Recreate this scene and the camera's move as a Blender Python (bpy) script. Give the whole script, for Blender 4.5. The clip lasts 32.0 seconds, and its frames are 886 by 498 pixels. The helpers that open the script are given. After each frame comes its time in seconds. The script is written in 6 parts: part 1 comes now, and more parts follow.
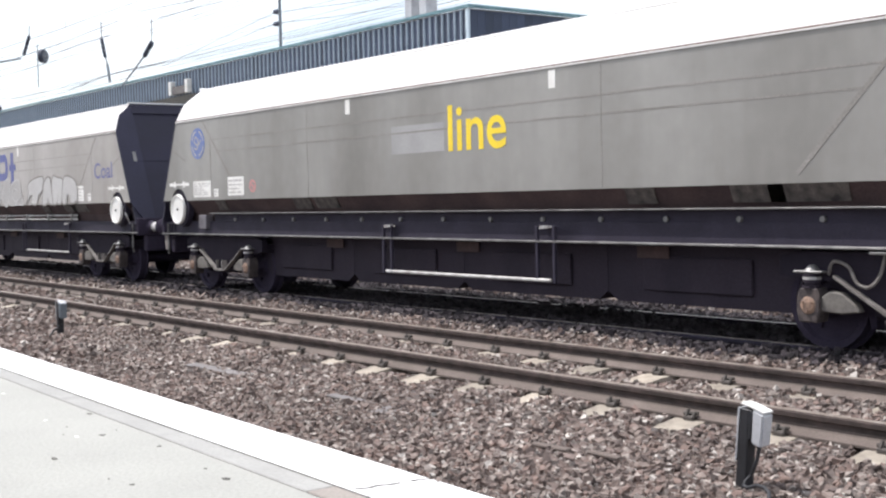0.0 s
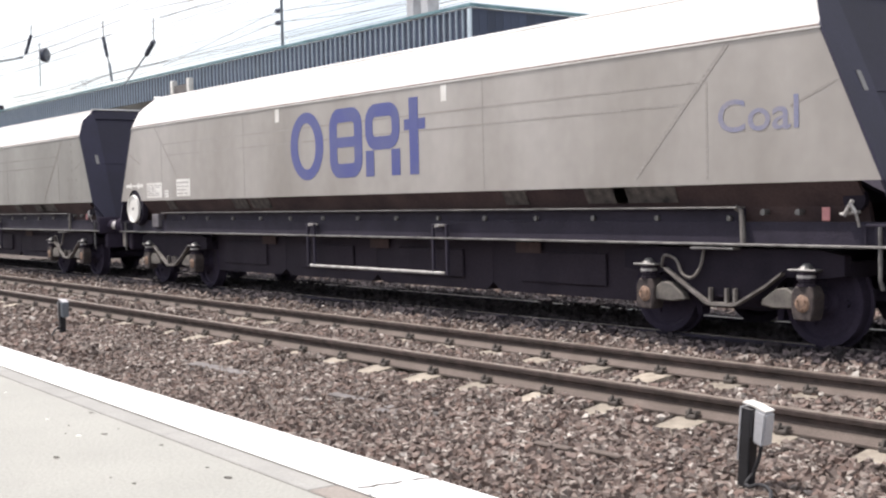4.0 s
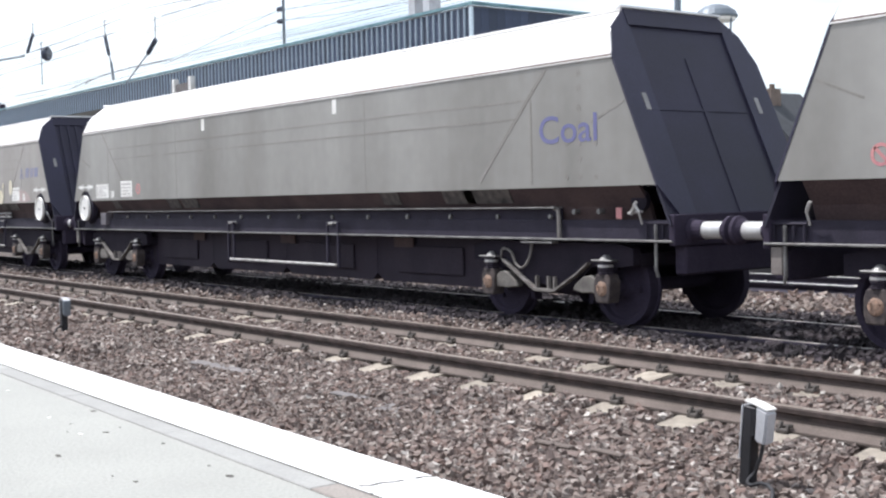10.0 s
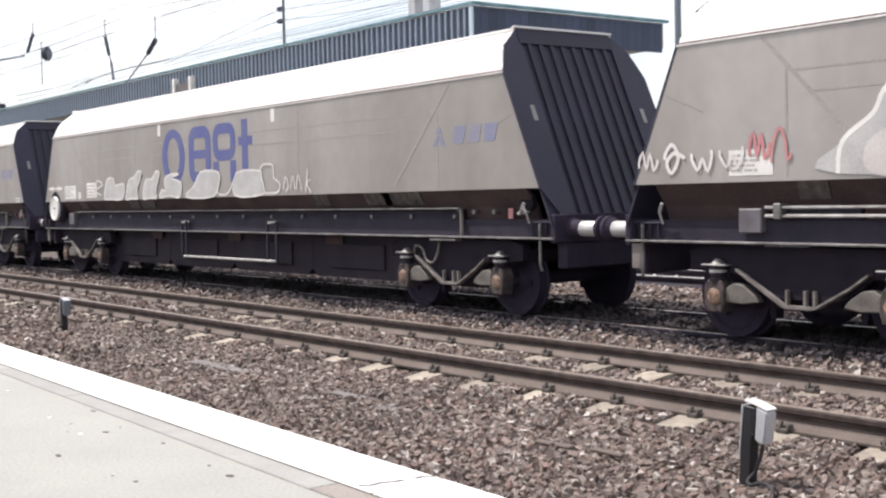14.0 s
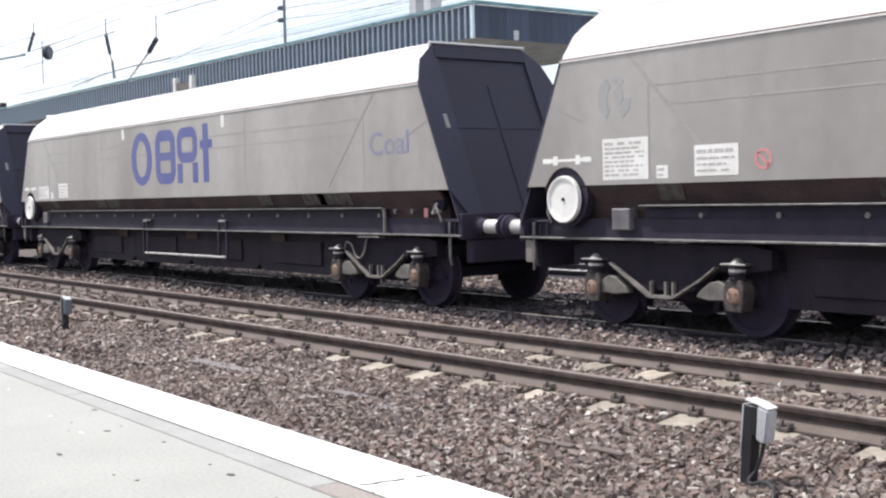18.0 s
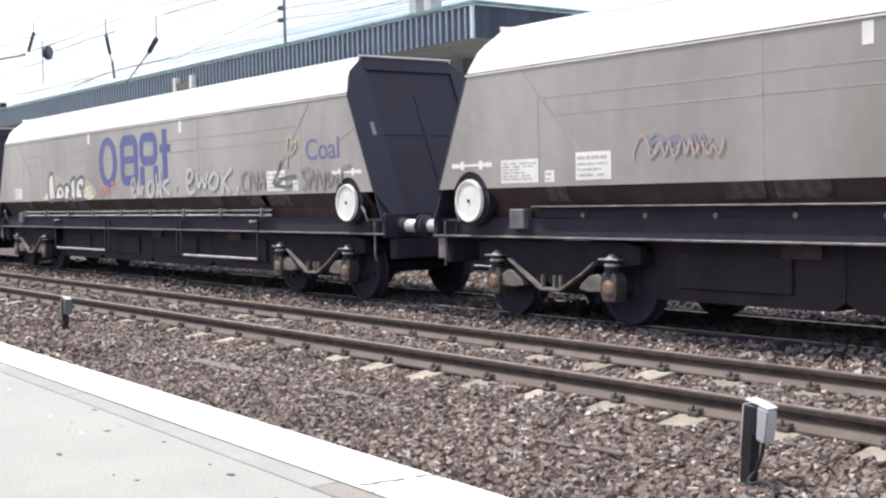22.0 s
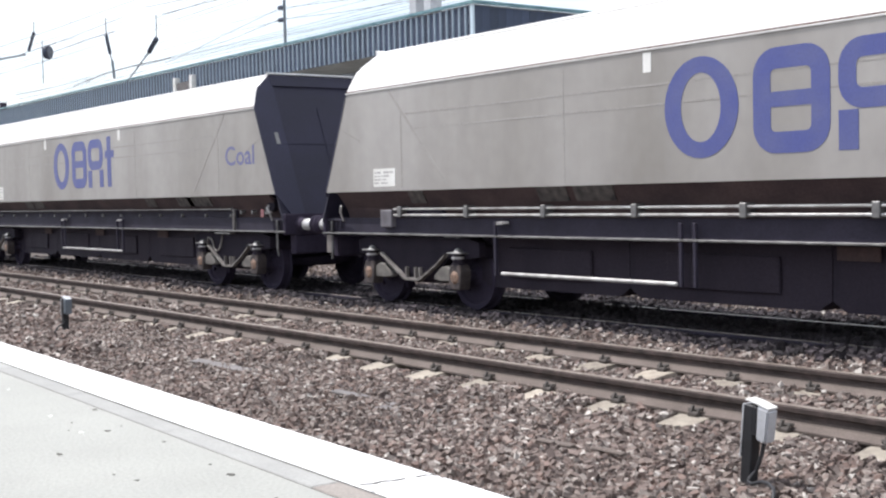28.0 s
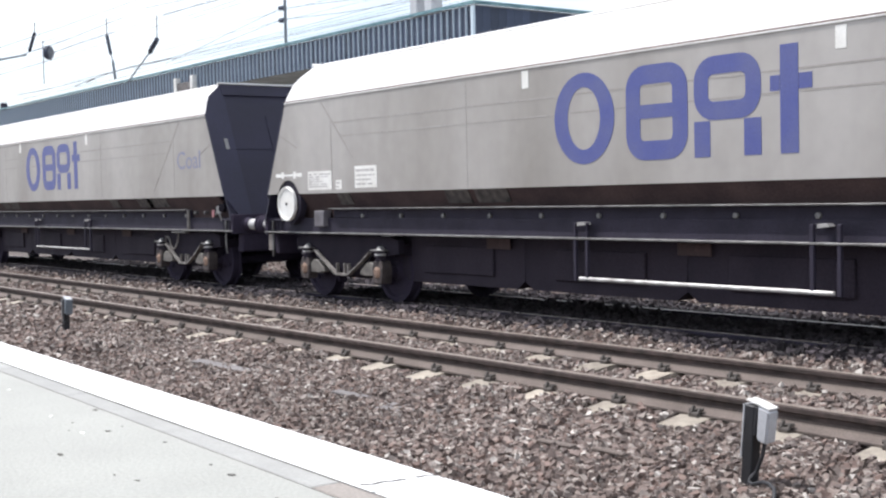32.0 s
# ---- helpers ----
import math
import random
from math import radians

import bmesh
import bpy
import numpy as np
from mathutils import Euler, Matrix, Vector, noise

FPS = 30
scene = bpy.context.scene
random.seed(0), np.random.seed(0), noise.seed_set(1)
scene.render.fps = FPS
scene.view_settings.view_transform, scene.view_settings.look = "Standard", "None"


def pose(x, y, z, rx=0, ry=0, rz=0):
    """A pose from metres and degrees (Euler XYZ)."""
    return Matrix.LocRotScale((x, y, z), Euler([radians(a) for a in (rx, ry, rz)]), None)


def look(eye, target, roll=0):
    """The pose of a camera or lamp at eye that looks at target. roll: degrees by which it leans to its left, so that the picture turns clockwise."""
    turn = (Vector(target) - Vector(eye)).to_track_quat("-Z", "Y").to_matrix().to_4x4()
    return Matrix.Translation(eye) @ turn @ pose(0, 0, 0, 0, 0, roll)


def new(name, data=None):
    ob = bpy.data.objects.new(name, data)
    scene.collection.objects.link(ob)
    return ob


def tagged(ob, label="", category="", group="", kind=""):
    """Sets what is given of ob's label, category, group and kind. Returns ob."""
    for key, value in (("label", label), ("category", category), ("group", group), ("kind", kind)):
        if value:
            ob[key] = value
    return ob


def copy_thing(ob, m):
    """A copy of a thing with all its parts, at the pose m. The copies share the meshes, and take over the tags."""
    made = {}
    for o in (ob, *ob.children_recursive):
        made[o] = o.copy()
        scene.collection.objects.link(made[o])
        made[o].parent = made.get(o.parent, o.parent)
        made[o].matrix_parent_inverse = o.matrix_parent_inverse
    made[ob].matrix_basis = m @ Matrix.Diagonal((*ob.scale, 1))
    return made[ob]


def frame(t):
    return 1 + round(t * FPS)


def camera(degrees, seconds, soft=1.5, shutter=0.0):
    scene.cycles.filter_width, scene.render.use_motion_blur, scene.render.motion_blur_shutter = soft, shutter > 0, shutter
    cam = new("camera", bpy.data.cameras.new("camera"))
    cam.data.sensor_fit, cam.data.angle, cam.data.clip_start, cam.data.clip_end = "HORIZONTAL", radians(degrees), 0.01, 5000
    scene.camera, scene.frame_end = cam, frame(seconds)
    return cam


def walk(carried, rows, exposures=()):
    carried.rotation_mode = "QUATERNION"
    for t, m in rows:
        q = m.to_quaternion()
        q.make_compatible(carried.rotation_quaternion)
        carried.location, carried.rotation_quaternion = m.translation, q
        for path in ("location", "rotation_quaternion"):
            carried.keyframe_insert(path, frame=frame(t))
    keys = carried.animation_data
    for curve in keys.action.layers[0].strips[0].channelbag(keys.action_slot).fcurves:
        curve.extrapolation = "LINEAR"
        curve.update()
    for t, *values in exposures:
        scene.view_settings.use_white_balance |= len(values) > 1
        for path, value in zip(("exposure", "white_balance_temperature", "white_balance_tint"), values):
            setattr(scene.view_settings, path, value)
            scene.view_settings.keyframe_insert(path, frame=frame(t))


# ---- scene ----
EYE = Vector((0.0, 0.0, 1.455))
YAW, PITCH, ROLL, F = -0.9270, -0.0436, -1.32, 2151.6


def aim(dx, dy):
    """The camera's pose, turned by a small sway from its resting direction."""
    yaw, pitch = YAW - dx / F, PITCH + dy / F
    way = Vector((math.sin(yaw) * math.cos(pitch), math.cos(yaw) * math.cos(pitch), math.sin(pitch)))
    return look(EYE, EYE + way, ROLL)


cam = camera(40.04, 32.0, soft=2.3)
SWAY = ((0, -6.2, 4.6), (1, -5.2, 4.4), (2, -5, 3.8), (3, -3.4, 3), (3.5, -3.2, 3), (5.5, -1.8, 1.9), (6.5, -1.2, 1.6), (8, 0, 0.5),
        (10, 0, 0.2), (13, 0, 0), (14.5, 0.2, -0.2), (16.5, 1.6, -1.7), (20, 1.7, -1.9), (25.5, 1.7, -1.9), (27.5, 1.7, -2.2),
        (29, 2.6, -1.8), (30, 3, -1.6), (32, 3, -1.6))
# seconds, stops, white balance and tint, as the film drifts
TONE = ((0, 0.56, 6550, 11), (1, 0.57, 6400, 10), (2.1, 0.53, 6700, 12), (3, 0.49, 6950, 13), (3.5, 0.49, 6950, 13), (5.5, 0.56, 6550, 11), (7, 0.57, 6400, 10), (9, 0.56, 6450, 10), (10, 0.56, 6350, 10),
        (11.5, 0.57, 6400, 10), (13, 0.54, 6750, 12), (14, 0.49, 6850, 13), (14.5, 0.49, 6700, 12), (16.5, 0.54, 6600, 10), (18, 0.55, 6550, 11), (20, 0.55, 6450, 10), (22, 0.55, 6550, 11), (23, 0.55, 6750, 12),
        (24, 0.55, 6650, 11), (25.5, 0.55, 6500, 10), (28, 0.55, 6450, 10), (32, 0.56, 6400, 10))
walk(cam, [(t, aim(dx, dy)) for t, dx, dy in SWAY], TONE)

# ---- sky and sun ----
SUN_DIR = Vector((-0.42, -0.235, 0.86)).normalized()
world = bpy.data.worlds.new("sky")
scene.world = world
world.use_nodes = True
wn, wl = world.node_tree.nodes, world.node_tree.links
wn.clear()
w_out = wn.new("ShaderNodeOutputWorld")
w_bg = wn.new("ShaderNodeBackground")
w_sky = wn.new("ShaderNodeTexSky")
w_sky.sky_type = "NISHITA"
w_sky.sun_disc = False
w_sky.sun_elevation = math.asin(SUN_DIR.z)
w_sky.sun_rotation = math.atan2(SUN_DIR.x, SUN_DIR.y)
w_sky.dust_density = 1.0
w_tc = wn.new("ShaderNodeTexCoord")
w_map = wn.new("ShaderNodeMapping")
w_map.inputs["Scale"].default_value = (1.0, 1.0, 3.2)
w_noise = wn.new("ShaderNodeTexNoise")
w_noise.inputs["Scale"].default_value = 2.2
w_noise.inputs["Detail"].default_value = 7
w_ramp = wn.new("ShaderNodeValToRGB")
w_ramp.color_ramp.elements[0].position, w_ramp.color_ramp.elements[1].position = 0.37, 0.61
w_ramp.color_ramp.elements[0].color = (0.22, 0.22, 0.22, 1)
w_mix = wn.new("ShaderNodeMix")
w_mix.data_type = "RGBA"
w_mix.inputs[7].default_value = (9.1, 9.6, 10.3, 1)
wl.new(w_tc.outputs["Generated"], w_map.inputs["Vector"])
wl.new(w_map.outputs["Vector"], w_noise.inputs["Vector"])
wl.new(w_noise.outputs["Fac"], w_ramp.inputs["Fac"])
wl.new(w_ramp.outputs["Color"], w_mix.inputs[0])
wl.new(w_sky.outputs["Color"], w_mix.inputs[6])
wl.new(w_mix.outputs[2], w_bg.inputs["Color"])
wl.new(w_bg.outputs["Background"], w_out.inputs["Surface"])
w_bg.inputs["Strength"].default_value = 0.112
sun_data = bpy.data.lights.new("sun", "SUN")
sun_data.energy, sun_data.angle, sun_data.color = 4.25, radians(0.53), (1.0, 0.965, 0.955)
sun = new("sun", sun_data)
sun.matrix_world = look(SUN_DIR * 60, (0, 0, 0))


# ---- materials ----
def material(name, color, rough=0.6, metal=0.0, scale=6.0, spread=0.25, tint=None, fine=60.0, bump=0.15, streak=0.0, island=False, per_object=0.0, spec=0.5):
    """A worn surface: a base colour, broad stains towards tint, fine grain, bump, optional vertical streaks."""
    m = bpy.data.materials.new(name)
    m.use_nodes = True
    n, k = m.node_tree.nodes, m.node_tree.links
    b = n["Principled BSDF"]
    b.inputs["Roughness"].default_value, b.inputs["Metallic"].default_value = rough, metal
    b.inputs["Specular IOR Level"].default_value = spec
    tc = n.new("ShaderNodeTexCoord")
    big = n.new("ShaderNodeTexNoise")
    big.inputs["Scale"].default_value, big.inputs["Detail"].default_value = scale, 6
    small = n.new("ShaderNodeTexNoise")
    small.inputs["Scale"].default_value, small.inputs["Detail"].default_value = fine, 4
    k.new(tc.outputs["Object"], small.inputs["Vector"])
    if streak:
        mp = n.new("ShaderNodeMapping")
        mp.inputs["Scale"].default_value = (1, 1, streak)
        k.new(tc.outputs["Object"], mp.inputs["Vector"])
        k.new(mp.outputs["Vector"], big.inputs["Vector"])
    else:
        k.new(tc.outputs["Object"], big.inputs["Vector"])
    tint = tint or tuple(c * 0.6 for c in color)
    ramp = n.new("ShaderNodeValToRGB")
    ramp.color_ramp.elements[0].position, ramp.color_ramp.elements[1].position = 0.32, 0.68
    ramp.color_ramp.elements[0].color = (*tint, 1)
    ramp.color_ramp.elements[1].color = (*color, 1)
    k.new(big.outputs["Fac"], ramp.inputs["Fac"])
    grain = n.new("ShaderNodeMapRange")
    grain.inputs["From Min"].default_value, grain.inputs["From Max"].default_value = 0.25, 0.75
    grain.inputs["To Min"].default_value, grain.inputs["To Max"].default_value = 1 - spread, 1 + spread
    k.new(small.outputs["Fac"], grain.inputs["Value"])
    last = grain.outputs["Result"]
    if island or per_object:
        if island:
            src = n.new("ShaderNodeNewGeometry").outputs["Random Per Island"]
        else:
            src = n.new("ShaderNodeObjectInfo").outputs["Random"]
        amt = per_object or 0.6
        rnd = n.new("ShaderNodeMapRange")
        rnd.inputs["To Min"].default_value, rnd.inputs["To Max"].default_value = 1 - amt, 1 + amt
        k.new(src, rnd.inputs["Value"])
        mul = n.new("ShaderNodeMath")
        mul.operation = "MULTIPLY"
        k.new(last, mul.inputs[0])
        k.new(rnd.outputs["Result"], mul.inputs[1])
        last = mul.outputs["Value"]
    mix = n.new("ShaderNodeMix")
    mix.data_type, mix.blend_type = "RGBA", "MULTIPLY"
    mix.inputs[0].default_value = 1
    k.new(ramp.outputs["Color"], mix.inputs[6])
    k.new(last, mix.inputs[7])
    k.new(mix.outputs[2], b.inputs["Base Color"])
    if bump:
        bp = n.new("ShaderNodeBump")
        bp.inputs["Strength"].default_value, bp.inputs["Distance"].default_value = bump, 0.02
        k.new(small.outputs["Fac"], bp.inputs["Height"])
        k.new(bp.outputs["Normal"], b.inputs["Normal"])
    return m


M_SIDE = material("dusty_grey_paint", (0.40, 0.376, 0.358), 0.5, 0.45, 0.7, 0.05, (0.29, 0.268, 0.247), 5, 0.03, streak=0.25, per_object=0.08, spec=0.2)
# Paler than the sides: sun on the upper sheets is put into the paint.
M_STRAKE = material("sunlit_pale_grey_paint", (0.66, 0.65, 0.64), 0.5, 0, 0.8, 0.06, (0.54, 0.52, 0.50), 30, 0.04, streak=0.3)
M_SEAM = material("grimy_weld_grey", (0.27, 0.253, 0.238), 0.7, 0, 1.2, 0.2, (0.19, 0.175, 0.16), 40, 0.1)
M_LIP = material("rust_brown_lip", (0.20, 0.135, 0.11), 0.8, 0, 3, 0.3, (0.13, 0.095, 0.085), 40, 0.1)
M_PATCH = material("dusty_tan_patch", (0.21, 0.185, 0.17), 0.85, 0, 5, 0.2, (0.13, 0.112, 0.105), 60, 0.1)
M_SEAM_PALE = material("soft_weld_grey", (0.345, 0.325, 0.308), 0.65, 0, 0.5, 0.2, (0.27, 0.25, 0.232), 40, 0.1)
M_SIDE_DARK = material("dulled_green_grey_paint", (0.328, 0.317, 0.299), 0.5, 0.45, 0.7, 0.05, (0.224, 0.213, 0.197), 5, 0.03, streak=0.22, per_object=0.06, spec=0.25)
M_END = material("dark_navy_paint", (0.0165, 0.0135, 0.034), 0.65, 0, 1.5, 0.2, (0.012, 0.010, 0.024), 40, 0.05)
# Underframe blacks: grime, with lens haze put in as a paler, purplish tone.
M_BLACK = material("black_grime", (0.032, 0.027, 0.043), 0.75, 0, 3, 0.2, (0.021, 0.018, 0.029), 50, 0.2, spec=0.25)
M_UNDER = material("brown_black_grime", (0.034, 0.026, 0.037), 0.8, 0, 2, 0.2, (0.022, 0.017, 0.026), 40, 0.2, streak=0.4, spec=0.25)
M_WHEEL = material("oily_wheel_black", (0.042, 0.034, 0.052), 0.85, 0, 4, 0.2, (0.030, 0.024, 0.040), 50, 0.1, spec=0.15)
M_CLIP = material("brown_clip_steel", (0.092, 0.077, 0.070), 0.85, 0, 8, 0.25, (0.048, 0.042, 0.036), 80, 0.2)
M_STEEL = material("worn_bright_steel", (0.50, 0.49, 0.48), 0.45, 0.2, 6, 0.2, (0.25, 0.23, 0.22), 80, 0.1)
M_LEDGE = material("scuffed_ledge_steel", (0.20, 0.195, 0.19), 0.5, 0.3, 6, 0.25, (0.08, 0.075, 0.075), 60, 0.1)
M_CABINET = material("dull_grey_cabinet", (0.15, 0.14, 0.155), 0.6, 0.1, 5, 0.15, (0.10, 0.09, 0.10), 60, 0.05)
M_FLANGE = material("navy_flange_paint", (0.022, 0.019, 0.046), 0.6, 0, 1.5, 0.2, (0.016, 0.0145, 0.034), 40, 0.05)
M_BUFFER = material("greased_buffer_steel", (0.55, 0.545, 0.54), 0.42, 0.3, 5, 0.15, (0.45, 0.44, 0.43), 60, 0.05)
M_BOGIE = material("dusty_bogie_brown", (0.13, 0.112, 0.10), 0.85, 0, 7, 0.3, (0.028, 0.024, 0.025), 60, 0.2)
# Darker than the other underframe blacks.
M_FRAME = material("deep_frame_black", (0.024, 0.019, 0.028), 0.85, 0, 3, 0.2, (0.016, 0.013, 0.020), 50, 0.15, spec=0.15)
M_AXLE = material("grimy_axle_brown", (0.085, 0.066, 0.060), 0.85, 0, 12, 0.35, (0.030, 0.024, 0.026), 60, 0.2)
M_ARM = material("dusty_arm_grey", (0.16, 0.147, 0.13), 0.85, 0, 6, 0.2, (0.09, 0.08, 0.075), 50, 0.15)
M_SKIRT = material("red_brown_grime", (0.085, 0.057, 0.055), 0.85, 0, 1.6, 0.2, (0.048, 0.033, 0.035), 40, 0.2, spec=0.2)
M_CAP = material("rusty_axle_cap", (0.34, 0.215, 0.145), 0.8, 0, 22, 0.3, (0.10, 0.07, 0.06), 70, 0.25)
M_BAR = material("dusty_bar_steel", (0.20, 0.183, 0.17), 0.75, 0.1, 9, 0.25, (0.11, 0.098, 0.09), 70, 0.15)
M_PLATE = material("rust_red_plate", (0.075, 0.044, 0.043), 0.85, 0, 7, 0.2, (0.045, 0.029, 0.030), 60, 0.15)
M_WHITE = material("white_panel_paint", (0.78, 0.77, 0.74), 0.5, 0, 4, 0.06, (0.66, 0.64, 0.60), 50, 0.03)
M_PRINT = material("faint_grey_print", (0.47, 0.45, 0.44), 0.6, 0, 4, 0.2, (0.36, 0.34, 0.33), 50, 0)
M_INK = material("faded_print_grey", (0.30, 0.29, 0.28), 0.6, 0, 4, 0.1, (0.22, 0.21, 0.20), 50, 0)
M_BLUE = material("blue_lettering_paint", (0.062, 0.075, 0.25), 0.5, 0, 2.5, 0.1, (0.09, 0.10, 0.24), 40, 0.03)
M_COALBLUE = material("chalky_blue_lettering", (0.115, 0.118, 0.27), 0.55, 0, 2.5, 0.12, (0.15, 0.15, 0.27), 40, 0.03)
M_PALEBLUE = material("faded_blue_paint", (0.19, 0.20, 0.31), 0.6, 0, 3, 0.15, (0.25, 0.24, 0.29), 40, 0.03)
M_YELLOW = material("yellow_lettering_paint", (0.85, 0.62, 0.02), 0.5, 0, 3, 0.06, (0.72, 0.52, 0.03), 40, 0.03)
M_RUST = material("rusty_rail_side", (0.085, 0.060, 0.055), 0.85, 0, 8, 0.25, (0.035, 0.026, 0.022), 80, 0.2)
M_RAILTOP = material("polished_rail_head", (0.40, 0.35, 0.31), 0.45, 0.55, 6, 0.15, (0.24, 0.19, 0.16), 70, 0.05)
M_FOOT = material("pale_foot_brown", (0.138, 0.110, 0.096), 0.9, 0, 3, 0.25, (0.092, 0.073, 0.063), 80, 0.15)
M_SLEEPER = material("weathered_concrete_sleeper", (0.34, 0.30, 0.245), 0.9, 0, 8, 0.15, (0.21, 0.18, 0.148), 90, 0.25, per_object=0.22)
M_STONE = material("brown_granite_ballast", (0.215, 0.170, 0.146), 0.95, 0, 2.5, 0.25, (0.115, 0.092, 0.083), 60, 0.3, island=True)
def drips(m, amount, wide, tall):
    """Thin upright runs of dirt and paler washed streaks over a paint."""
    n, k = m.node_tree.nodes, m.node_tree.links
    base = n["Principled BSDF"].inputs["Base Color"]
    src = base.links[0].from_socket
    tc, mp, nz = n.new("ShaderNodeTexCoord"), n.new("ShaderNodeMapping"), n.new("ShaderNodeTexNoise")
    mp.inputs["Scale"].default_value = (wide, 1, tall)
    nz.inputs["Scale"].default_value, nz.inputs["Detail"].default_value = 1.0, 5
    k.new(tc.outputs["Object"], mp.inputs["Vector"])
    k.new(mp.outputs["Vector"], nz.inputs["Vector"])
    mr = n.new("ShaderNodeMapRange")
    mr.inputs["From Min"].default_value, mr.inputs["From Max"].default_value = 0.3, 0.7
    mr.inputs["To Min"].default_value, mr.inputs["To Max"].default_value = 1 - amount, 1 + amount
    k.new(nz.outputs["Fac"], mr.inputs["Value"])
    mix = n.new("ShaderNodeMix")
    mix.data_type, mix.blend_type = "RGBA", "MULTIPLY"
    mix.inputs[0].default_value = 1
    k.new(src, mix.inputs[6])
    k.new(mr.outputs["Result"], mix.inputs[7])
    k.new(mix.outputs[2], base)


drips(M_SIDE, 0.035, 3.0, 0.5)
drips(M_SIDE_DARK, 0.05, 3.0, 0.45)
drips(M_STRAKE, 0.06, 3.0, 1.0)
drips(M_END, 0.12, 2.0, 2.0)


def stones(m):
    """Gives every stone of the ballast one of several browns and greys."""
    n, k = m.node_tree.nodes, m.node_tree.links
    geo = n.new("ShaderNodeNewGeometry")
    ramp = n.new("ShaderNodeValToRGB")
    ramp.color_ramp.interpolation = "CONSTANT"
    rows = ((0.0, (0.095, 0.072, 0.064)), (0.2, (0.150, 0.114, 0.100)), (0.42, (0.195, 0.155, 0.135)), (0.60, (0.170, 0.120, 0.102)), (0.74, (0.235, 0.20, 0.178)), (0.89, (0.31, 0.268, 0.24)), (0.96, (0.42, 0.385, 0.35)))
    for i, (pos, c) in enumerate(rows):
        e = ramp.color_ramp.elements[i] if i < 2 else ramp.color_ramp.elements.new(pos)
        e.position, e.color = pos, (*c, 1)
    k.new(geo.outputs["Random Per Island"], ramp.inputs["Fac"])
    tc, tone = n.new("ShaderNodeTexCoord"), n.new("ShaderNodeTexNoise")
    tone.inputs["Scale"].default_value = 0.7
    k.new(tc.outputs["Object"], tone.inputs["Vector"])
    rng_node = n.new("ShaderNodeMapRange")
    rng_node.inputs["From Min"].default_value, rng_node.inputs["From Max"].default_value = 0.3, 0.7
    rng_node.inputs["To Min"].default_value, rng_node.inputs["To Max"].default_value = 0.85, 1.15
    k.new(tone.outputs["Fac"], rng_node.inputs["Value"])
    mix = n.new("ShaderNodeMix")
    mix.data_type, mix.blend_type = "RGBA", "MULTIPLY"
    mix.inputs[0].default_value = 1
    k.new(ramp.outputs["Color"], mix.inputs[6])
    k.new(rng_node.outputs["Result"], mix.inputs[7])
    k.new(mix.outputs[2], n["Principled BSDF"].inputs["Base Color"])


stones(M_STONE)
# Coal dirt and the train's shade together, put into one dark stone colour.
M_COALSHADE = material("coal_and_shade_ballast", (0.040, 0.032, 0.036), 0.95, 0, 2.5, 0.25, (0.024, 0.019, 0.022), 60, 0.3, island=True)
# Pale copy of the ballast with bright sunlight put into its colour.
M_PALESTONE = material("sunlit_pale_ballast", (0.52, 0.49, 0.47), 0.9, 0, 2.5, 0.25, (0.34, 0.31, 0.29), 40, 0.3, island=True)
M_SLATE = material("dull_grey_slate", (0.17, 0.155, 0.15), 0.8, 0, 5, 0.15, (0.11, 0.10, 0.098), 60, 0.2)
M_BED = material("dark_ballast_bed", (0.105, 0.085, 0.075), 0.95, 0, 14, 0.5, (0.06, 0.048, 0.043), 30, 0.6)
M_PLATFORM = material("pale_asphalt_platform", (0.300, 0.300, 0.276), 0.9, 0, 2.6, 0.12, (0.268, 0.268, 0.247), 90, 0.3)
M_COPING = material("white_painted_coping", (0.80, 0.80, 0.79), 0.7, 0, 2.5, 0.05, (0.70, 0.69, 0.67), 120, 0.12)
M_EDGING = material("pale_edging_slab", (0.290, 0.288, 0.272), 0.85, 0, 4, 0.12, (0.245, 0.242, 0.230), 90, 0.3, per_object=0.06)
M_JOINT = material("dirt_filled_joint", (0.075, 0.07, 0.06), 0.95, 0, 5, 0.3, (0.045, 0.042, 0.038), 60, 0.2)
M_BRICK = material("reddish_edging_brick", (0.255, 0.228, 0.205), 0.9, 0, 6, 0.2, (0.20, 0.178, 0.16), 120, 0.25)
M_WALL = material("sooty_platform_wall", (0.22, 0.17, 0.14), 0.9, 0, 3, 0.2, (0.12, 0.09, 0.075), 60, 0.3)
M_POST = material("black_marker_post", (0.018, 0.018, 0.022), 0.6, 0, 5, 0.2, (0.010, 0.010, 0.012), 60, 0.1)
M_BOX = material("grey_junction_box", (0.50, 0.51, 0.53), 0.5, 0.1, 5, 0.08, (0.38, 0.38, 0.40), 60, 0.05)
M_FASCIA = material("slate_blue_cladding", (0.046, 0.062, 0.105), 0.55, 0.1, 1.2, 0.08, (0.034, 0.045, 0.078), 30, 0.03, per_object=0.3)
M_RIB = material("pale_cladding_rib", (0.31, 0.37, 0.43), 0.5, 0.1, 2, 0.08, (0.27, 0.33, 0.39), 30, 0.03)
M_CORNER = material("pale_corner_trim", (0.55, 0.64, 0.70), 0.5, 0.1, 2, 0.08, (0.48, 0.57, 0.63), 30, 0.03)
M_TRIM = material("teal_roof_trim", (0.16, 0.29, 0.32), 0.5, 0.1, 2, 0.1, (0.07, 0.15, 0.18), 30, 0.03)
M_SOFFIT = material("weathered_concrete_soffit", (0.33, 0.32, 0.30), 0.9, 0, 2, 0.1, (0.22, 0.21, 0.20), 40, 0.1)
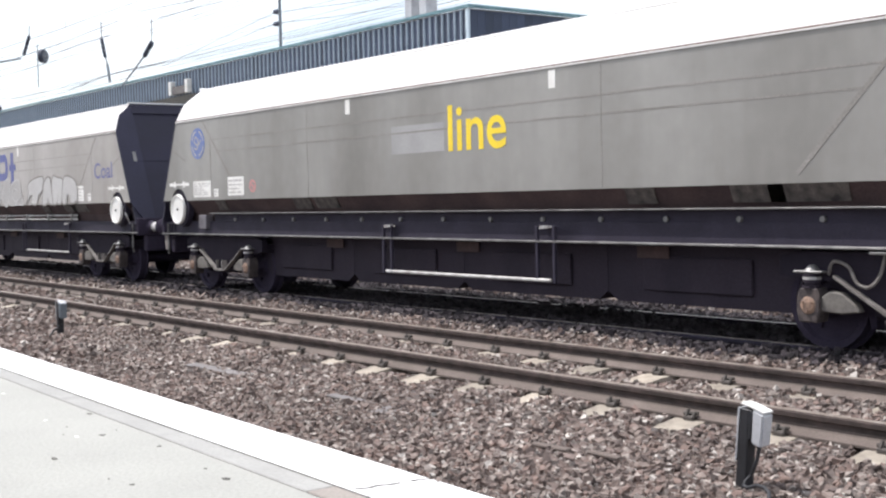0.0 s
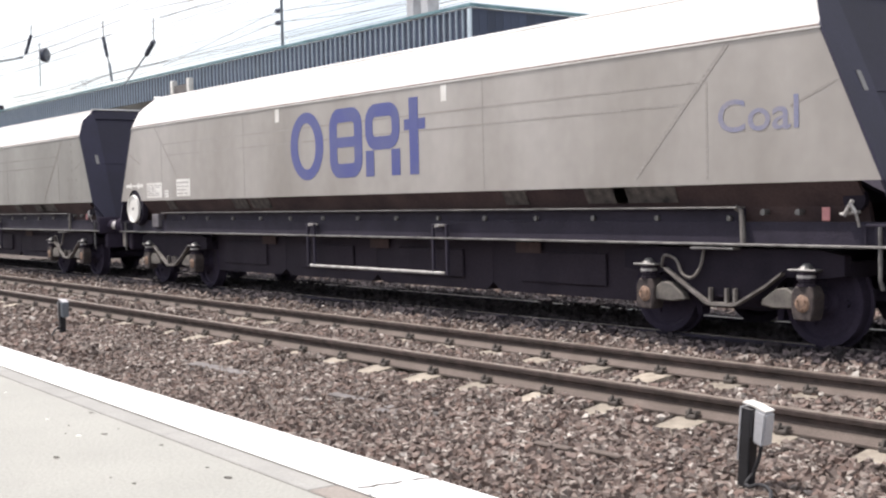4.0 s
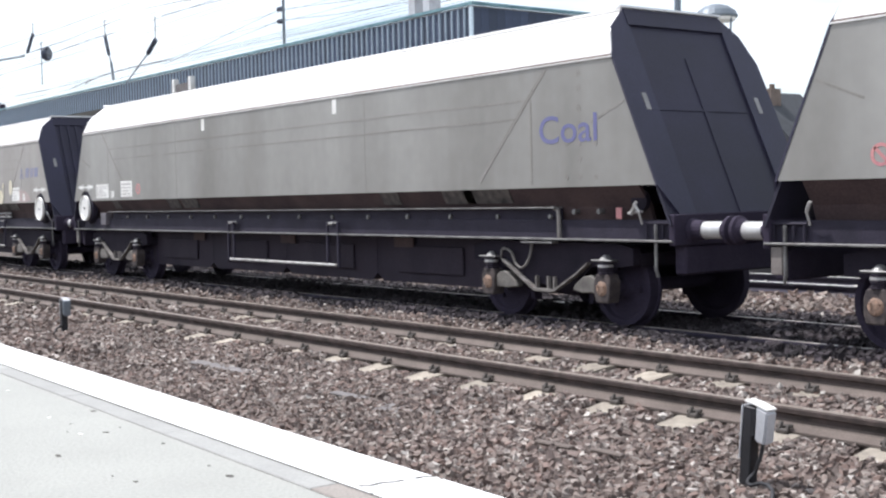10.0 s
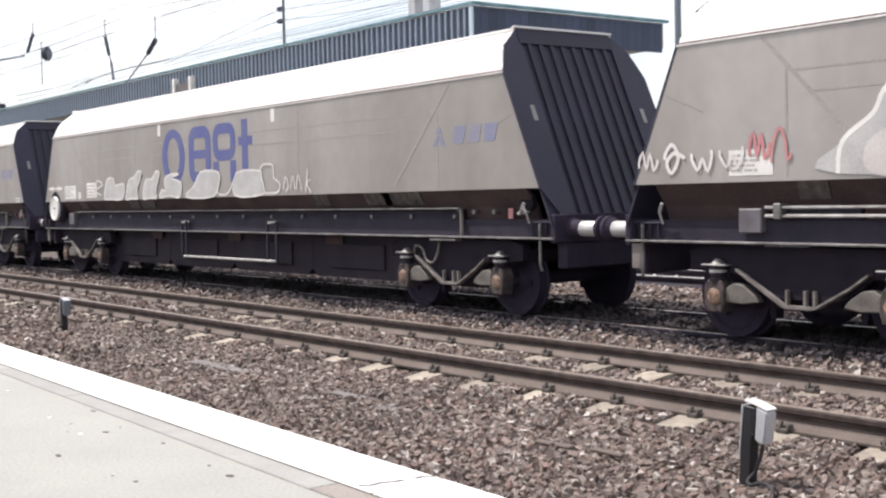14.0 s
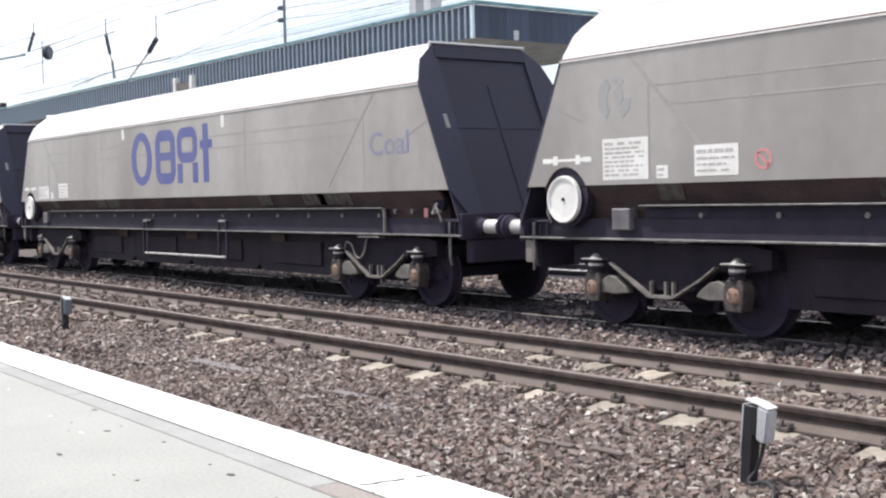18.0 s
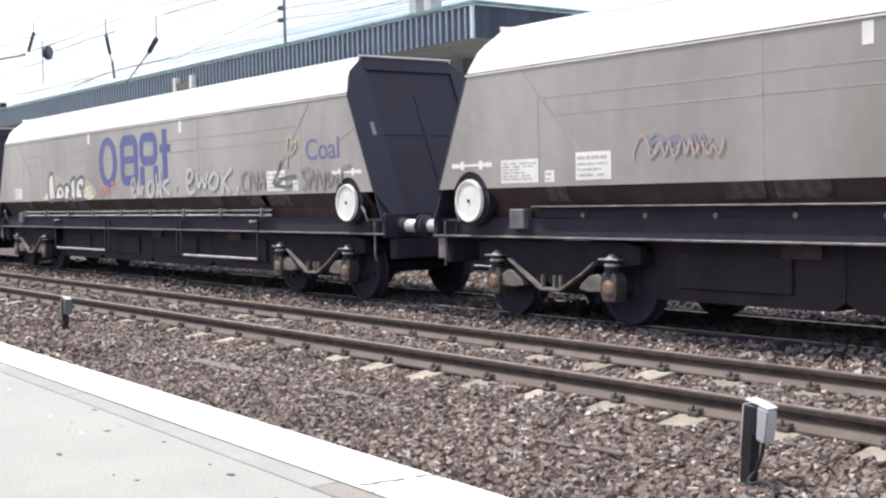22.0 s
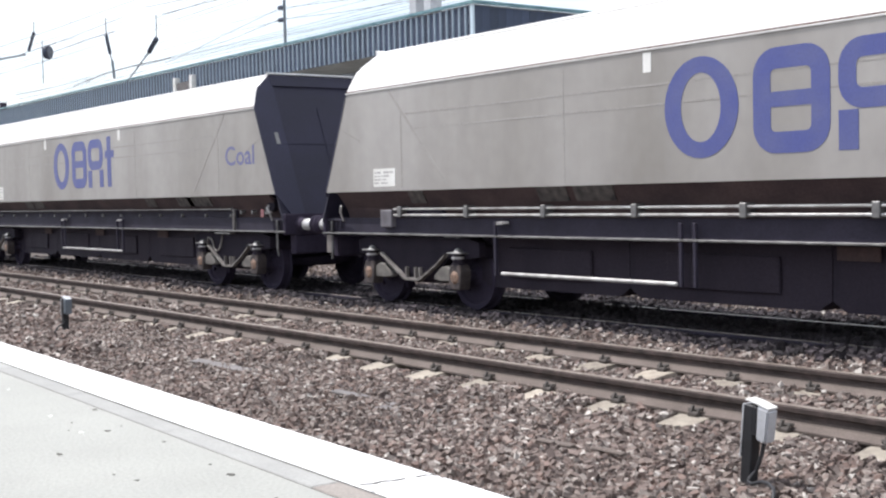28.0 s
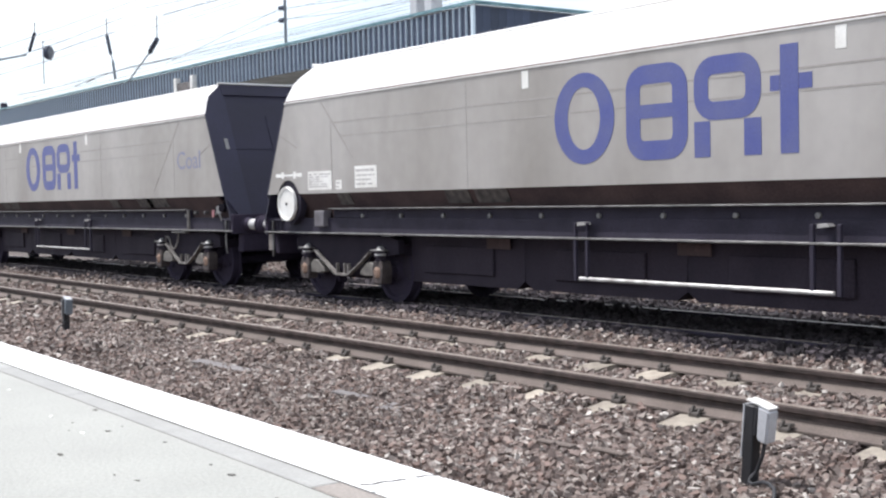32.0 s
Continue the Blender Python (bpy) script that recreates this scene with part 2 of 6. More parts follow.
M_SOOT = material("sooty_dark_brick", (0.075, 0.062, 0.060), 0.9, 0, 4, 0.2, (0.045, 0.038, 0.038), 40, 0.2)
M_DARKROOF = material("dark_slate_roof", (0.045, 0.048, 0.055), 0.8, 0, 3, 0.2, (0.030, 0.032, 0.036), 20, 0.2)
M_PANE = material("dark_window_glass", (0.03, 0.04, 0.05), 0.08, 0, 2, 0.05, (0.02, 0.025, 0.03), 10, 0)
M_GALV = material("galvanised_pole_steel", (0.15, 0.18, 0.21), 0.5, 0.3, 5, 0.1, (0.15, 0.17, 0.19), 60, 0.05)
M_WIRE = material("tarnished_copper_wire", (0.10, 0.105, 0.115), 0.7, 0.0, 8, 0.1, (0.07, 0.07, 0.08), 60, 0)
M_INSUL = material("dark_glazed_insulator", (0.05, 0.06, 0.09), 0.25, 0, 6, 0.1, (0.03, 0.035, 0.05), 60, 0)
M_FARWALL = material("pale_blue_grey_render", (0.38, 0.42, 0.47), 0.8, 0, 0.6, 0.08, (0.30, 0.33, 0.37), 10, 0.05)
M_PINK = material("pink_spray_paint", (0.55, 0.25, 0.23), 0.6, 0, 4, 0.15, (0.48, 0.20, 0.22), 40, 0)
M_ROSE = material("pale_rose_spray", (0.60, 0.43, 0.43), 0.6, 0, 2, 0.1, (0.52, 0.35, 0.36), 40, 0)
M_CHROME = material("pale_chrome_spray", (0.60, 0.575, 0.55), 0.55, 0, 2, 0.08, (0.50, 0.45, 0.43), 40, 0)
M_DISC = material("mid_blue_emblem_paint", (0.10, 0.15, 0.36), 0.5, 0, 3, 0.1, (0.13, 0.17, 0.34), 40, 0)
M_SILVER = material("silver_spray_paint", (0.50, 0.49, 0.48), 0.55, 0, 4, 0.12, (0.40, 0.39, 0.38), 40, 0)
M_PALE = material("white_spray_paint", (0.72, 0.70, 0.68), 0.6, 0, 4, 0.12, (0.58, 0.55, 0.53), 40, 0)
M_CREAM = material("cream_spray_paint", (0.66, 0.61, 0.46), 0.6, 0, 4, 0.12, (0.58, 0.53, 0.42), 40, 0)
M_OLIVE = material("thin_yellow_overspray", (0.41, 0.39, 0.27), 0.6, 0, 3, 0.15, (0.37, 0.345, 0.30), 40, 0)
M_GHOST = material("overpainted_grey", (0.335, 0.33, 0.325), 0.6, 0, 2, 0.08, (0.27, 0.265, 0.265), 40, 0)
M_HAZE = material("thin_red_overspray", (0.42, 0.30, 0.285), 0.6, 0, 5, 0.2, (0.37, 0.32, 0.30), 40, 0)
M_SALMON = material("salmon_spray_paint", (0.62, 0.33, 0.28), 0.6, 0, 3, 0.12, (0.56, 0.29, 0.26), 40, 0)
M_THIN = material("thin_grey_spray", (0.375, 0.36, 0.35), 0.6, 0, 3, 0.1, (0.33, 0.315, 0.305), 40, 0)
M_DULLSILVER = material("dull_silver_spray", (0.46, 0.45, 0.44), 0.55, 0, 3, 0.1, (0.40, 0.385, 0.375), 40, 0)
M_DULLBLACK = material("thin_black_spray", (0.20, 0.19, 0.185), 0.6, 0, 3, 0.2, (0.27, 0.255, 0.245), 40, 0)
M_DARKSPRAY = material("black_spray_paint", (0.09, 0.09, 0.09), 0.6, 0, 4, 0.2, (0.16, 0.15, 0.15), 40, 0)


# ---- mesh helpers ----
def box(bm, x0, x1, y0, y1, z0, z1, bevel=0.0):
    """Adds a box; with a bevel its edges are chamfered."""
    vs = [bm.verts.new(v) for v in ((x0, y0, z0), (x1, y0, z0), (x1, y1, z0), (x0, y1, z0), (x0, y0, z1), (x1, y0, z1), (x1, y1, z1), (x0, y1, z1))]
    fs = [bm.faces.new([vs[i] for i in q]) for q in ((0, 3, 2, 1), (4, 5, 6, 7), (0, 1, 5, 4), (1, 2, 6, 5), (2, 3, 7, 6), (3, 0, 4, 7))]
    if bevel:
        bmesh.ops.bevel(bm, geom=list({e for f in fs for e in f.edges}), offset=bevel, segments=1, affect="EDGES", clamp_overlap=True)
    return bm


def prism(bm, outline, a, b, axis="x"):
    """Extrudes a closed outline of (u, v) along an axis from a to b."""
    put = {"x": lambda u, v, w: (w, u, v), "y": lambda u, v, w: (u, w, v), "z": lambda u, v, w: (u, v, w)}[axis]
    lo = [bm.verts.new(put(u, v, a)) for u, v in outline]
    hi = [bm.verts.new(put(u, v, b)) for u, v in outline]
    n = len(outline)
    bm.faces.new(lo)
    bm.faces.new(hi[::-1])
    for i in range(n):
        bm.faces.new((lo[i], hi[i], hi[(i + 1) % n], lo[(i + 1) % n]))
    return bm


def tube(bm, a, b, r, n=8, r2=None):
    """A round bar from a to b."""
    a, b = Vector(a), Vector(b)
    r2 = r if r2 is None else r2
    q = (b - a).to_track_quat("Z", "Y")
    ring = [[bm.verts.new(p + q @ Vector((rr * math.cos(t), rr * math.sin(t), 0))) for t in (2 * math.pi * i / n for i in range(n))] for p, rr in ((a, r), (b, r2))]
    for i in range(n):
        bm.faces.new((ring[0][i], ring[0][(i + 1) % n], ring[1][(i + 1) % n], ring[1][i]))
    bm.faces.new(ring[0][::-1])
    bm.faces.new(ring[1])
    return bm


def sweep(bm, pts, r, n=8):
    """One bent tube through points."""
    rings = []
    for i, p in enumerate(pts):
        a, b = Vector(pts[max(i - 1, 0)]), Vector(pts[min(i + 1, len(pts) - 1)])
        d = (b - a).normalized()
        u = d.cross(Vector((0.3, 0.9, 0.2))).normalized()
        v = d.cross(u)
        rings.append([bm.verts.new(Vector(p) + (u * math.cos(6.2832 * k / n) + v * math.sin(6.2832 * k / n)) * r) for k in range(n)])
    for p, q in zip(rings, rings[1:]):
        for j in range(n):
            bm.faces.new((p[j], p[(j + 1) % n], q[(j + 1) % n], q[j]))
    bm.faces.new(rings[0][::-1])
    bm.faces.new(rings[-1])
    return bm


def bent3(pts, k=4):
    """A line of points in space, rounded at its bends."""
    p = [Vector(q) for q in (pts[0], *pts, pts[-1])]
    out = []
    for a, b, c, d in zip(p, p[1:], p[2:], p[3:]):
        out += [0.5 * (2 * b + (c - a) * t + (2 * a - 5 * b + 4 * c - d) * t * t + (3 * b - a - 3 * c + d) * t ** 3) for t in (i / k for i in range(k))]
    return out + [p[-1]]


def lathe(bm, profile, n=20, axis="y"):
    """Turns a profile of (radius, along) round an axis."""
    put = {"y": lambda c, s, h: (c, h, s), "z": lambda c, s, h: (c, s, h), "x": lambda c, s, h: (h, c, s)}[axis]
    rings = []
    for r, h in profile:
        rings.append([bm.verts.new(put(r * math.cos(t), r * math.sin(t), h)) for t in (2 * math.pi * i / n for i in range(n))])
    for p, q in zip(rings, rings[1:]):
        for i in range(n):
            bm.faces.new((p[i], p[(i + 1) % n], q[(i + 1) % n], q[i]))
    bm.faces.new(rings[0])
    bm.faces.new(rings[-1][::-1])
    return bm


def finish(bm, name, mat, smooth=False):
    bmesh.ops.recalc_face_normals(bm, faces=bm.faces)
    me = bpy.data.meshes.new(name)
    bm.to_mesh(me)
    bm.free()
    me.materials.append(mat)
    if smooth:
        me.shade_smooth()
    return me


def part(name, bm, mat, parent, label="", m=None):
    """Links a bmesh, or a mesh that is shared, as one part under its thing or part."""
    me = finish(bm, name, mat) if isinstance(bm, bmesh.types.BMesh) else bm
    ob = new(name, me)
    ob.parent = parent
    if m is not None:
        ob.matrix_basis = m
    if label:
        tagged(ob, label)
    return ob


def B():
    return bmesh.new()


def thing(name, label, category, group="", kind="", m=None):
    ob = new(name)
    ob.empty_display_size = 0.3
    if m is not None:
        ob.matrix_basis = m
    return tagged(ob, label, category, group, kind)


# ---- ground, tracks and platforms ----
RAIL_NEAR, GAUGE = 6.67, 1.457
TRAIN_Y = 10.25
GROUND_Z = -0.21


def spot(side, rise, y):
    """A place y metres off, by its slope to the side and its rise as seen from the eye."""
    return Vector((side * y, y, EYE.z + rise * y))


bm = B()
box(bm, -900, 900, -60, 900, GROUND_Z - 0.5, GROUND_Z)
ground = new("ground", finish(bm, "ground", M_BED))
tagged(ground, "flat bed of brown crushed stone beneath the tracks", "ground", kind="structure")


def rail_profile():
    """Half rail outline, mirrored: foot, web and head, with its top at z = 0."""
    half = [(0.074, -0.165), (0.074, -0.150), (0.022, -0.116), (0.009, -0.100), (0.009, -0.052), (0.033, -0.040), (0.036, -0.010), (0.030, -0.0015)]
    return half + [(-x, z) for x, z in half[::-1]]


def make_track(y_rail, x0, x1, label, chairs, lit=True):
    track = thing("railway_track", label, "track", kind="structure")
    for y in (y_rail, y_rail + GAUGE):
        bm = prism(B(), [(y + u, v) for u, v in rail_profile()], x0, x1)
        # Rails of unlit tracks turn black: their shade is put into the colour.
        rail = part("rail", bm, M_RUST if lit else M_BLACK, track, "rust-brown steel rail with a worn head" if lit else "steel rail in black, its shade put into the colour")
        bm = box(B(), x0, x1, y - 0.031, y + 0.031, -0.001, 0.002)
        # Far heads are white: the glint on the steel is put into the paint.
        part("rail_head", bm, M_RAILTOP if y_rail < 12 else M_WHITE, rail, "polished running surface")
        # Sunlight along the near foot is put in as a paler strip.
        if lit:
            bm = prism(B(), [(y - 0.076, -0.162), (y - 0.076, -0.147), (y - 0.024, -0.112), (y - 0.0125, -0.098), (y - 0.0125, -0.084), (y - 0.010, -0.084), (y - 0.010, -0.10), (y - 0.022, -0.118)], x0, x1)
            part("rail_foot", bm, M_FOOT, rail, "pale rail foot with sunlight put into its colour")
    n = int((x1 - x0) / 0.7795)
    # the top falls away outside the rail seats and dips between them
    line = ((-0.57, -0.26), (-0.40, -0.205), (-0.28, -0.186), (-0.10, -0.162), (0.16, -0.19), (0.45, -0.225), (GAUGE - 0.6, -0.215), (GAUGE - 0.16, -0.166), (GAUGE + 0.10, -0.168), (GAUGE + 0.57, -0.26))
    bm = B()
    rings = [[bm.verts.new(p) for p in ((-0.15, y, -0.36), (0.15, y, -0.36), (0.132, y, z), (-0.132, y, z))] for y, z in line]
    bm.faces.new(rings[0])
    bm.faces.new(rings[-1][::-1])
    for p, q in zip(rings, rings[1:]):
        for j in range(4):
            bm.faces.new((p[j], q[j], q[(j + 1) % 4], p[(j + 1) % 4]))
    bmesh.ops.recalc_face_normals(bm, faces=bm.faces[:])
    sleeper_mesh = finish(bm, "sleeper", M_SLEEPER)
    bm = B()
    for s in (-1, 1):
        box(bm, -0.048, 0.048, s * 0.100 - 0.024, s * 0.100 + 0.024, -0.17, -0.130, 0.010)
        tube(bm, (-0.055, s * 0.092, -0.120), (0.055, s * 0.072, -0.114), 0.014, 6)
        tube(bm, (-0.022, s * 0.112, -0.140), (-0.022, s * 0.082, -0.094), 0.016, 6)
        tube(bm, (0.034, s * 0.118, -0.150), (0.034, s * 0.080, -0.108), 0.013, 6)
    chair_mesh = finish(bm, "rail_clip", M_CLIP)
    for i in range(n):
        x = -7.435 + 0.7795 * (i - int((-7.435 - x0) / 0.7795))
        sl = part("sleeper", sleeper_mesh, None, track, m=pose(x + 0.04, y_rail, 0, 0, 0, 3 + random.uniform(-1.2, 1.2)))
        if chairs:
            for y in (0, GAUGE):
                part("rail_clip", chair_mesh, None, sl, m=pose(0, y, 0))
    return track


make_track(RAIL_NEAR, -46, 12, "empty railway track with rusty rails on concrete sleepers", True)
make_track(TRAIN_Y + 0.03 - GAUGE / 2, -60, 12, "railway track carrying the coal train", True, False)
make_track(15.42, -60, 14, "empty further railway track beyond the train", False, False)


def bank(y):
    """How far the stones of the train's track lie above the rest."""
    up, down = np.clip((y - 8.45) / 0.8, 0, 1), np.clip((11.95 - y) / 0.75, 0, 1)
    return 0.15 * np.minimum(up * up * (3 - 2 * up), down)


bm = prism(B(), [(8.4, GROUND_Z - 0.1), (8.4, GROUND_Z - 0.01), (8.85, GROUND_Z + 0.07), (9.25, GROUND_Z + 0.13), (11.2, GROUND_Z + 0.13), (12.0, GROUND_Z - 0.01), (12.0, GROUND_Z - 0.1)], -60, 14)
tagged(new("track_bed", finish(bm, "track_bed", M_BED)), "raised bed of crushed stone below the train", "track bed", kind="structure")


def ballast(name, label, x0, x1, y0, y1, count, size, seed, mat=None):
    """Loose crushed stone, each stone a rough block of its own."""
    rng = np.random.default_rng(seed)
    base = np.array([(-1, -1, -1), (1, -1, -1), (1, 1, -1), (-1, 1, -1), (-1, -1, 1), (1, -1, 1), (1, 1, 1), (-1, 1, 1)], float)
    c = np.column_stack([rng.uniform(x0, x1, count), rng.uniform(y0, y1, count), np.zeros(count)])
    rails = (RAIL_NEAR, RAIL_NEAR + GAUGE, TRAIN_Y + 0.03 - GAUGE / 2, TRAIN_Y + 0.03 + GAUGE / 2)
    keep = np.ones(count, bool)
    for r in rails:
        keep &= np.abs(c[:, 1] - r) > 0.085
    rel = (c[:, 0] + 7.40) / 0.7795
    off = np.abs(rel - np.round(rel)) * 0.7795
    for r in (RAIL_NEAR,):
        u = c[:, 1] - r
        bare = ((u > -0.44) & (u < 0.0)) | ((u > GAUGE - 0.42) & (u < GAUGE) & (c[:, 0] > -10.3) & (rng.random(count) < 0.97))
        keep &= ~(bare & (off < 0.18) & (rng.random(count) < 0.99))
    c = c[keep]
    n = len(c)
    s = size * rng.uniform(0.5, 1.45, n)
    hum = 0.016 * np.sin(c[:, 0] * 1.7 + 2 * np.sin(c[:, 1] * 1.3)) + 0.012 * np.sin(c[:, 1] * 4.1 + c[:, 0])
    c[:, 2] = GROUND_Z + 0.004 + rng.uniform(0, 0.035, n) + hum + bank(c[:, 1])
    v = base[None] * rng.uniform(0.25, 1.25, (n, 8, 3)) * s[:, None, None] * rng.uniform(0.6, 1.1, (n, 1, 3)) * 0.5
    a, b = rng.uniform(0, 6.283, n), rng.uniform(-0.9, 0.9, n)
    ca, sa, cb, sb = np.cos(a), np.sin(a), np.cos(b), np.sin(b)
    x, y, z = v[:, :, 0], v[:, :, 1], v[:, :, 2]
    y, z = y * cb[:, None] - z * sb[:, None], y * sb[:, None] + z * cb[:, None]
    x, y = x * ca[:, None] - y * sa[:, None], x * sa[:, None] + y * ca[:, None]
    v = np.stack([x, y, z], 2) + c[:, None, :]
    quads = np.array([(0, 3, 2, 1), (4, 5, 6, 7), (0, 1, 5, 4), (1, 2, 6, 5), (2, 3, 7, 6), (3, 0, 4, 7)])
    f = (quads[None] + 8 * np.arange(n)[:, None, None]).reshape(-1, 4)
    me = bpy.data.meshes.new(name)
    me.vertices.add(8 * n)
    me.vertices.foreach_set("co", v.astype(np.float32).ravel())
    me.loops.add(f.size)
    me.loops.foreach_set("vertex_index", f.astype(np.int32).ravel())
    me.polygons.add(len(f))
    me.polygons.foreach_set("loop_start", np.arange(0, f.size, 4, dtype=np.int32))
    me.update(calc_edges=True)
    me.shade_flat()
    me.materials.append(mat or M_STONE)
    return tagged(new(name, me), label, "ballast", kind="stuff")


ballast("ballast", "loose brown and grey crushed stone beside the platform", -12.5, -1.2, 2.6, 5.3, 46000, 0.044, 3)
ballast("ballast", "loose brown and grey crushed stone between the tracks", -16, -2.2, 5.3, 9.06, 68000, 0.048, 6)
ballast("ballast", "loose crushed stone further along the line", -36, -12.5, 2.4, 5.3, 22000, 0.068, 4)
ballast("ballast", "loose crushed stone along the distant tracks", -40, -16, 5.3, 9.06, 24000, 0.072, 7)
ballast("ballast", "crushed stone beneath the train, dark with coal and put-in shade", -34, 2, 8.96, 13.2, 45000, 0.07, 12, M_COALSHADE)
ballast("ballast", "sunlit crushed stone between the far tracks", -34, 2, 13.0, 15.4, 13000, 0.085, 5)
ballast("ballast", "stone beside the far platform, sunlight put into its pale colour", -34, 2, 15.5, 17.9, 9000, 0.11, 8, M_PALESTONE)

ballast("ballast", "loose crushed stone along the platform foot", -40, 14, 1.75, 2.6, 11000, 0.07, 9)
ballast("ballast", "loose crushed stone past the platform end of the tracks", -2.2, 14, 2.6, 12.5, 24000, 0.075, 10)
# near platform
PLAT_Z, EDGE = 0.8, 1.735
PLAT_POSE = pose(0, -0.1316, 0, 0, 0, -1.63)
platform = thing("platform", "pale station platform with a white painted edge", "platform", kind="structure", m=PLAT_POSE)
bm = box(B(), -40, 8, -12, 1.4435, PLAT_Z - 0.2, PLAT_Z)
part("surface", bm, M_PLATFORM, platform, "pale gritty asphalt surface with small dark specks")
bm = box(B(), -40, 8, -12, 1.60, GROUND_Z, PLAT_Z - 0.2)
part("platform_wall", bm, M_WALL, platform, "sooty brick platform face")
bm = box(B(), 0, 2.592, 1.5405, EDGE, PLAT_Z - 0.13, PLAT_Z + 0.001, 0.004)
coping_mesh = finish(bm, "coping_slab", M_COPING)
bm = box(B(), 0, 0.8655, 1.4535, 1.5305, PLAT_Z - 0.13, PLAT_Z - 0.001, 0.004)
edging_mesh = finish(bm, "edging_slab", M_EDGING)
bm = box(B(), 0, 0.8655, 1.4535, 1.5305, PLAT_Z - 0.13, PLAT_Z - 0.001, 0.004)
brick_mesh = finish(bm, "edging_brick", M_BRICK)
for i in range(-13, 4):
    part("coping_slab", coping_mesh, None, platform, m=pose(-2.29 + 2.6 * i, 0, 0))
for i in range(-40, 10):
    part("edging_slab" if i else "edging_brick", edging_mesh if i else brick_mesh, None, platform, m=pose(-2.42 + 0.8667 * i, 0, random.uniform(-0.002, 0)))

bm = box(B(), -40, 8, 1.531, 1.540, PLAT_Z - 0.13, PLAT_Z - 0.004)
part("joint", bm, M_JOINT, platform, "dark dirt-filled joint")
bm = box(B(), -40, 8, 1.444, 1.453, PLAT_Z - 0.13, PLAT_Z - 0.003)
part("joint", bm, M_JOINT, platform, "dark dirt-filled joint")
# weathered cracks where the coping slabs meet
for x in (-4.955, -2.355):
    line = [(x + 0.03 * u + random.uniform(-0.008, 0.008), 1.545 + 0.185 * u) for u in (0, 0.15, 0.3, 0.45, 0.6, 0.75, 0.9, 1)]
    bm = B()
    for i, (p, q) in enumerate(zip(line, line[1:])):
        if i != 4:
            prism(bm, [(p[0] - 0.008, p[1]), (p[0] + 0.008, p[1]), (q[0] + 0.006, q[1]), (q[0] - 0.006, q[1])], PLAT_Z, PLAT_Z + 0.0018, "z")
    part("joint", bm, M_JOINT, platform, "dirty crack across the coping")
# specks on the platform
rng = random.Random(11)
for mat, count, label in ((M_JOINT, 150, "small dark grit and gum spots on the platform"), (M_WHITE, 90, "small pale chips on the platform")):
    bm = B()
    for i in range(count):
        x, y, r = rng.uniform(-7.5, -0.8), rng.uniform(0.1, 1.43), rng.choice((0.003, 0.004, 0.004, 0.006, 0.006, 0.009))
        n, a0, long = rng.randint(5, 8), rng.uniform(0, 6), rng.uniform(1.0, 2.2)
        ring = [(x + long * r * math.cos(a0 + 6.283 * k / n) * rng.uniform(0.6, 1.2), y + r * math.sin(a0 + 6.283 * k / n) * rng.uniform(0.6, 1.2)) for k in range(n)]
        prism(bm, ring, PLAT_Z, PLAT_Z + 0.0012, "z")
    specks = tagged(new("grit", finish(bm, "grit", mat)), label, "grit", kind="stuff")
    specks.matrix_basis = PLAT_POSE


# marker posts on the ballast
def marker_post(x, y, z, tilt, tall, label, tin):
    h = tall - 0.52
    post = thing("marker_post", label, "post", "trackside marker posts", m=pose(x, y, z, 0, tilt, 0))
    bm = prism(B(), [(-0.045, 0.03), (0.028, 0.03), (0.028, 0.52 + h), (-0.036, 0.52 + h)], -0.04, 0.035, "y")
    bmesh.ops.bevel(bm, geom=bm.edges[:], offset=0.006, segments=1, affect="EDGES")
    stake = part("stake", bm, M_POST, post, "blue-black painted stake")
    # Thin pale strip draws the sheen on the stake's lit edge.
    bm = prism(B(), [(-0.048, 0.22), (-0.042, 0.22), (-0.036, 0.52 + h), (-0.046, 0.52 + h)], -0.044, 0.03, "y")
    part("corner_strip", bm, M_BOX, stake, "pale strip for the lit edge of the stake")
    bm = prism(B(), [(0.048, 0.335 + h), (0.118, 0.325 + h), (0.128, 0.51 + h), (0.046, 0.53 + h)], -0.042, 0.045, "y")
    bmesh.ops.bevel(bm, geom=bm.edges[:], offset=0.010, segments=2, affect="EDGES")
    head = part("junction_box", bm, tin, post, "grey metal box")
    bm = prism(B(), [(u, v + h) for u, v in ((-0.034, 0.541), (0.03, 0.534), (0.122, 0.516), (0.122, 0.524), (0.03, 0.544), (-0.034, 0.549))], -0.036, 0.046, "y")
    # Paler paint than the box, for the sun on its top.
    part("lid", bm, M_WHITE if tin is M_BOX else M_BOX, head, "lid with sunlight put into its pale colour")
    bm = box(B(), 0.028, 0.048, -0.045, 0.03, 0.36 + h, 0.52 + h, 0.004)
    part("bracket", bm, M_POST, head)
    bm = B()
    pts = [(0.088, -0.01, 0.335 + h), (0.08, -0.015, 0.25), (0.05, -0.02, 0.16), (0.032, -0.045, 0.12), (0.038, -0.065, 0.10), (0.075, -0.08, 0.10), (0.15, -0.09, 0.135), (0.22, -0.12, 0.145), (0.28, -0.16, 0.14), (0.32, -0.21, 0.13), (0.36, -0.27, 0.06)]
    sweep(bm, pts, 0.011)
    part("cable", bm, M_POST, post, "thin black cable")


marker_post(-4.345, 5.34, -0.254, 4.6, 0.52, "black stake with a grey junction box standing in the ballast", M_BOX)
marker_post(-15.30, 5.41, -0.2, 0.5, 0.44, "distant black stake with a grey junction box in the ballast", M_GALV)

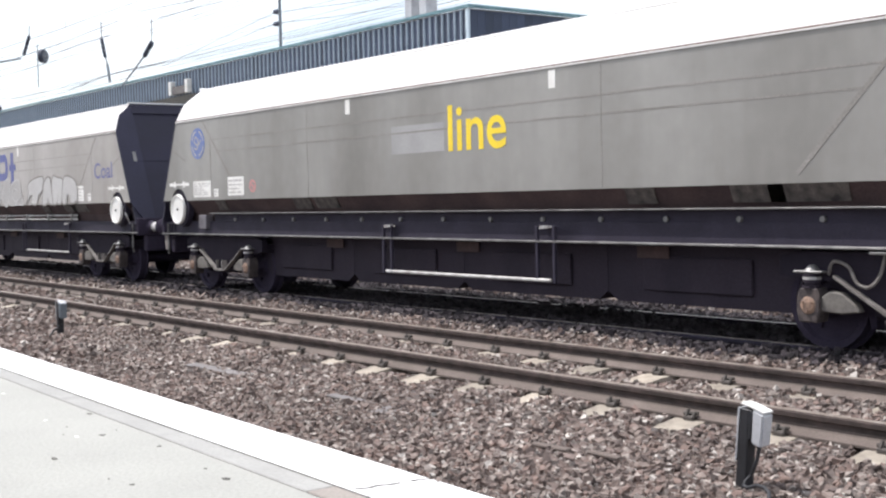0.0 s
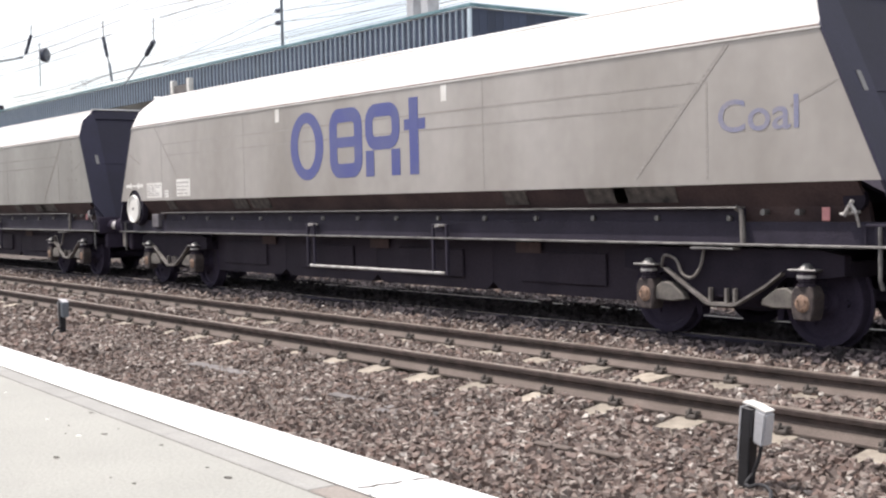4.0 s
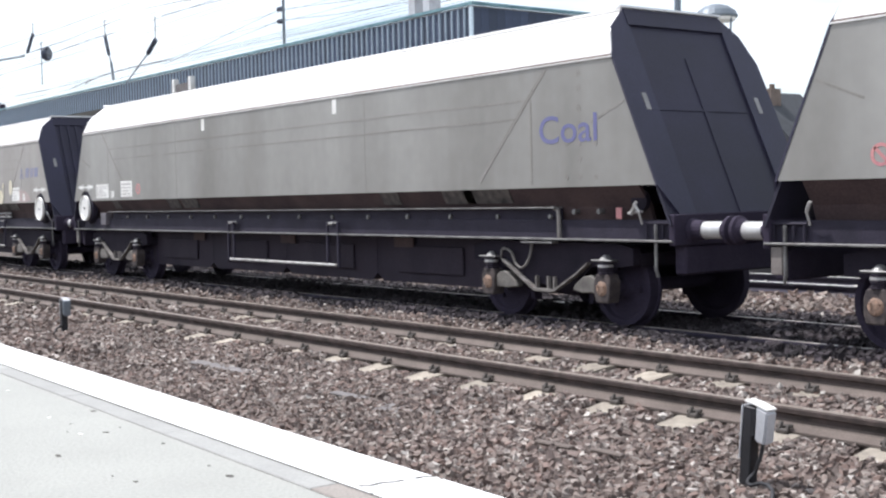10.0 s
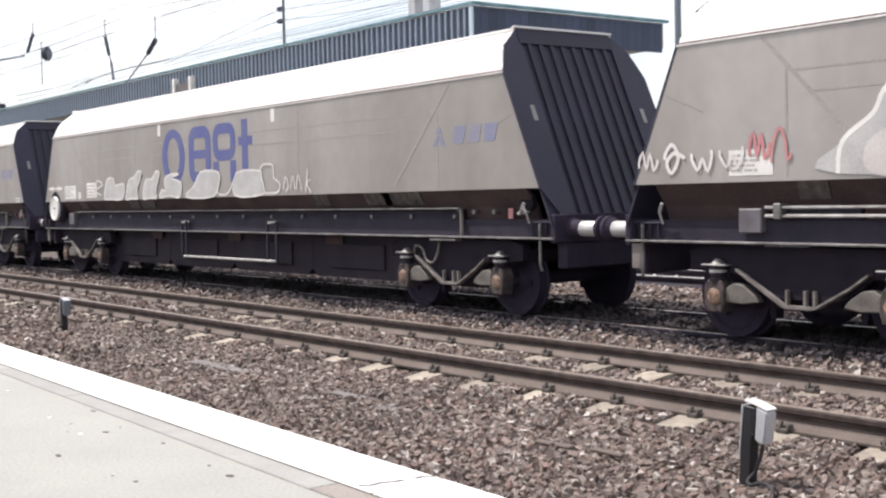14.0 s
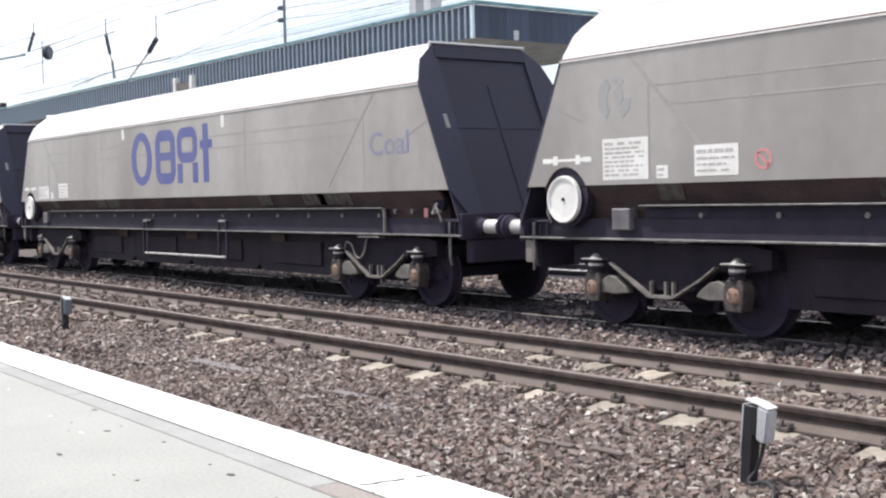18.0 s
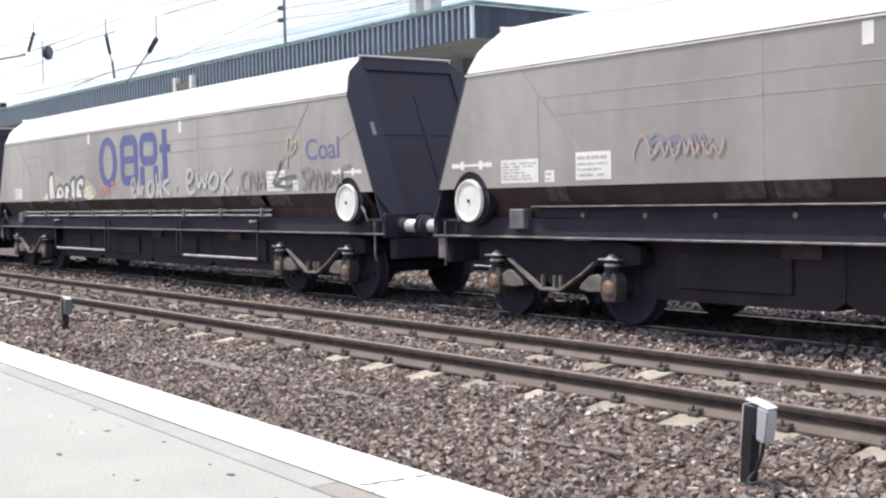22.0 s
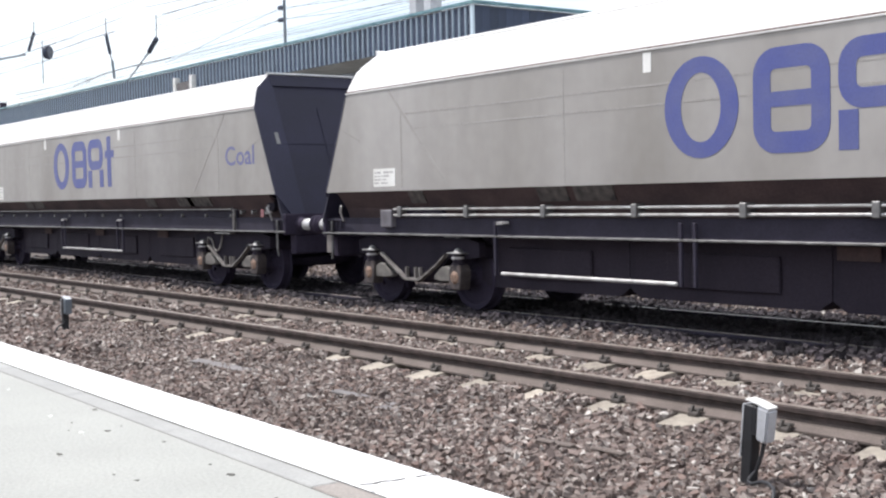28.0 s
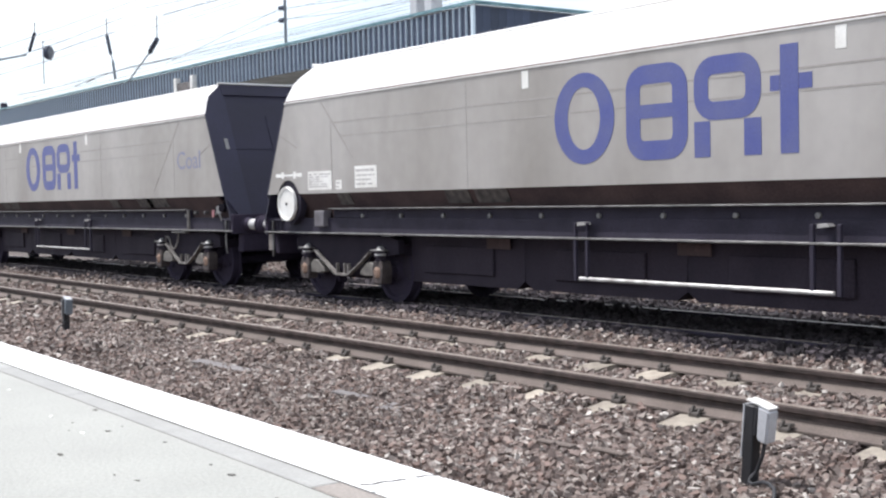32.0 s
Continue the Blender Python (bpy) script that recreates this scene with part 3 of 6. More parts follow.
# a weathered flat plate and a broken line of timber half buried in the stones
for x, y, lx, ly, rz, lab in ((-7.55, 5.22, 0.36, 0.22, 14, "flat grey slate half buried in the ballast"), (-10.77, 5.32, 0.95, 0.13, 5, "grey weathered plank half buried in the ballast"),
                              (-8.38, 5.30, 0.45, 0.09, 4, "grey weathered plank half buried in the ballast"), (-6.57, 5.225, 0.62, 0.07, 4, "tan broken timber sliver on the ballast"),
                              (-5.80, 5.21, 0.30, 0.06, 8, "tan broken timber sliver on the ballast"), (-5.39, 5.285, 0.26, 0.05, 3, "tan broken timber sliver on the ballast"), (-6.62, 4.80, 0.15, 0.05, 25, "tan broken timber sliver on the ballast")):
    bm = box(B(), -lx / 2, lx / 2, -ly / 2, ly / 2, 0, 0.02, 0.006)
    ob = new("debris", finish(bm, "debris", M_SLATE if "grey" in lab else M_FOOT))
    ob.matrix_basis = pose(x, y, -0.168, 3, 1, rz)
    tagged(ob, lab, "debris", "scraps on the ballast")

# ---- the far side: platform, canopy, poles and wires ----
far_platform = thing("far_platform", "opposite station platform beyond the further track", "platform", kind="structure")
bm = box(B(), -90, 20, 18.0, 34, GROUND_Z, 0.8)
part("surface", bm, M_PLATFORM, far_platform)
# The shade on this face is put in as plain black.
bm = box(B(), -90, 20, 17.9, 18.0, GROUND_Z, 0.72)
part("platform_wall", bm, M_POST, far_platform, "platform face in black, its shade put into the colour")
bm = box(B(), -90, 20, 17.82, 18.2, 0.72, 0.806)
part("coping", bm, M_COPING, far_platform)

CX, CY0, CY1, FZ0, FZ1 = -25.15, 20.0, 27.3, 5.56, 6.50
canopy = thing("station_canopy", "long station canopy with a slate-blue ribbed fascia", "canopy")
bm = box(B(), -88, CX - 0.02, CY0 + 0.02, CY1 - 0.02, FZ0 + 0.12, FZ1 - 0.06)
part("roof_slab", bm, M_SOFFIT, canopy, "weathered concrete underside")
bm = box(B(), 0, 0.27, -0.012, 0.012, FZ0, FZ1 - 0.1)
panel_mesh = finish(bm, "fascia_panel", M_FASCIA)
bm = prism(B(), [(-0.036, -0.012), (0.036, -0.012), (0.022, -0.055), (-0.022, -0.055)], FZ0, FZ1 - 0.1, "z")
rib_mesh = finish(bm, "fascia_rib", M_RIB)
for i in range(215):
    x = CX - 0.275 * (i + 1)
    part("fascia_panel", panel_mesh, None, canopy, m=pose(x, CY0, 0))
    part("fascia_rib", rib_mesh, None, canopy, m=pose(x + 0.272, CY0, 0))
for i in range(26):
    y = CY0 + 0.02 + 0.276 * i
    part("fascia_panel", panel_mesh, None, canopy, m=pose(CX, y, 0, 0, 0, 90))
bm = box(B(), -88, CX + 0.10, CY0 - 0.08, CY0 + 0.02, FZ1 - 0.05, FZ1 + 0.03)
part("roof_trim", bm, M_TRIM, canopy, "teal metal roof edge")
bm = box(B(), CX - 0.02, CX + 0.10, CY0 + 0.024, CY1 + 0.1, FZ1 - 0.05, FZ1 + 0.03)
part("roof_trim", bm, M_TRIM, canopy, "teal metal roof edge")
bm = box(B(), CX - 0.07, CX + 0.06, CY0 - 0.06, CY0 + 0.01, FZ0 - 0.02, FZ1 - 0.1, 0.01)
part("corner_post", bm, M_CORNER, canopy, "pale blue corner trim")
for x in (-30, -40, -50, -60, -70, -80):
    bm = box(B(), x - 0.12, x + 0.12, 23.5, 23.74, 0.8, FZ0 + 0.12, 0.02)
    part("column", bm, M_GALV, canopy)
bm = box(B(), -88, -30.5, 22.6, 25.4, 0.8, FZ0 + 0.118)
part("waiting_room", bm, M_FARWALL, canopy, "pale rendered platform building under the canopy")
# box with pale posts fixed on the fascia
for x in (-43.25, -41.83):
    bm = box(B(), x, x + 0.22, CY0 - 0.25, CY0 - 0.06, 5.60, 6.10, 0.01)
    part("bracket_post", bm, M_WHITE, canopy, "white post on the fascia")
bm = box(B(), -43.02, -41.84, CY0 - 0.2, CY0 - 0.06, 5.60, 5.90)
part("sign_panel", bm, M_SLATE, canopy, "dull red-brown panel")
bm = box(B(), CX + 0.014, CX + 0.05, 21.36, 21.53, 5.57, 5.83, 0.005)
part("end_sign", bm, M_BOX, canopy, "small pale sign on the canopy's end")
# vents on the roof
for x in (-27.75, -28.45):
    bm = box(B(), x, x + 0.34, CY0 + 0.3, CY0 + 0.7, FZ1 - 0.06, FZ1 + 0.75, 0.02)
    vent = part("roof_vent", bm, M_BOX, canopy, "grey roof ventilator")
    part("cap", box(B(), x - 0.05, x + 0.39, CY0 + 0.25, CY0 + 0.75, FZ1 + 0.75, FZ1 + 0.82), M_BLACK, vent)
bm = B()
box(bm, -69.5, -67.6, CY0 + 1, CY0 + 1.5, FZ1 - 0.06, FZ1 + 0.12)
box(bm, -68.9, -68.6, CY0 + 1.1, CY0 + 1.4, FZ1 + 0.1, FZ1 + 0.6)
part("roof_vent", bm, M_BLACK, canopy, "dark cowl on the roof")

# street lamp on the far platform
lp = spot(-0.848, 0, 26.0)
lamp = thing("street_lamp", "platform lamp post with a domed lantern head", "lamp post", m=pose(lp.x, lp.y, 0.8))
bm = tube(B(), (0, 0, 0), (0, 0, 4.55), 0.075, 10, 0.045)
part("pole", bm, M_GALV, lamp)
bm = tube(B(), (0, 0, 4.3), (0, 0, 4.75), 0.075, 10)
part("collar", bm, M_GALV, lamp)
for s in (-1, 1):
    bm = B()
    pts = [(0, 0, 4.5), (s * 0.28, 0, 4.55), (s * 0.47, 0, 4.75), (s * 0.5, 0, 5.1), (s * 0.5, 0, 5.32)]
    sweep(bm, pts, 0.03, 6)
    part("arm", bm, M_GALV, lamp)
bm = lathe(B(), [(0.56, 5.30), (0.58, 5.36), (0.5, 5.5), (0.33, 5.62), (0.12, 5.68), (0.02, 5.69)], 20, "z")
part("canopy_dome", bm, M_GALV, lamp, "grey metal dome")
bm = lathe(B(), [(0.5, 5.22), (0.53, 5.30), (0.5, 5.31)], 20, "z")
part("diffuser", bm, M_WHITE, lamp)

# line-side pole beyond
pp = spot(-0.901, 0, 31.0)
pole = thing("catenary_mast", "tall grey steel mast behind the station", "mast", "overhead line masts", m=pose(pp.x, pp.y, GROUND_Z))
part("pole", tube(B(), (0, 0, 0), (0, 0, 13.5), 0.13, 10, 0.10), M_GALV, pole)
pm = spot(-1.752, 0, 33.0)
mast = thing("catenary_mast", "grey steel mast carrying insulated feeder wires", "mast", "overhead line masts", m=pose(pm.x, pm.y, GROUND_Z))
part("pole", tube(B(), (0, 0, 0), (0, 0, 14.0), 0.10, 10, 0.08), M_GALV, mast)
for rise in (0.312, 0.292):
    z = EYE.z + rise * 33.0 - GROUND_Z
    part("insulator", tube(B(), (-0.4, -0.1, z), (-0.05, 0, z), 0.13, 8), M_INSUL, mast, "dark glazed insulator")

# distant low wall seen in the gaps
back = thing("distant_building", "low pale blue-grey building behind the platform", "building", m=pose(0, 0, 0))
bm = box(B(), -36, -6, 40.0, 46, GROUND_Z, 4.1)
part("wall", bm, M_FARWALL, back)
part("roof", box(B(), -36.3, -5.7, 39.7, 46.3, 4.1, 4.3), M_SOFFIT, back)
for i in range(9):
    part("window", box(B(), -34.5 + 3.2 * i, -33 + 3.2 * i, 39.96, 40.02, 2.2, 3.4), M_PANE, back)

# gabled house beyond the platform
house = thing("house", "brick house with a dark slate gable roof and chimney", "house", m=pose(-29.7, 37.0, GROUND_Z))
bm = prism(B(), [(-2.6, 0), (2.6, 0), (2.6, 2.55), (0, 5.05), (-2.6, 2.55)], 0, 2.9, "y")
part("wall", bm, M_SOOT, house, "sooty dark brick gable wall")
for s in (-1, 1):
    bm = prism(B(), [(s * 2.85, 2.30), (s * 2.85, 2.46), (s * 0.003, 5.32), (s * 0.003, 5.10)], -0.15, 2.89, "y")
    part("roof", bm, M_DARKROOF, house, "dark slate roof slope")
bm = box(B(), 0.20, 0.55, 0.4, 1.0, 4.6, 5.42)
chimney = part("chimney", bm, M_WALL, house, "brick chimney stack")
part("pot", tube(B(), (0.375, 0.7, 5.42), (0.375, 0.7, 5.6), 0.10, 8), M_WALL, chimney)
part("window", box(B(), -0.5, 0.5, -0.03, 0.02, 1.2, 2.4), M_PANE, house)

# overhead wires, parallel to the tracks
wires = thing("overhead_wires", "thin overhead line wires strung along the tracks", "wires")
for y, rise in ((16.1, 0.4034), (16.1, 0.372), (16.1, 0.3568), (19.0, 0.386), (19.3, 0.351), (24.0, 0.2845), (30.0, 0.2790), (33.0, 0.2740), (33.5, 0.270), (36.0, 0.296), (36.0, 0.312), (40.0, 0.268), (34.0, 0.264)):
    z = EYE.z + rise * y
    bm = B()
    rings = []
    for i in range(43):
        x = -150 + 5 * i
        c = z - 0.25 * math.sin(math.pi * ((x + 20) % 55) / 55)
        r = 0.005 + 0.00016 * y
        rings.append([bm.verts.new((x, y + r * u, c + r * v)) for u, v in ((-1, 0), (0, -1), (1, 0), (0, 1))])
    for p, q in zip(rings, rings[1:]):
        for j in range(4):
            bm.faces.new((p[j], p[(j + 1) % 4], q[(j + 1) % 4], q[j]))
    part("wire", bm, M_WIRE, wires)


# insulators, cross wires and the round board of the line's suspension
def chain(name, label, pts, radii, mats, y=16.1):
    ob = thing(name, label, "insulator" if "insul" in name else "wire", "overhead line suspension")
    for (p, q), r, m, nm in zip(zip(pts, pts[1:]), radii, mats, ("dropper", "insulator", "rod", "clamp", "rod")):
        a, b = spot(p[0], p[1], y), spot(q[0], q[1], y)
        if nm == "insulator":
            bm = B()
            for k in range(7):
                c = a.lerp(b, (k + 0.5) / 7)
                d = (b - a).normalized() * 0.045
                tube(bm, c - d, c + d, r, 8, r * 0.75)
            tube(bm, a, b, r * 0.5, 6)
        else:
            bm = tube(B(), a, b, r, 6)
        part(nm, bm, m, ob)


chain("suspension_insulator", "dark ribbed insulator slung from a thin wire", ((-2.972, 0.443), (-2.975, 0.417), (-3.02, 0.376)), (0.02, 0.075), (M_WIRE, M_INSUL))
chain("suspension_insulator", "dark ribbed insulator on a hanging rod", ((-2.516, 0.394), (-2.516, 0.3565), (-2.498, 0.315), (-2.488, 0.30), (-2.478, 0.262)), (0.018, 0.07, 0.022, 0.05), (M_WIRE, M_INSUL, M_WIRE, M_GALV))
chain("suspension_insulator", "dark ribbed insulator on a slanting rod", ((-2.257, 0.366), (-2.259, 0.319), (-2.297, 0.297), (-2.415, 0.247)), (0.018, 0.085, 0.028), (M_WIRE, M_INSUL, M_GALV))
chain("registration_arm", "horizontal steel registration arm", ((-3.35, 0.386), (-3.045, 0.371)), (0.045,), (M_GALV,))
chain("span_wire", "thin cross-span wire with small clamps", ((-3.13, 0.278), (-2.87, 0.2745), (-2.592, 0.2734)), (0.015, 0.015), (M_WIRE, M_WIRE))
span = thing("span_wire", "thin cross-span wire sloping across the tracks", "wire", "overhead line suspension")
for p, q in (((-2.72, 0.2655), (-2.592, 0.2734)), ((-2.592, 0.2734), (-2.388, 0.2785)), ((-2.388, 0.2785), (-2.196, 0.2755))):
    part("wire", tube(B(), spot(*p, 16.1), spot(*q, 16.1), 0.015, 5), M_WIRE, span)
# running wires of the near span, then the feeders tied to the mast
for line in (((-3.3048, 0.4124), (-2.8089, 0.4081), (-2.5954, 0.4089), (-2.3195, 0.4088)),
             ((-3.0642, 0.375), (-2.738, 0.3764), (-2.4234, 0.3829)),
             ((-2.8451, 0.3558), (-2.6339, 0.3606), (-2.4713, 0.3596)),
             ((-2.3073, 0.3869), (-2.0646, 0.3745)),
             ((-2.2278, 0.363), (-2.0775, 0.3598), (-1.9526, 0.3565)),
             ((-2.6432, 0.2656), (-2.5817, 0.2738), (-2.4944, 0.2766))):
    sweep_wire = sweep(B(), [spot(a, b, 16.1) for a, b in line], 0.013, 5)
    part("wire", sweep_wire, M_WIRE, span)
for line in (((-2.2222, 0.2674), (-2.0714, 0.2814), (-1.9568, 0.2936), (-1.7615, 0.3127)),
             ((-2.2347, 0.2763), (-1.9577, 0.2808), (-1.7626, 0.2944)),
             ((-1.7485, 0.3109), (-1.5813, 0.2985), (-1.4886, 0.292)),
             ((-1.7496, 0.2928), (-1.5822, 0.2806), (-1.4314, 0.2742), (-1.3499, 0.2722)),
             ((-2.7212, 0.4698), (-2.7276, 0.407))):
    part("wire", sweep(B(), [spot(a, b, 33.0) for a, b in line], 0.016, 5), M_WIRE, wires)
bd = spot(-2.883, 0.3595, 16.1)
board = thing("round_sign", "dark round board on a thin rod below the wires", "sign", m=pose(bd.x, bd.y, bd.z, 0, 0, -50))
part("disc", lathe(B(), [(0.22, -0.12), (0.27, -0.06), (0.27, 0.06), (0.22, 0.12)], 16, "y"), M_INSUL, board)
part("rod", tube(B(), (0.36, 0, 0.42), (0.38, 0, -1.22), 0.022, 6), M_GALV, board)


# ---- the coal train ----
HALF, SQUEEZE, PITCH_L, SPEED = 1.17, 0.936, 17.79, 8.46
ZB, ZT = 1.52, 2.88
BOGIE_L, BOGIE_R = -6.1, 6.22
SLOPE = 0.438


def end_x(z):
    """Half length of the hopper at a height: its ends lean inwards."""
    return 8.02 - SLOPE * (z - ZB)


MESHES = {}
WIDE = HALF / SQUEEZE
ROUND = ("buffer", "buffer_head", "hand_wheel", "hub", "wheel_arch", "stud", "air_tank", "coupling", "bogie")


def fit(name, me, mat, parent, label="", m=None):
    """A part of the body, narrowed once to the wagon's true width."""
    if name not in ROUND and not me.get("fitted"):
        for v in me.vertices:
            v.co.y *= SQUEEZE
        me["fitted"] = 1
    return part(name, me, mat, parent, label, m)


def shared(key, build, mat, smooth=False):
    """A mesh that alike parts share."""
    if key not in MESHES:
        MESHES[key] = finish(build(), key.split("/")[0], mat, smooth)
    return MESHES[key]


def side_sheet(wheel):
    """The tall flat side with a cut-out above the hand wheel."""
    pts = [(-end_x(ZB), ZB)]
    arch = [(math.cos(a) * 0.32, 1.42 + math.sin(a) * 0.31) for a in (math.pi - i * math.pi / 10 for i in range(11))]
    arch = [(x, z) for x, z in arch if z > ZB]
    pts += [(wheel - 0.32, ZB)] + [(wheel + x, z) for x, z in arch] + [(wheel + 0.32, ZB)]
    pts += [(end_x(ZB), ZB), (end_x(ZT), ZT), (-end_x(ZT), ZT)]
    return prism(B(), pts, -WIDE, -WIDE + 0.02, "y")


def strake():
    """The upper side that bends inwards to the open top."""
    prof = [(-WIDE, ZT), (-WIDE + 0.10, 3.14), (-WIDE + 0.17, 3.22), (-WIDE + 0.42, 3.41), (-WIDE + 0.42, 3.38), (-WIDE + 0.18, 3.19), (-WIDE + 0.12, 3.12), (-WIDE + 0.03, ZT)]
    bm = B()
    lo = [bm.verts.new((-end_x(z), y, z)) for y, z in prof]
    hi = [bm.verts.new((end_x(z), y, z)) for y, z in prof]
    n = len(prof)
    bm.faces.new(lo)
    bm.faces.new(hi[::-1])
    for i in range(n):
        bm.faces.new((lo[i], hi[i], hi[(i + 1) % n], lo[(i + 1) % n]))
    return bm


def on_end(bm, flip):
    """Moves what is drawn flat (x across, y up the slope, z outwards) onto a sloping end."""
    k = math.hypot(1, SLOPE)
    up, out = Vector((-SLOPE, 0, 1)) / k, Vector((1, 0, SLOPE)) / k
    o = Vector((end_x(1.12), 0, 1.12))
    for v in bm.verts:
        p = o + Vector((0, v.co.x, 0)) + up * v.co.y + out * v.co.z
        v.co = Vector((-p.x, p.y, p.z)) if flip else p
    return bm


def vz(z):
    return (z - 1.12) * math.hypot(1, SLOPE)


AXLE = 0.425


def bogie_frame():
    """The heavy transom that joins the side frames."""
    return box(B(), -0.44, 0.44, -0.915, 0.915, 0.31, 0.84, 0.03)


def side_frame():
    """The deep plate beside the wheels."""
    outline = [(-1.34, 0.68), (-1.06, 0.645), (-0.72, 0.645), (-0.42, 0.43), (0.42, 0.43), (0.72, 0.645), (1.06, 0.645), (1.34, 0.68), (1.34, 0.86), (1.1, 0.905), (-1.1, 0.905), (-1.34, 0.86)]
    return prism(B(), outline, -1.02, -0.92, "y")


def truss_bar():
    """A bar that hangs in a shallow V between the axle boxes, on two short struts."""
    bm = B()
    top = [(-0.72, 0.70), (-0.62, 0.645), (-0.55, 0.60), (-0.19, 0.392), (-0.14, 0.38), (0.14, 0.38), (0.19, 0.392), (0.55, 0.585), (0.62, 0.635), (0.72, 0.70)]
    prism(bm, top + [(x * 0.985, z - 0.030) for x, z in top[::-1]], -1.10, -1.03, "y")
    for x in (-0.15, 0.05, 0.15):
        box(bm, x - 0.013, x + 0.013, -1.075, -1.03, 0.37, 0.52)
    return bm


def axle_box():
    bm = B()
    prism(bm, [(-0.10, 0.27), (0.09, 0.27), (0.115, 0.36), (0.125, 0.50), (0.085, 0.58), (-0.085, 0.58), (-0.125, 0.50), (-0.125, 0.36)], -1.12, -0.95, "y")
    bmesh.ops.bevel(bm, geom=bm.edges[:], offset=0.012, segments=1, affect="EDGES")
    return bm


def axle_cap():
    """A bolted round end cover."""
    bm = lathe(B(), [(0.082, -0.03), (0.082, 0.0), (0.06, 0.012), (0.025, 0.018)], 14, "y")
    for i in range(3):
        a = 0.5 + 2.094 * i
        tube(bm, (0.052 * math.cos(a), 0.0, 0.052 * math.sin(a)), (0.052 * math.cos(a), 0.028, 0.052 * math.sin(a)), 0.013, 6)
    for v in bm.verts:
        v.co = Vector((v.co.x, -1.12 - v.co.y, v.co.z + AXLE))
    return bm


def spring():
    """A stack of rubber and steel rings."""
    bm = B()
    for i in range(5):
        tube(bm, (0, -1.05, 0.58 + 0.026 * i), (0, -1.05, 0.60 + 0.026 * i), 0.075 if i % 2 else 0.088, 10)
    return bm


def spring_cap():
    """A flat plate with a low cone on top."""
    bm = box(B(), -0.15, 0.15, -1.13, -0.97, 0.715, 0.735, 0.006)
    tube(bm, (0, -1.05, 0.735), (0, -1.05, 0.785), 0.075, 10, 0.028)
    return bm


def axle_arm():
    """The swing arm that reaches from an axle box towards the bogie's middle."""
    bm = prism(B(), [(0.10, 0.37), (0.34, 0.36), (0.50, 0.385), (0.46, 0.45), (0.32, 0.545), (0.20, 0.56), (0.11, 0.50)], -1.085, -0.98, "y")
    bmesh.ops.bevel(bm, geom=bm.edges[:], offset=0.012, segments=1, affect="EDGES")
    return bm


def brake_block():
    """A cast shoe and its hanger beside a wheel tread."""
    bm = prism(B(), [(0.44, 0.22), (0.50, 0.22), (0.50, 0.62), (0.44, 0.60), (0.40, 0.42)], -0.82, -0.70, "y")
    return box(bm, 0.49, 0.53, -0.80, -0.74, 0.56, 0.88)


def lathe_at(r, z0, z1):
    return tube(B(), (0, -1.05, z0), (0, -1.05, z1), r, 14)


def wheelset():
    """Two flanged wheels on their axle, turned round its own centre."""
    bm = B()
    for s in (-1, 1):
        ring = [(0.06, 0.07), (0.10, 0.07), (0.14, 0.02), (0.335, 0.015), (0.36, 0.06), (0.42, 0.06), (0.425, -0.05), (0.452, -0.06), (0.452, -0.085), (0.36, -0.085), (0.335, -0.03), (0.14, -0.03), (0.10, -0.08), (0.06, -0.08)]
        lathe(bm, [(r, s * (0.75 + h)) for r, h in ring], 28, "y")
    tube(bm, (0, -0.95, 0), (0, 0.95, 0), 0.075, 12)
    for s in (-1, 1):
        for a in range(3):
            t = a * 2.094
            tube(bm, (0.23 * math.cos(t), s * 0.765, 0.23 * math.sin(t)), (0.23 * math.cos(t), s * 0.80, 0.23 * math.sin(t)), 0.035, 8)
    return bm


def mirrored(build):
    """What a builder draws, turned over from left to right."""
    bm = build()
    for v in bm.verts:
        v.co.x *= -1
    return bm


def make_bogie(wagon, x):
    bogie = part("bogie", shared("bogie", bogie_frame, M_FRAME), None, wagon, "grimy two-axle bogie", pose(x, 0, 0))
    for a in (-0.945, 0.945):
        part("wheelset", shared("wheelset", wheelset, M_WHEEL), None, bogie, "dark steel wheelset", pose(a, 0, AXLE))
        for s in (0, 180):
            at_ = pose(a, 0, 0, 0, 0, s)
            inward = (a < 0) == (s == 0)
            part("axle_box", shared("axle_box", axle_box, M_AXLE), None, bogie, "grimy brown axle box", at_)
            part("axle_arm", shared("axle_arm/" + str(inward), axle_arm if inward else lambda: mirrored(axle_arm), M_ARM), None, bogie, "pale dusty swing arm", at_)
            part("brake_block", shared("brake_block/" + str(inward), brake_block if inward else lambda: mirrored(brake_block), M_WHEEL), None, bogie, "", at_)
            part("axle_cap", shared("axle_cap", axle_cap, M_CAP), None, bogie, "rusty bolted axle cap", at_)
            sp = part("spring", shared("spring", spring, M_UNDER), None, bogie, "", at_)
            part("spring_ring", shared("spring_ring", lambda: lathe_at(0.086, 0.655, 0.68), M_STEEL), None, sp, "bright worn ring")
            part("spring_cap", shared("spring_cap", spring_cap, M_LEDGE), None, sp, "dusty spring cap")
    for s in (0, 180):
        turned = pose(0, 0, 0, 0, 0, s)
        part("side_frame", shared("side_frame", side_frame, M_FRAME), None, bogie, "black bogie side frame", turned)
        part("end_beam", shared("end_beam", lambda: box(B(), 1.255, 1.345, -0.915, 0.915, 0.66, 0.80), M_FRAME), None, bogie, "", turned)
        part("truss_bar", shared("truss_bar", truss_bar, M_BAR), None, bogie, "dusty bowed truss bar", pose(0, 0, 0, 0, 0, s))
    return bogie


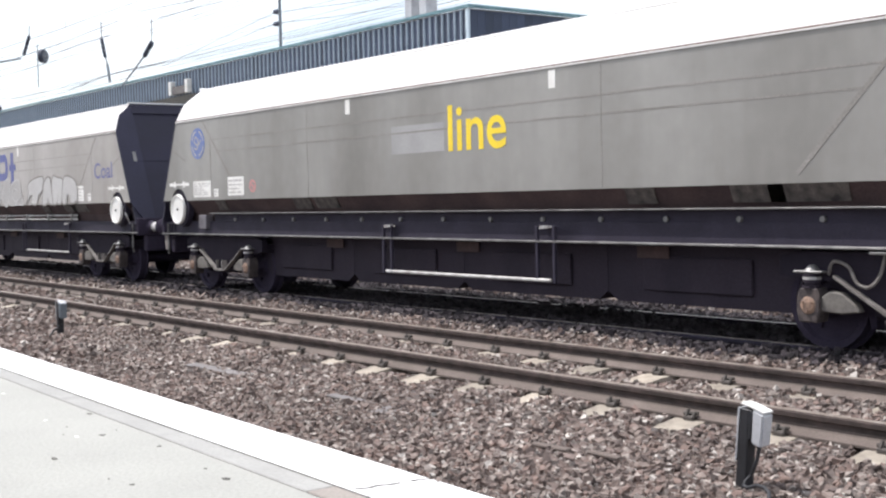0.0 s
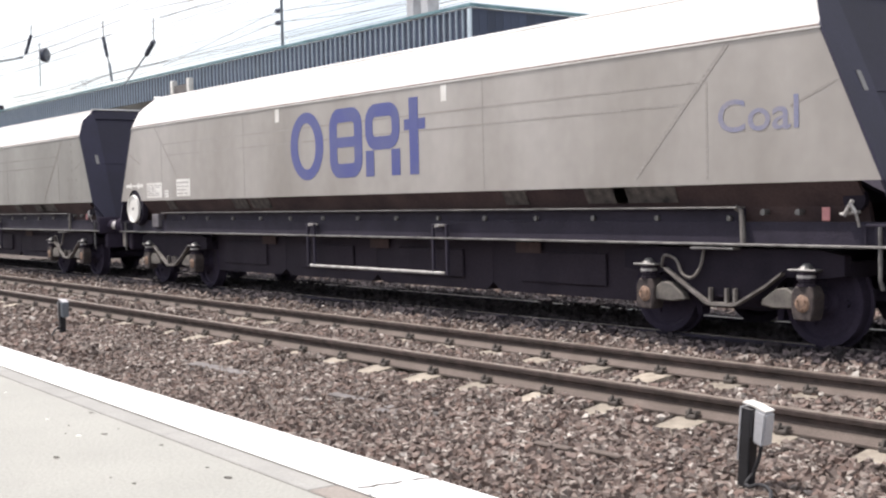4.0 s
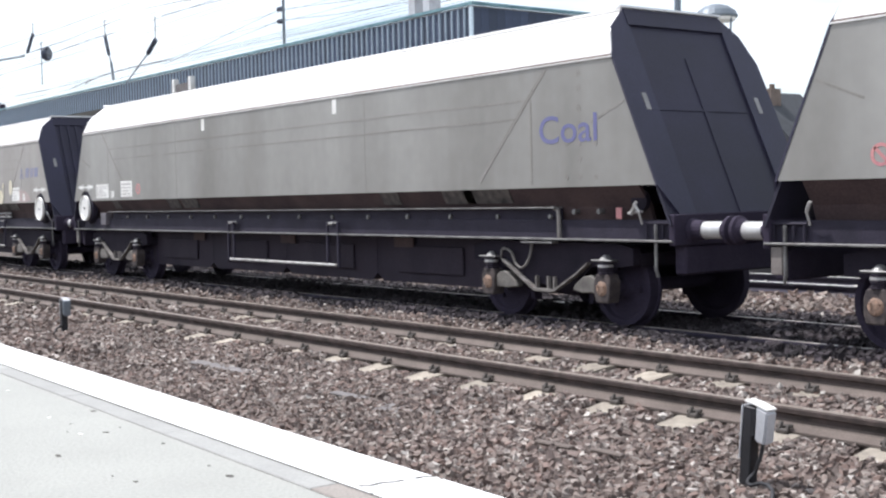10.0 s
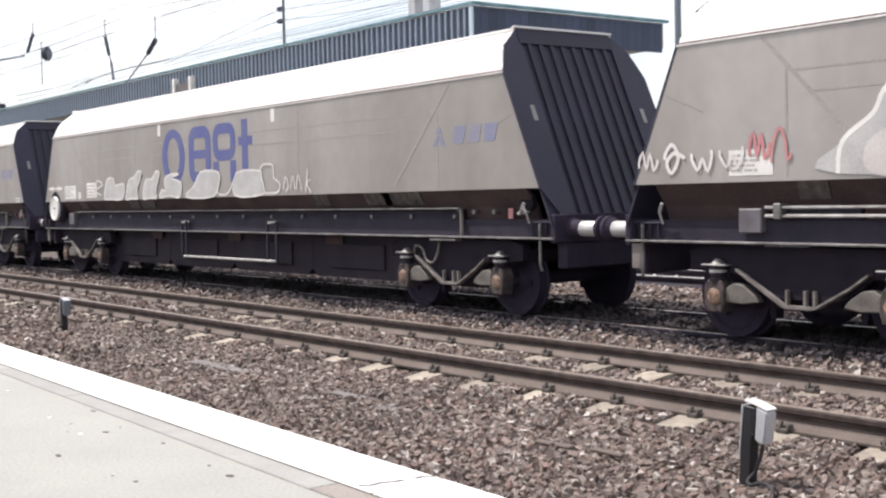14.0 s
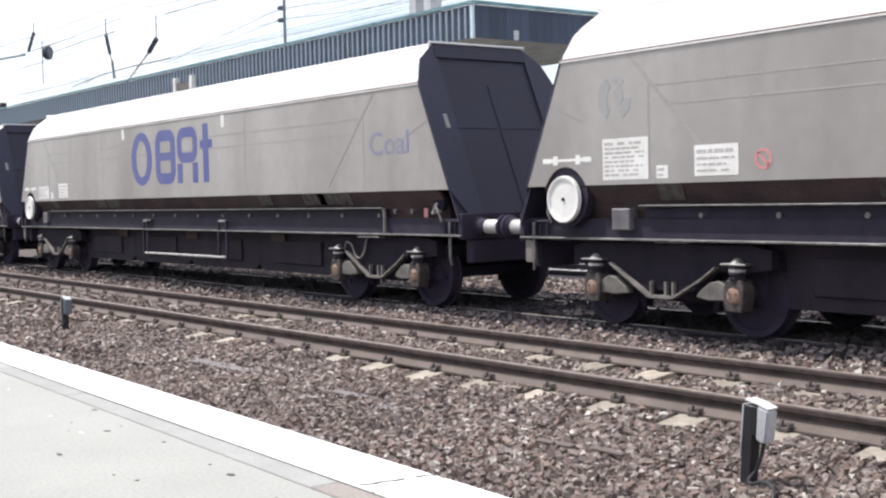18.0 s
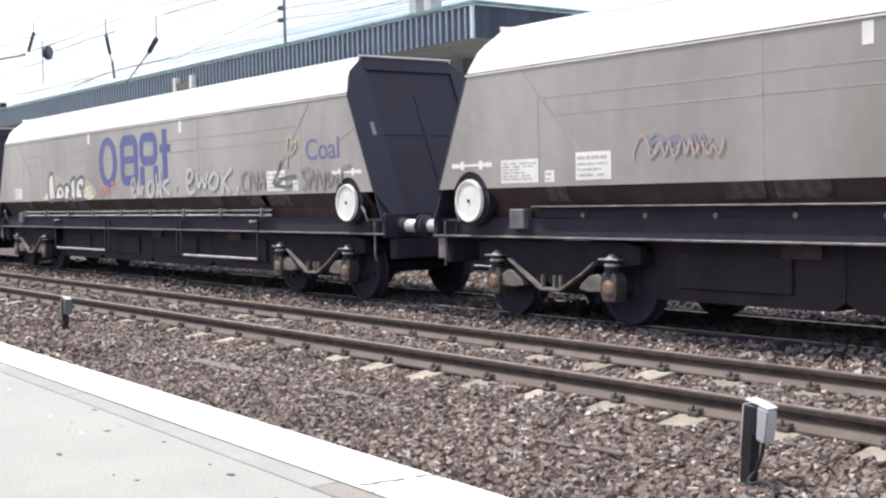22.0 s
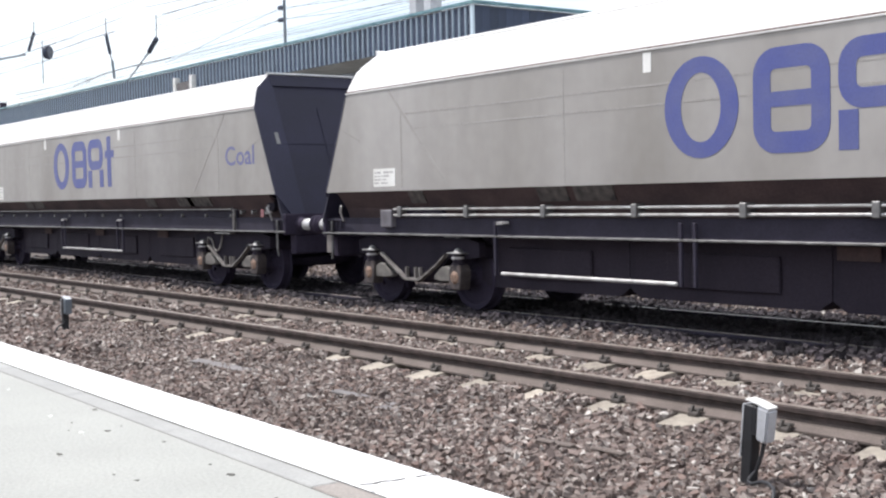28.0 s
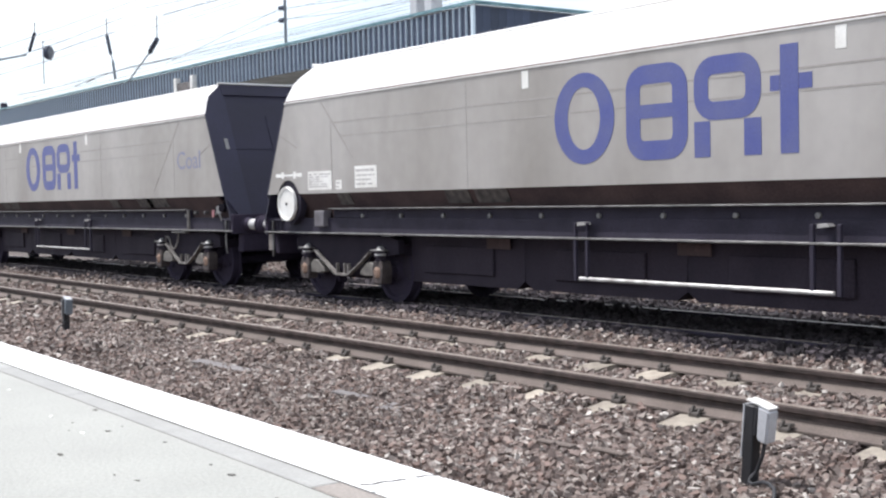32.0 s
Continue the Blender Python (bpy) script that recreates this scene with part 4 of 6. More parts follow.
def buffer_barrel():
    bm = lathe(B(), [(0.084, 8.34), (0.088, 8.35), (0.088, 8.60), (0.08, 8.61), (0.078, 8.64)], 18, "x")
    return bm


def buffer_head():
    bm = lathe(B(), [(0.09, 8.60), (0.12, 8.645), (0.145, 8.665), (0.145, 8.70), (0.10, 8.722), (0.02, 8.728)], 20, "x")
    return bm


def hand_wheel():
    bm = lathe(B(), [(0.02, 0.012), (0.215, 0.014), (0.222, 0.0), (0.25, -0.003), (0.258, 0.015), (0.258, 0.045), (0.245, 0.055), (0.20, 0.06), (0.02, 0.06)], 32, "y")
    return bm


def make_wagon(kind, corrugated):
    """A bogie coal hopper. kind A shows the studded side, kind B the side with two pipes."""
    label = "dusty grey bogie coal hopper wagon, " + ("with corrugated navy ends" if corrugated else "with flat navy ends")
    w = thing("hopper_wagon", label, "wagon", "wagons of the coal train")
    wheel = -7.38 if kind == "A" else 7.38
    two = (pose(0, 0, 0), pose(0, 0, 0, 0, 0, 180))
    for i, m in enumerate(two):
        fit("side_sheet", shared("side_sheet/" + kind, lambda: side_sheet(wheel), M_SIDE), None, w, "dusty grey painted side sheet", m)
        fit("upper_strake", shared("upper_strake", strake, M_STRAKE), None, w, "inward-bent upper sheet with sunlight put into its pale paint", m)
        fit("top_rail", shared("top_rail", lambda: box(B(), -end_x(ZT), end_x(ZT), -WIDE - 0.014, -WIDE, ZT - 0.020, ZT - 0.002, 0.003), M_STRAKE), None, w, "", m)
        fit("cornice_seam", shared("cornice_seam", lambda: box(B(), -end_x(ZT) + 0.02, end_x(ZT) - 0.02, -WIDE - 0.010, -WIDE + 0.02, ZT, ZT + 0.016), M_LIP), None, w, "", m)
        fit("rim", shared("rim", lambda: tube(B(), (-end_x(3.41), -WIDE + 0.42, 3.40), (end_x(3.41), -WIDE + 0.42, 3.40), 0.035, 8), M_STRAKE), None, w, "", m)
        fit("skirt", shared("skirt", lambda: prism(B(), [(-WIDE + 0.02, ZB), (-1.06, 1.30), (-0.95, 1.0), (-0.9, 1.0), (-1.0, 1.32), (-WIDE + 0.06, ZB)], -7.75, 7.75), M_SKIRT), None, w, "brown grimy lower slope", m)
        fit("sole_bar", shared("sole_bar", lambda: box(B(), -8.16, 8.16, -1.12, -1.02, 0.95, 1.16), M_BLACK), None, w, "black sole bar", m)
        fit("ledge", shared("ledge", lambda: box(B(), -8.18, 8.18, -1.225, -1.0, 0.935, 0.957, 0.004), M_LEDGE), None, w, "scuffed bottom flange", m)
    # Unseen inner floor, added to keep light from leaking through the body.
    fit("hopper_floor", shared("hopper_floor", lambda: prism(B(), [(-1.2, 1.7), (0, 1.35), (1.2, 1.7), (1.2, 1.66), (0, 1.31), (-1.2, 1.66)], -7.4, 7.4), M_BLACK), None, w)
    # weld seams of the side
    def seams():
        bm = B()
        y = -WIDE - 0.0025
        for z, x in ((2.51, 6.11), (2.31, 5.90)):
            box(bm, -x, x, y, -WIDE, z - 0.009, z + 0.009)
        for s in (-1, 1):
            prism(bm, [(s * 6.43, 2.83), (s * 6.39, 2.85), (s * 5.20, 1.62), (s * 5.24, 1.60)], y - 0.001, -WIDE, "y")
            box(bm, s * 6.15 - 0.012, s * 6.15 + 0.012, y, -WIDE, ZB + 0.04, 2.53)
            prism(bm, [(s * 7.58, 2.41), (s * 7.58, 2.385), (s * 7.10, 2.19), (s * 7.10, 2.215)], y, -WIDE, "y")
        for x in (-3.1, 2.8):
            box(bm, x - 0.006, x + 0.006, y, -WIDE, ZB + 0.02, ZT - 0.04)
        return bm
    fit("weld_seam", shared("weld_seam", seams, M_SEAM), None, w, "grimy weld lines across the side")
    # ends
    for flip in (False, True):
        tag = "/f" if flip else "/n"
        fit("end_sheet", shared("end_sheet" + tag, lambda: on_end(prism(B(), [(-1.22, 0), (1.22, 0), (1.22, vz(2.88)), (1.1, vz(3.2)), (0.82, vz(3.4)), (-0.82, vz(3.4)), (-1.1, vz(3.2)), (-1.22, vz(2.88))], -0.05, -0.02, "z"), flip), M_END), None, w, "dark navy sloping end sheet")
        for s in (-1, 1):
            fit("end_flange", shared("end_flange%s%d" % (tag, s), lambda: on_end(prism(B(), [(s * 1.255, vz(ZB)), (s * 1.255, vz(2.88)), (s * 1.10, vz(3.21)), (s * 0.82, vz(3.42)), (s * 0.80, vz(3.2)), (s * 0.80, 0.0), (s * 1.0, 0.0)], -0.02, 0.006, "z"), flip), M_FLANGE), None, w, "dark navy corner flange")
            fit("label_plate", shared("label_plate%s%d" % (tag, s), lambda: on_end(prism(B(), [(s * 0.93, vz(2.30)), (s * 1.0, vz(2.30)), (s * 1.0, vz(2.48)), (s * 0.93, vz(2.48))], 0.006, 0.012, "z"), flip), M_INK), None, w, "small grey label plate")
        fit("end_cross_bar", shared("end_cross_bar" + tag, lambda: on_end(prism(B(), [(-0.82, vz(3.24)), (0.82, vz(3.24)), (0.82, vz(3.42)), (-0.82, vz(3.42))], -0.02, 0.012, "z"), flip), M_END), None, w, "navy top cross bar")
        # Lit top edge of the cross bar, added as a thin pale strip.
        fit("end_capping", shared("end_capping" + tag, lambda: on_end(prism(B(), [(-0.86, vz(3.425)), (0.86, vz(3.425)), (0.86, vz(3.45)), (-0.86, vz(3.45))], -0.07, 0.03, "z"), flip), M_STRAKE), None, w, "pale strip drawn for the lit top edge")
        fit("middle_bar", shared("middle_bar" + tag, lambda: on_end(prism(B(), [(-0.8, vz(2.31)), (0.8, vz(2.31)), (0.8, vz(2.335)), (-0.8, vz(2.335))], -0.02, -0.011, "z"), flip), M_END), None, w)
        ribs = [i * 0.19 - 0.665 for i in range(8)] if corrugated else [0.0]
        rw = 0.11 if corrugated else 0.085
        for i, x in enumerate(ribs):
            fit("end_rib", shared("end_rib%s%.2f" % (tag, x), lambda: on_end(prism(B(), [(x - 0.5 * rw, 0.1), (x + 0.5 * rw, 0.1), (x + 0.3 * rw, vz(3.24) if corrugated else vz(2.9)), (x - 0.3 * rw, vz(3.24) if corrugated else vz(2.9))], -0.02, 0.004 if corrugated else -0.010, "z"), flip), M_END), None, w)
        x = -8.2 if flip else 8.2
        fit("headstock", shared("headstock" + tag, lambda: box(B(), min(x, x * 0.99), max(x, x * 0.99), -1.2, 1.2, 0.90, 1.22, 0.01), M_WHEEL), None, w, "black headstock beam")
        turn = pose(0, 0, 0, 0, 0, 180 if flip else 0)
        fit("drop_plate", shared("drop_plate", lambda: box(B(), 8.04, 8.19, -1.02, 1.02, 0.60, 0.897, 0.02), M_WHEEL), None, w, "black plate below the headstock", turn)
        for s in (-1, 1):
            m = turn @ pose(0, s * 0.85, 1.055)
            fit("buffer", shared("buffer/base", lambda: lathe(B(), [(0.125, 8.16), (0.125, 8.22), (0.10, 8.24), (0.10, 8.36)], 18, "x"), M_WHEEL), None, w, "black buffer housing", m)
            buf = fit("buffer", shared("buffer", buffer_barrel, M_BUFFER, True), None, w, "bright greased steel buffer", m)
            fit("buffer_head", shared("buffer_head", buffer_head, M_WHEEL), None, buf, "black buffer head")
        def coupling():
            bm = B()
            tube(bm, (8.1, 0, 1.02), (8.5, 0, 1.0), 0.05, 8)
            tube(bm, (8.45, -0.07, 1.0), (8.73, -0.07, 0.93), 0.028, 6)
            tube(bm, (8.45, 0.07, 1.0), (8.73, 0.07, 0.93), 0.028, 6)
            return bm
        fit("coupling", shared("coupling", coupling, M_BLACK), None, w, "", turn)
        def hose():
            bm = B()
            pts = [(8.2, 0.35, 0.98), (8.38, 0.34, 0.92), (8.46, 0.3, 0.75), (8.52, 0.25, 0.6), (8.66, 0.2, 0.55), (8.73, 0.18, 0.58)]
            return sweep(bm, pts, 0.022)
        fit("brake_hose", shared("brake_hose", hose, M_BLACK), None, w, "", turn)
        for s in (-1, 1):
            def steps():
                return sweep(B(), [(7.97, s * 1.19, 0.58), (7.95, s * 1.2, 0.66), (7.95, s * 1.2, 1.12)], 0.018, 6)
            fit("handrail", shared("handrail%d" % s, steps, M_LEDGE), None, w, "", turn)
            def grille():
                bm = B()
                for i in range(4):
                    tube(bm, (7.78 + 0.11 * i, s * 1.15, 0.95), (7.78 + 0.11 * i, s * 1.15, 1.13), 0.013, 5)
                tube(bm, (7.75, s * 1.15, 1.13), (8.15, s * 1.15, 1.13), 0.015, 5)
                return bm
            fit("end_guard", shared("end_guard%d" % s, grille, M_BLACK), None, w, "", turn)
    fit("end_plate", shared("end_plate", lambda: box(B(), -8.12, -7.99, -1.19, -1.15, 0.66, 0.92, 0.01), M_PATCH), None, w, "pale grey hanging plate")
    # hopper bottoms and chutes
    for x in (-3.75, -1.25, 1.25, 3.75):
        def chute():
            bm = B()
            prism(bm, [(-1.245, 1.0), (1.245, 1.0), (1.245, 0.40), (1.1, 0.305), (-1.1, 0.305), (-1.245, 0.40)], -0.86, 0.86, "y")
            return bm
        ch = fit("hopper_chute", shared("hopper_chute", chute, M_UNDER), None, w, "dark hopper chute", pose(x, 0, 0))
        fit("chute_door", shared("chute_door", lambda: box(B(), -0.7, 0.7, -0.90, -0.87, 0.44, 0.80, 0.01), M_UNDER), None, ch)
    for x in (-2.93, 0.13, 3.2) if kind == "A" else (0.3, 3.4):
        fit("rust_plate", shared("rust_plate", lambda: box(B(), -0.22, 0.22, -0.915, -0.90, 0.78, 0.91, 0.004), M_PLATE), None, w, "rust-red plate on the chute", pose(x, 0, 0))
    for x in (-5.45, 5.3):
        fit("air_tank", shared("air_tank", lambda: lathe(B(), [(0.02, -0.4), (0.14, -0.38), (0.17, -0.3), (0.17, 0.3), (0.14, 0.38), (0.02, 0.4)], 14, "y"), M_BLACK), None, w, "", pose(x * 0.83, 0, 0.56))
    # fittings of the visible side
    if kind == "A":
        fit("upper_ledge", shared("upper_ledge", lambda: box(B(), -6.35, 6.45, -1.20, -1.04, 1.288, 1.304, 0.003), M_LEDGE), None, w, "scuffed upper flange")
        fit("rail_panel", shared("rail_panel", lambda: box(B(), -6.35, 6.45, -1.09, -1.05, 1.0, 1.288), M_BLACK), None, w)
        for i in range(14):
            fit("stud", shared("stud", lambda: lathe(B(), [(0.032, 0.0), (0.032, -0.03), (0.026, -0.036), (0.008, -0.037)], 6, "y"), M_LEDGE), None, w, "bright stud", pose(6.30 - 0.915 * i, -1.02, 1.195))
        fit("pipe_elbow", shared("pipe_elbow", lambda: sweep(B(), [(6.40, -1.14, 1.295), (6.47, -1.15, 1.26), (6.49, -1.16, 1.15), (6.50, -1.17, 0.96)], 0.026), M_BAR), None, w, "worn steel pipe elbow")
        fit("step_bracket", shared("step_bracket", lambda: box(B(), 5.90, 6.42, -1.22, -1.10, 0.895, 0.918, 0.004), M_LEDGE), None, w)
        fit("air_hose", shared("air_hose", lambda: sweep(B(), bent3([(5.44, -1.12, 0.70), (5.50, -1.14, 0.82), (5.66, -1.15, 0.78), (5.74, -1.15, 0.64), (5.86, -1.15, 0.61), (5.96, -1.14, 0.72), (6.0, -1.12, 0.92)]), 0.016, 6), M_BAR), None, w, "pale looped air hose")
        fit("hose_port", shared("hose_port", lambda: tube(B(), (7.66, -1.13, 1.36), (7.66, -1.06, 1.36), 0.11, 14), M_FRAME), None, w, "dark round port")
        fit("valve_handle", shared("valve_handle", lambda: tube(tube(B(), (7.60, -1.19, 1.22), (7.69, -1.20, 1.35), 0.02, 6), (7.55, -1.17, 1.23), (7.74, -1.17, 1.25), 0.016, 6), M_STEEL), None, w, "bright valve handle")
        fit("valve_tag", shared("valve_tag", lambda: box(B(), 7.34, 7.42, -1.14, -1.12, 1.17, 1.29, 0.006), M_PINK), None, w, "small red tag")
        for x in (6.72, 7.10):
            fit("stub", shared("stub", lambda: tube(B(), (0, -1.16, 1.25), (0, -1.08, 1.25), 0.03, 8), M_LEDGE), None, w, "", pose(x, 0, 0))
        bars, posts = ((-1.25, 1.95),), (-1.3, -1.12, 1.72, 2.0)
    else:
        for z in (1.28, 1.20):
            fit("pipe", shared("pipe%.2f" % z, lambda: tube(B(), (-6.45, -1.17, z), (5.1, -1.17, z), 0.016, 8), M_STEEL, True), None, w, "bright steel pipe")
        for i in range(9):
            fit("pipe_bracket", shared("pipe_bracket", lambda: box(B(), -0.04, 0.04, -1.21, -1.05, 1.17, 1.315, 0.008), M_LEDGE), None, w, "", pose(-6.3 + 1.39 * i, 0, 0))
        bars, posts = ((-4.25, -1.55), (2.0, 4.65)), (-4.35, -1.5, -1.32, 1.78, 1.95, 4.7)
    for a, b in bars:
        fit("step_bar", shared("step_bar%.2f" % a, lambda: box(B(), a, b, -1.225, -1.185, 0.49, 0.53, 0.012), M_STEEL), None, w, "worn bright step bar")
    for x in posts:
        fit("step_post", shared("step_post", lambda: box(B(), -0.022, 0.022, -1.22, -1.18, 0.48, 1.12, 0.006), M_BLACK), None, w, "", pose(x, 0, 0))
    for x in (posts[0] + 0.12, posts[-1] - 0.15):
        fit("lamp_bracket", shared("lamp_bracket", lambda: prism(B(), [(-0.06, 1.085), (0.07, 1.10), (0.05, 1.125), (-0.05, 1.125)], -1.24, -1.14, "y"), M_STEEL), None, w, "", pose(x, 0, 0))
    for i, (x, wd) in enumerate(((-5.9, 0.16), (-3.35, 0.24), (-2.7, 0.3), (3.3, 0.2), (4.75, 0.3), (5.3, 0.42))):
        fit("patch_plate", shared("patch_plate%d" % i, lambda: prism(B(), [(-wd, 1.515), (wd, 1.515), (wd - 0.04, 1.315), (-wd - 0.04, 1.315)], 0, 0.008, "y"), M_BOGIE), None, w, "dusty patch plate", pose(x, -1.166, 0) @ pose(0, 0, 1.52) @ pose(0, 0, 0, 35.2) @ pose(0, 0, -1.52))
    fit("cabinet", shared("cabinet", lambda: box(B(), -6.74, -6.48, -1.20, -1.05, 1.04, 1.27, 0.012), M_CABINET), None, w, "grey equipment cabinet")
    fit("cabinet", shared("cabinet/dark", lambda: box(B(), -6.3, -5.5, -1.10, -1.0, 1.16, 1.28, 0.01), M_BLACK), None, w)
    for x in (-7.72, 7.72):
        s = 1 if x > 0 else -1
        fit("lever", shared("lever%d" % s, lambda: tube(tube(B(), (0, -1.15, 1.12), (0, -1.2, 1.24), 0.013, 6), (0, -1.2, 1.24), (-s * 0.05, -1.22, 1.33), 0.019, 6), M_STEEL), None, w, "bright lever handle", pose(x, 0, 0))
    hw = fit("hand_wheel", shared("hand_wheel", hand_wheel, M_WHITE), None, w, "white painted brake hand wheel", pose(wheel, -1.215, 1.375))
    fit("hub", shared("hub", lambda: lathe(B(), [(0.022, 0.02), (0.022, 0.002), (0.008, -0.004)], 8, "y"), M_BLACK), None, hw)
    fit("wheel_arch", shared("wheel_arch", lambda: lathe(B(), [(0.33, -0.0), (0.33, 0.1)], 20, "y"), M_BLACK), None, w, "", pose(wheel, -1.145, 1.40))
    for i, x in enumerate((BOGIE_L, BOGIE_R)):
        make_bogie(w, x)
    return w


# ---- markings ----
FACE = -HALF - 0.0035


def flat(name, polys, mat, wagon, label="", y=FACE, t=0.003, rise=0.0):
    """Thin paint or plates on the side: closed outlines in (x, z)."""
    bm = B()
    for i, p in enumerate(polys):
        prism(bm, p, y - rise * i, y + t - rise * i, "y")
    bmesh.ops.remove_doubles(bm, verts=bm.verts[:], dist=0.0004)
    return part(name, bm, mat, wagon, label)


def ring(cx, cz, rx, rz, wx, wz, n=28, a0=0.0, a1=2 * math.pi):
    """Quads of a ring, or of a part of one."""
    out = []
    for i in range(n):
        a, b = a0 + (a1 - a0) * i / n, a0 + (a1 - a0) * (i + 1) / n
        out.append([(cx + rx * math.cos(a), cz + rz * math.sin(a)), (cx + rx * math.cos(b), cz + rz * math.sin(b)),
                    (cx + (rx - wx) * math.cos(b), cz + (rz - wz) * math.sin(b)), (cx + (rx - wx) * math.cos(a), cz + (rz - wz) * math.sin(a))])
    return out


def rect(x0, x1, z0, z1):
    return [(x0, z0), (x1, z0), (x1, z1), (x0, z1)]


def blob(cx, cz, rx, rz, n=16, wob=0.0, rng=random):
    return [(cx + rx * math.cos(6.2832 * i / n) * (1 + wob * rng.uniform(-1, 1)), cz + rz * math.sin(6.2832 * i / n) * (1 + wob * rng.uniform(-1, 1))) for i in range(n)]


def stroke(pts, wd, ends=1.0):
    """Quads along a line of points, joined at the bends."""
    n = len(pts)
    side = []
    for i in range(n):
        (ax, az), (bx, bz) = pts[max(i - 1, 0)], pts[min(i + 1, n - 1)]
        d = math.hypot(bx - ax, bz - az) or 1e-6
        f = 1 - (1 - ends) * abs(2 * i / (n - 1) - 1) ** 2
        side.append((-(bz - az) / d * wd * f / 2, (bx - ax) / d * wd * f / 2))
    out = []
    for i in range(n - 1):
        (ax, az), (bx, bz), (ox, oz), (qx, qz) = pts[i], pts[i + 1], side[i], side[i + 1]
        out.append([(ax + ox, az + oz), (bx + qx, bz + qz), (bx - qx, bz - qz), (ax - ox, az - oz)])
    return out


def smooth_loop(pts, k=4):
    """A closed rounded outline through points."""
    n, out = len(pts), []
    for i in range(n):
        p0, p1, p2, p3 = (Vector(pts[(i + j) % n]) for j in (-1, 0, 1, 2))
        for j in range(k):
            t = j / k
            q = 0.5 * (2 * p1 + (p2 - p0) * t + (2 * p0 - 5 * p1 + 4 * p2 - p3) * t * t + (3 * p1 - p0 - 3 * p2 + p3) * t ** 3)
            out.append((q.x, q.y))
    return out


def bent(pts):
    """An open line of points, rounded at its bends."""
    if len(pts) < 3:
        (ax, az), (bx, bz) = pts
        pts = [(ax, az), ((ax + bx) / 2 + 0.1 * (bz - az), (az + bz) / 2 - 0.1 * (bx - ax)), (bx, bz)]
    return smooth_loop([pts[0]] + pts + [pts[-1]], 4)[4:-7]


def lettering(text, x, z, width, height, mat, wagon, label):
    """Words in the built-in font on the side, fitted to a width and a cap height."""
    cu = bpy.data.curves.new("lettering", "FONT")
    cu.body, cu.extrude, cu.offset = text, 0.0, 0.012 if text == "line" else 0.008
    tmp = bpy.data.objects.new("lettering", cu)
    scene.collection.objects.link(tmp)
    bpy.context.view_layer.update()
    me = bpy.data.meshes.new_from_object(tmp.evaluated_get(bpy.context.evaluated_depsgraph_get()))
    bpy.data.objects.remove(tmp)
    co = np.array([v.co[:] for v in me.vertices])
    lo, hi = co.min(0), co.max(0)
    for v in me.vertices:
        v.co = Vector((x + (v.co.x - lo[0]) / (hi[0] - lo[0]) * width, FACE, z + (v.co.y - 0.0) / (hi[1] - 0.0) * height))
    me.materials.clear()
    me.materials.append(mat)
    return part("lettering", me, None, wagon, label)


def round_ring(x0, x1, z0, z1, w, r):
    """A ring shaped like a rectangle with rounded corners."""
    out = [rect(x0 + r, x1 - r, z1 - w, z1), rect(x0 + r, x1 - r, z0, z0 + w), rect(x0, x0 + w, z0 + r, z1 - r), rect(x1 - w, x1, z0 + r, z1 - r)]
    for cx, cz, a in ((x1 - r, z1 - r, 0), (x0 + r, z1 - r, 1), (x0 + r, z0 + r, 2), (x1 - r, z0 + r, 3)):
        out += ring(cx, cz, r, r, w, w, 6, a * math.pi / 2, (a + 1) * math.pi / 2)
    return out


def operator_mark(wagon, mat=None, x=0.0):
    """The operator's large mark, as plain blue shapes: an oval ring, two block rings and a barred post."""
    mat = mat or M_BLUE
    z0, z1 = 1.76, 2.72
    flat("mark", ring(x - 1.24, (z0 + z1) / 2, 0.455, 0.49, 0.21, 0.155, 36), mat, wagon, "blue oval ring")
    flat("mark", round_ring(x - 0.62, x + 0.20, z0, z1, 0.195, 0.25) + [rect(x - 0.425, x + 0.005, 2.18, 2.32)], mat, wagon, "blue rounded block ring")
    flat("mark", round_ring(x + 0.28, x + 1.07, 2.11, z1, 0.175, 0.24) + [rect(x + 0.28, x + 0.475, z0, 2.106), rect(x + 0.875, x + 1.07, z0, 2.106)], mat, wagon, "blue block ring on two bars")
    flat("mark", [rect(x + 1.28, x + 1.475, z0, 2.74), rect(x + 1.17, x + 1.276, 2.33, 2.47), rect(x + 1.479, x + 1.62, 2.33, 2.47)], mat, wagon, "blue barred post")


def owner_mark(wagon):
    """The owner's small mark, as a plain emblem and three leaning blocks."""
    flat("small_mark", [[(6.05, 2.07), (6.14, 2.07), (6.20, 2.20), (6.14, 2.20)], [(6.22, 2.07), (6.32, 2.07), (6.24, 2.20), (6.20, 2.16)], [(6.12, 2.22), (6.25, 2.22), (6.21, 2.31), (6.17, 2.31)]], M_PALEBLUE, wagon, "small faded blue emblem")
    flat("small_mark", [[(a, 2.09), (a + 0.2, 2.09), (a + 0.27, 2.30), (a + 0.03, 2.30)] for a in (6.46, 6.76, 7.05)], M_PALEBLUE, wagon, "faded blue leaning blocks")


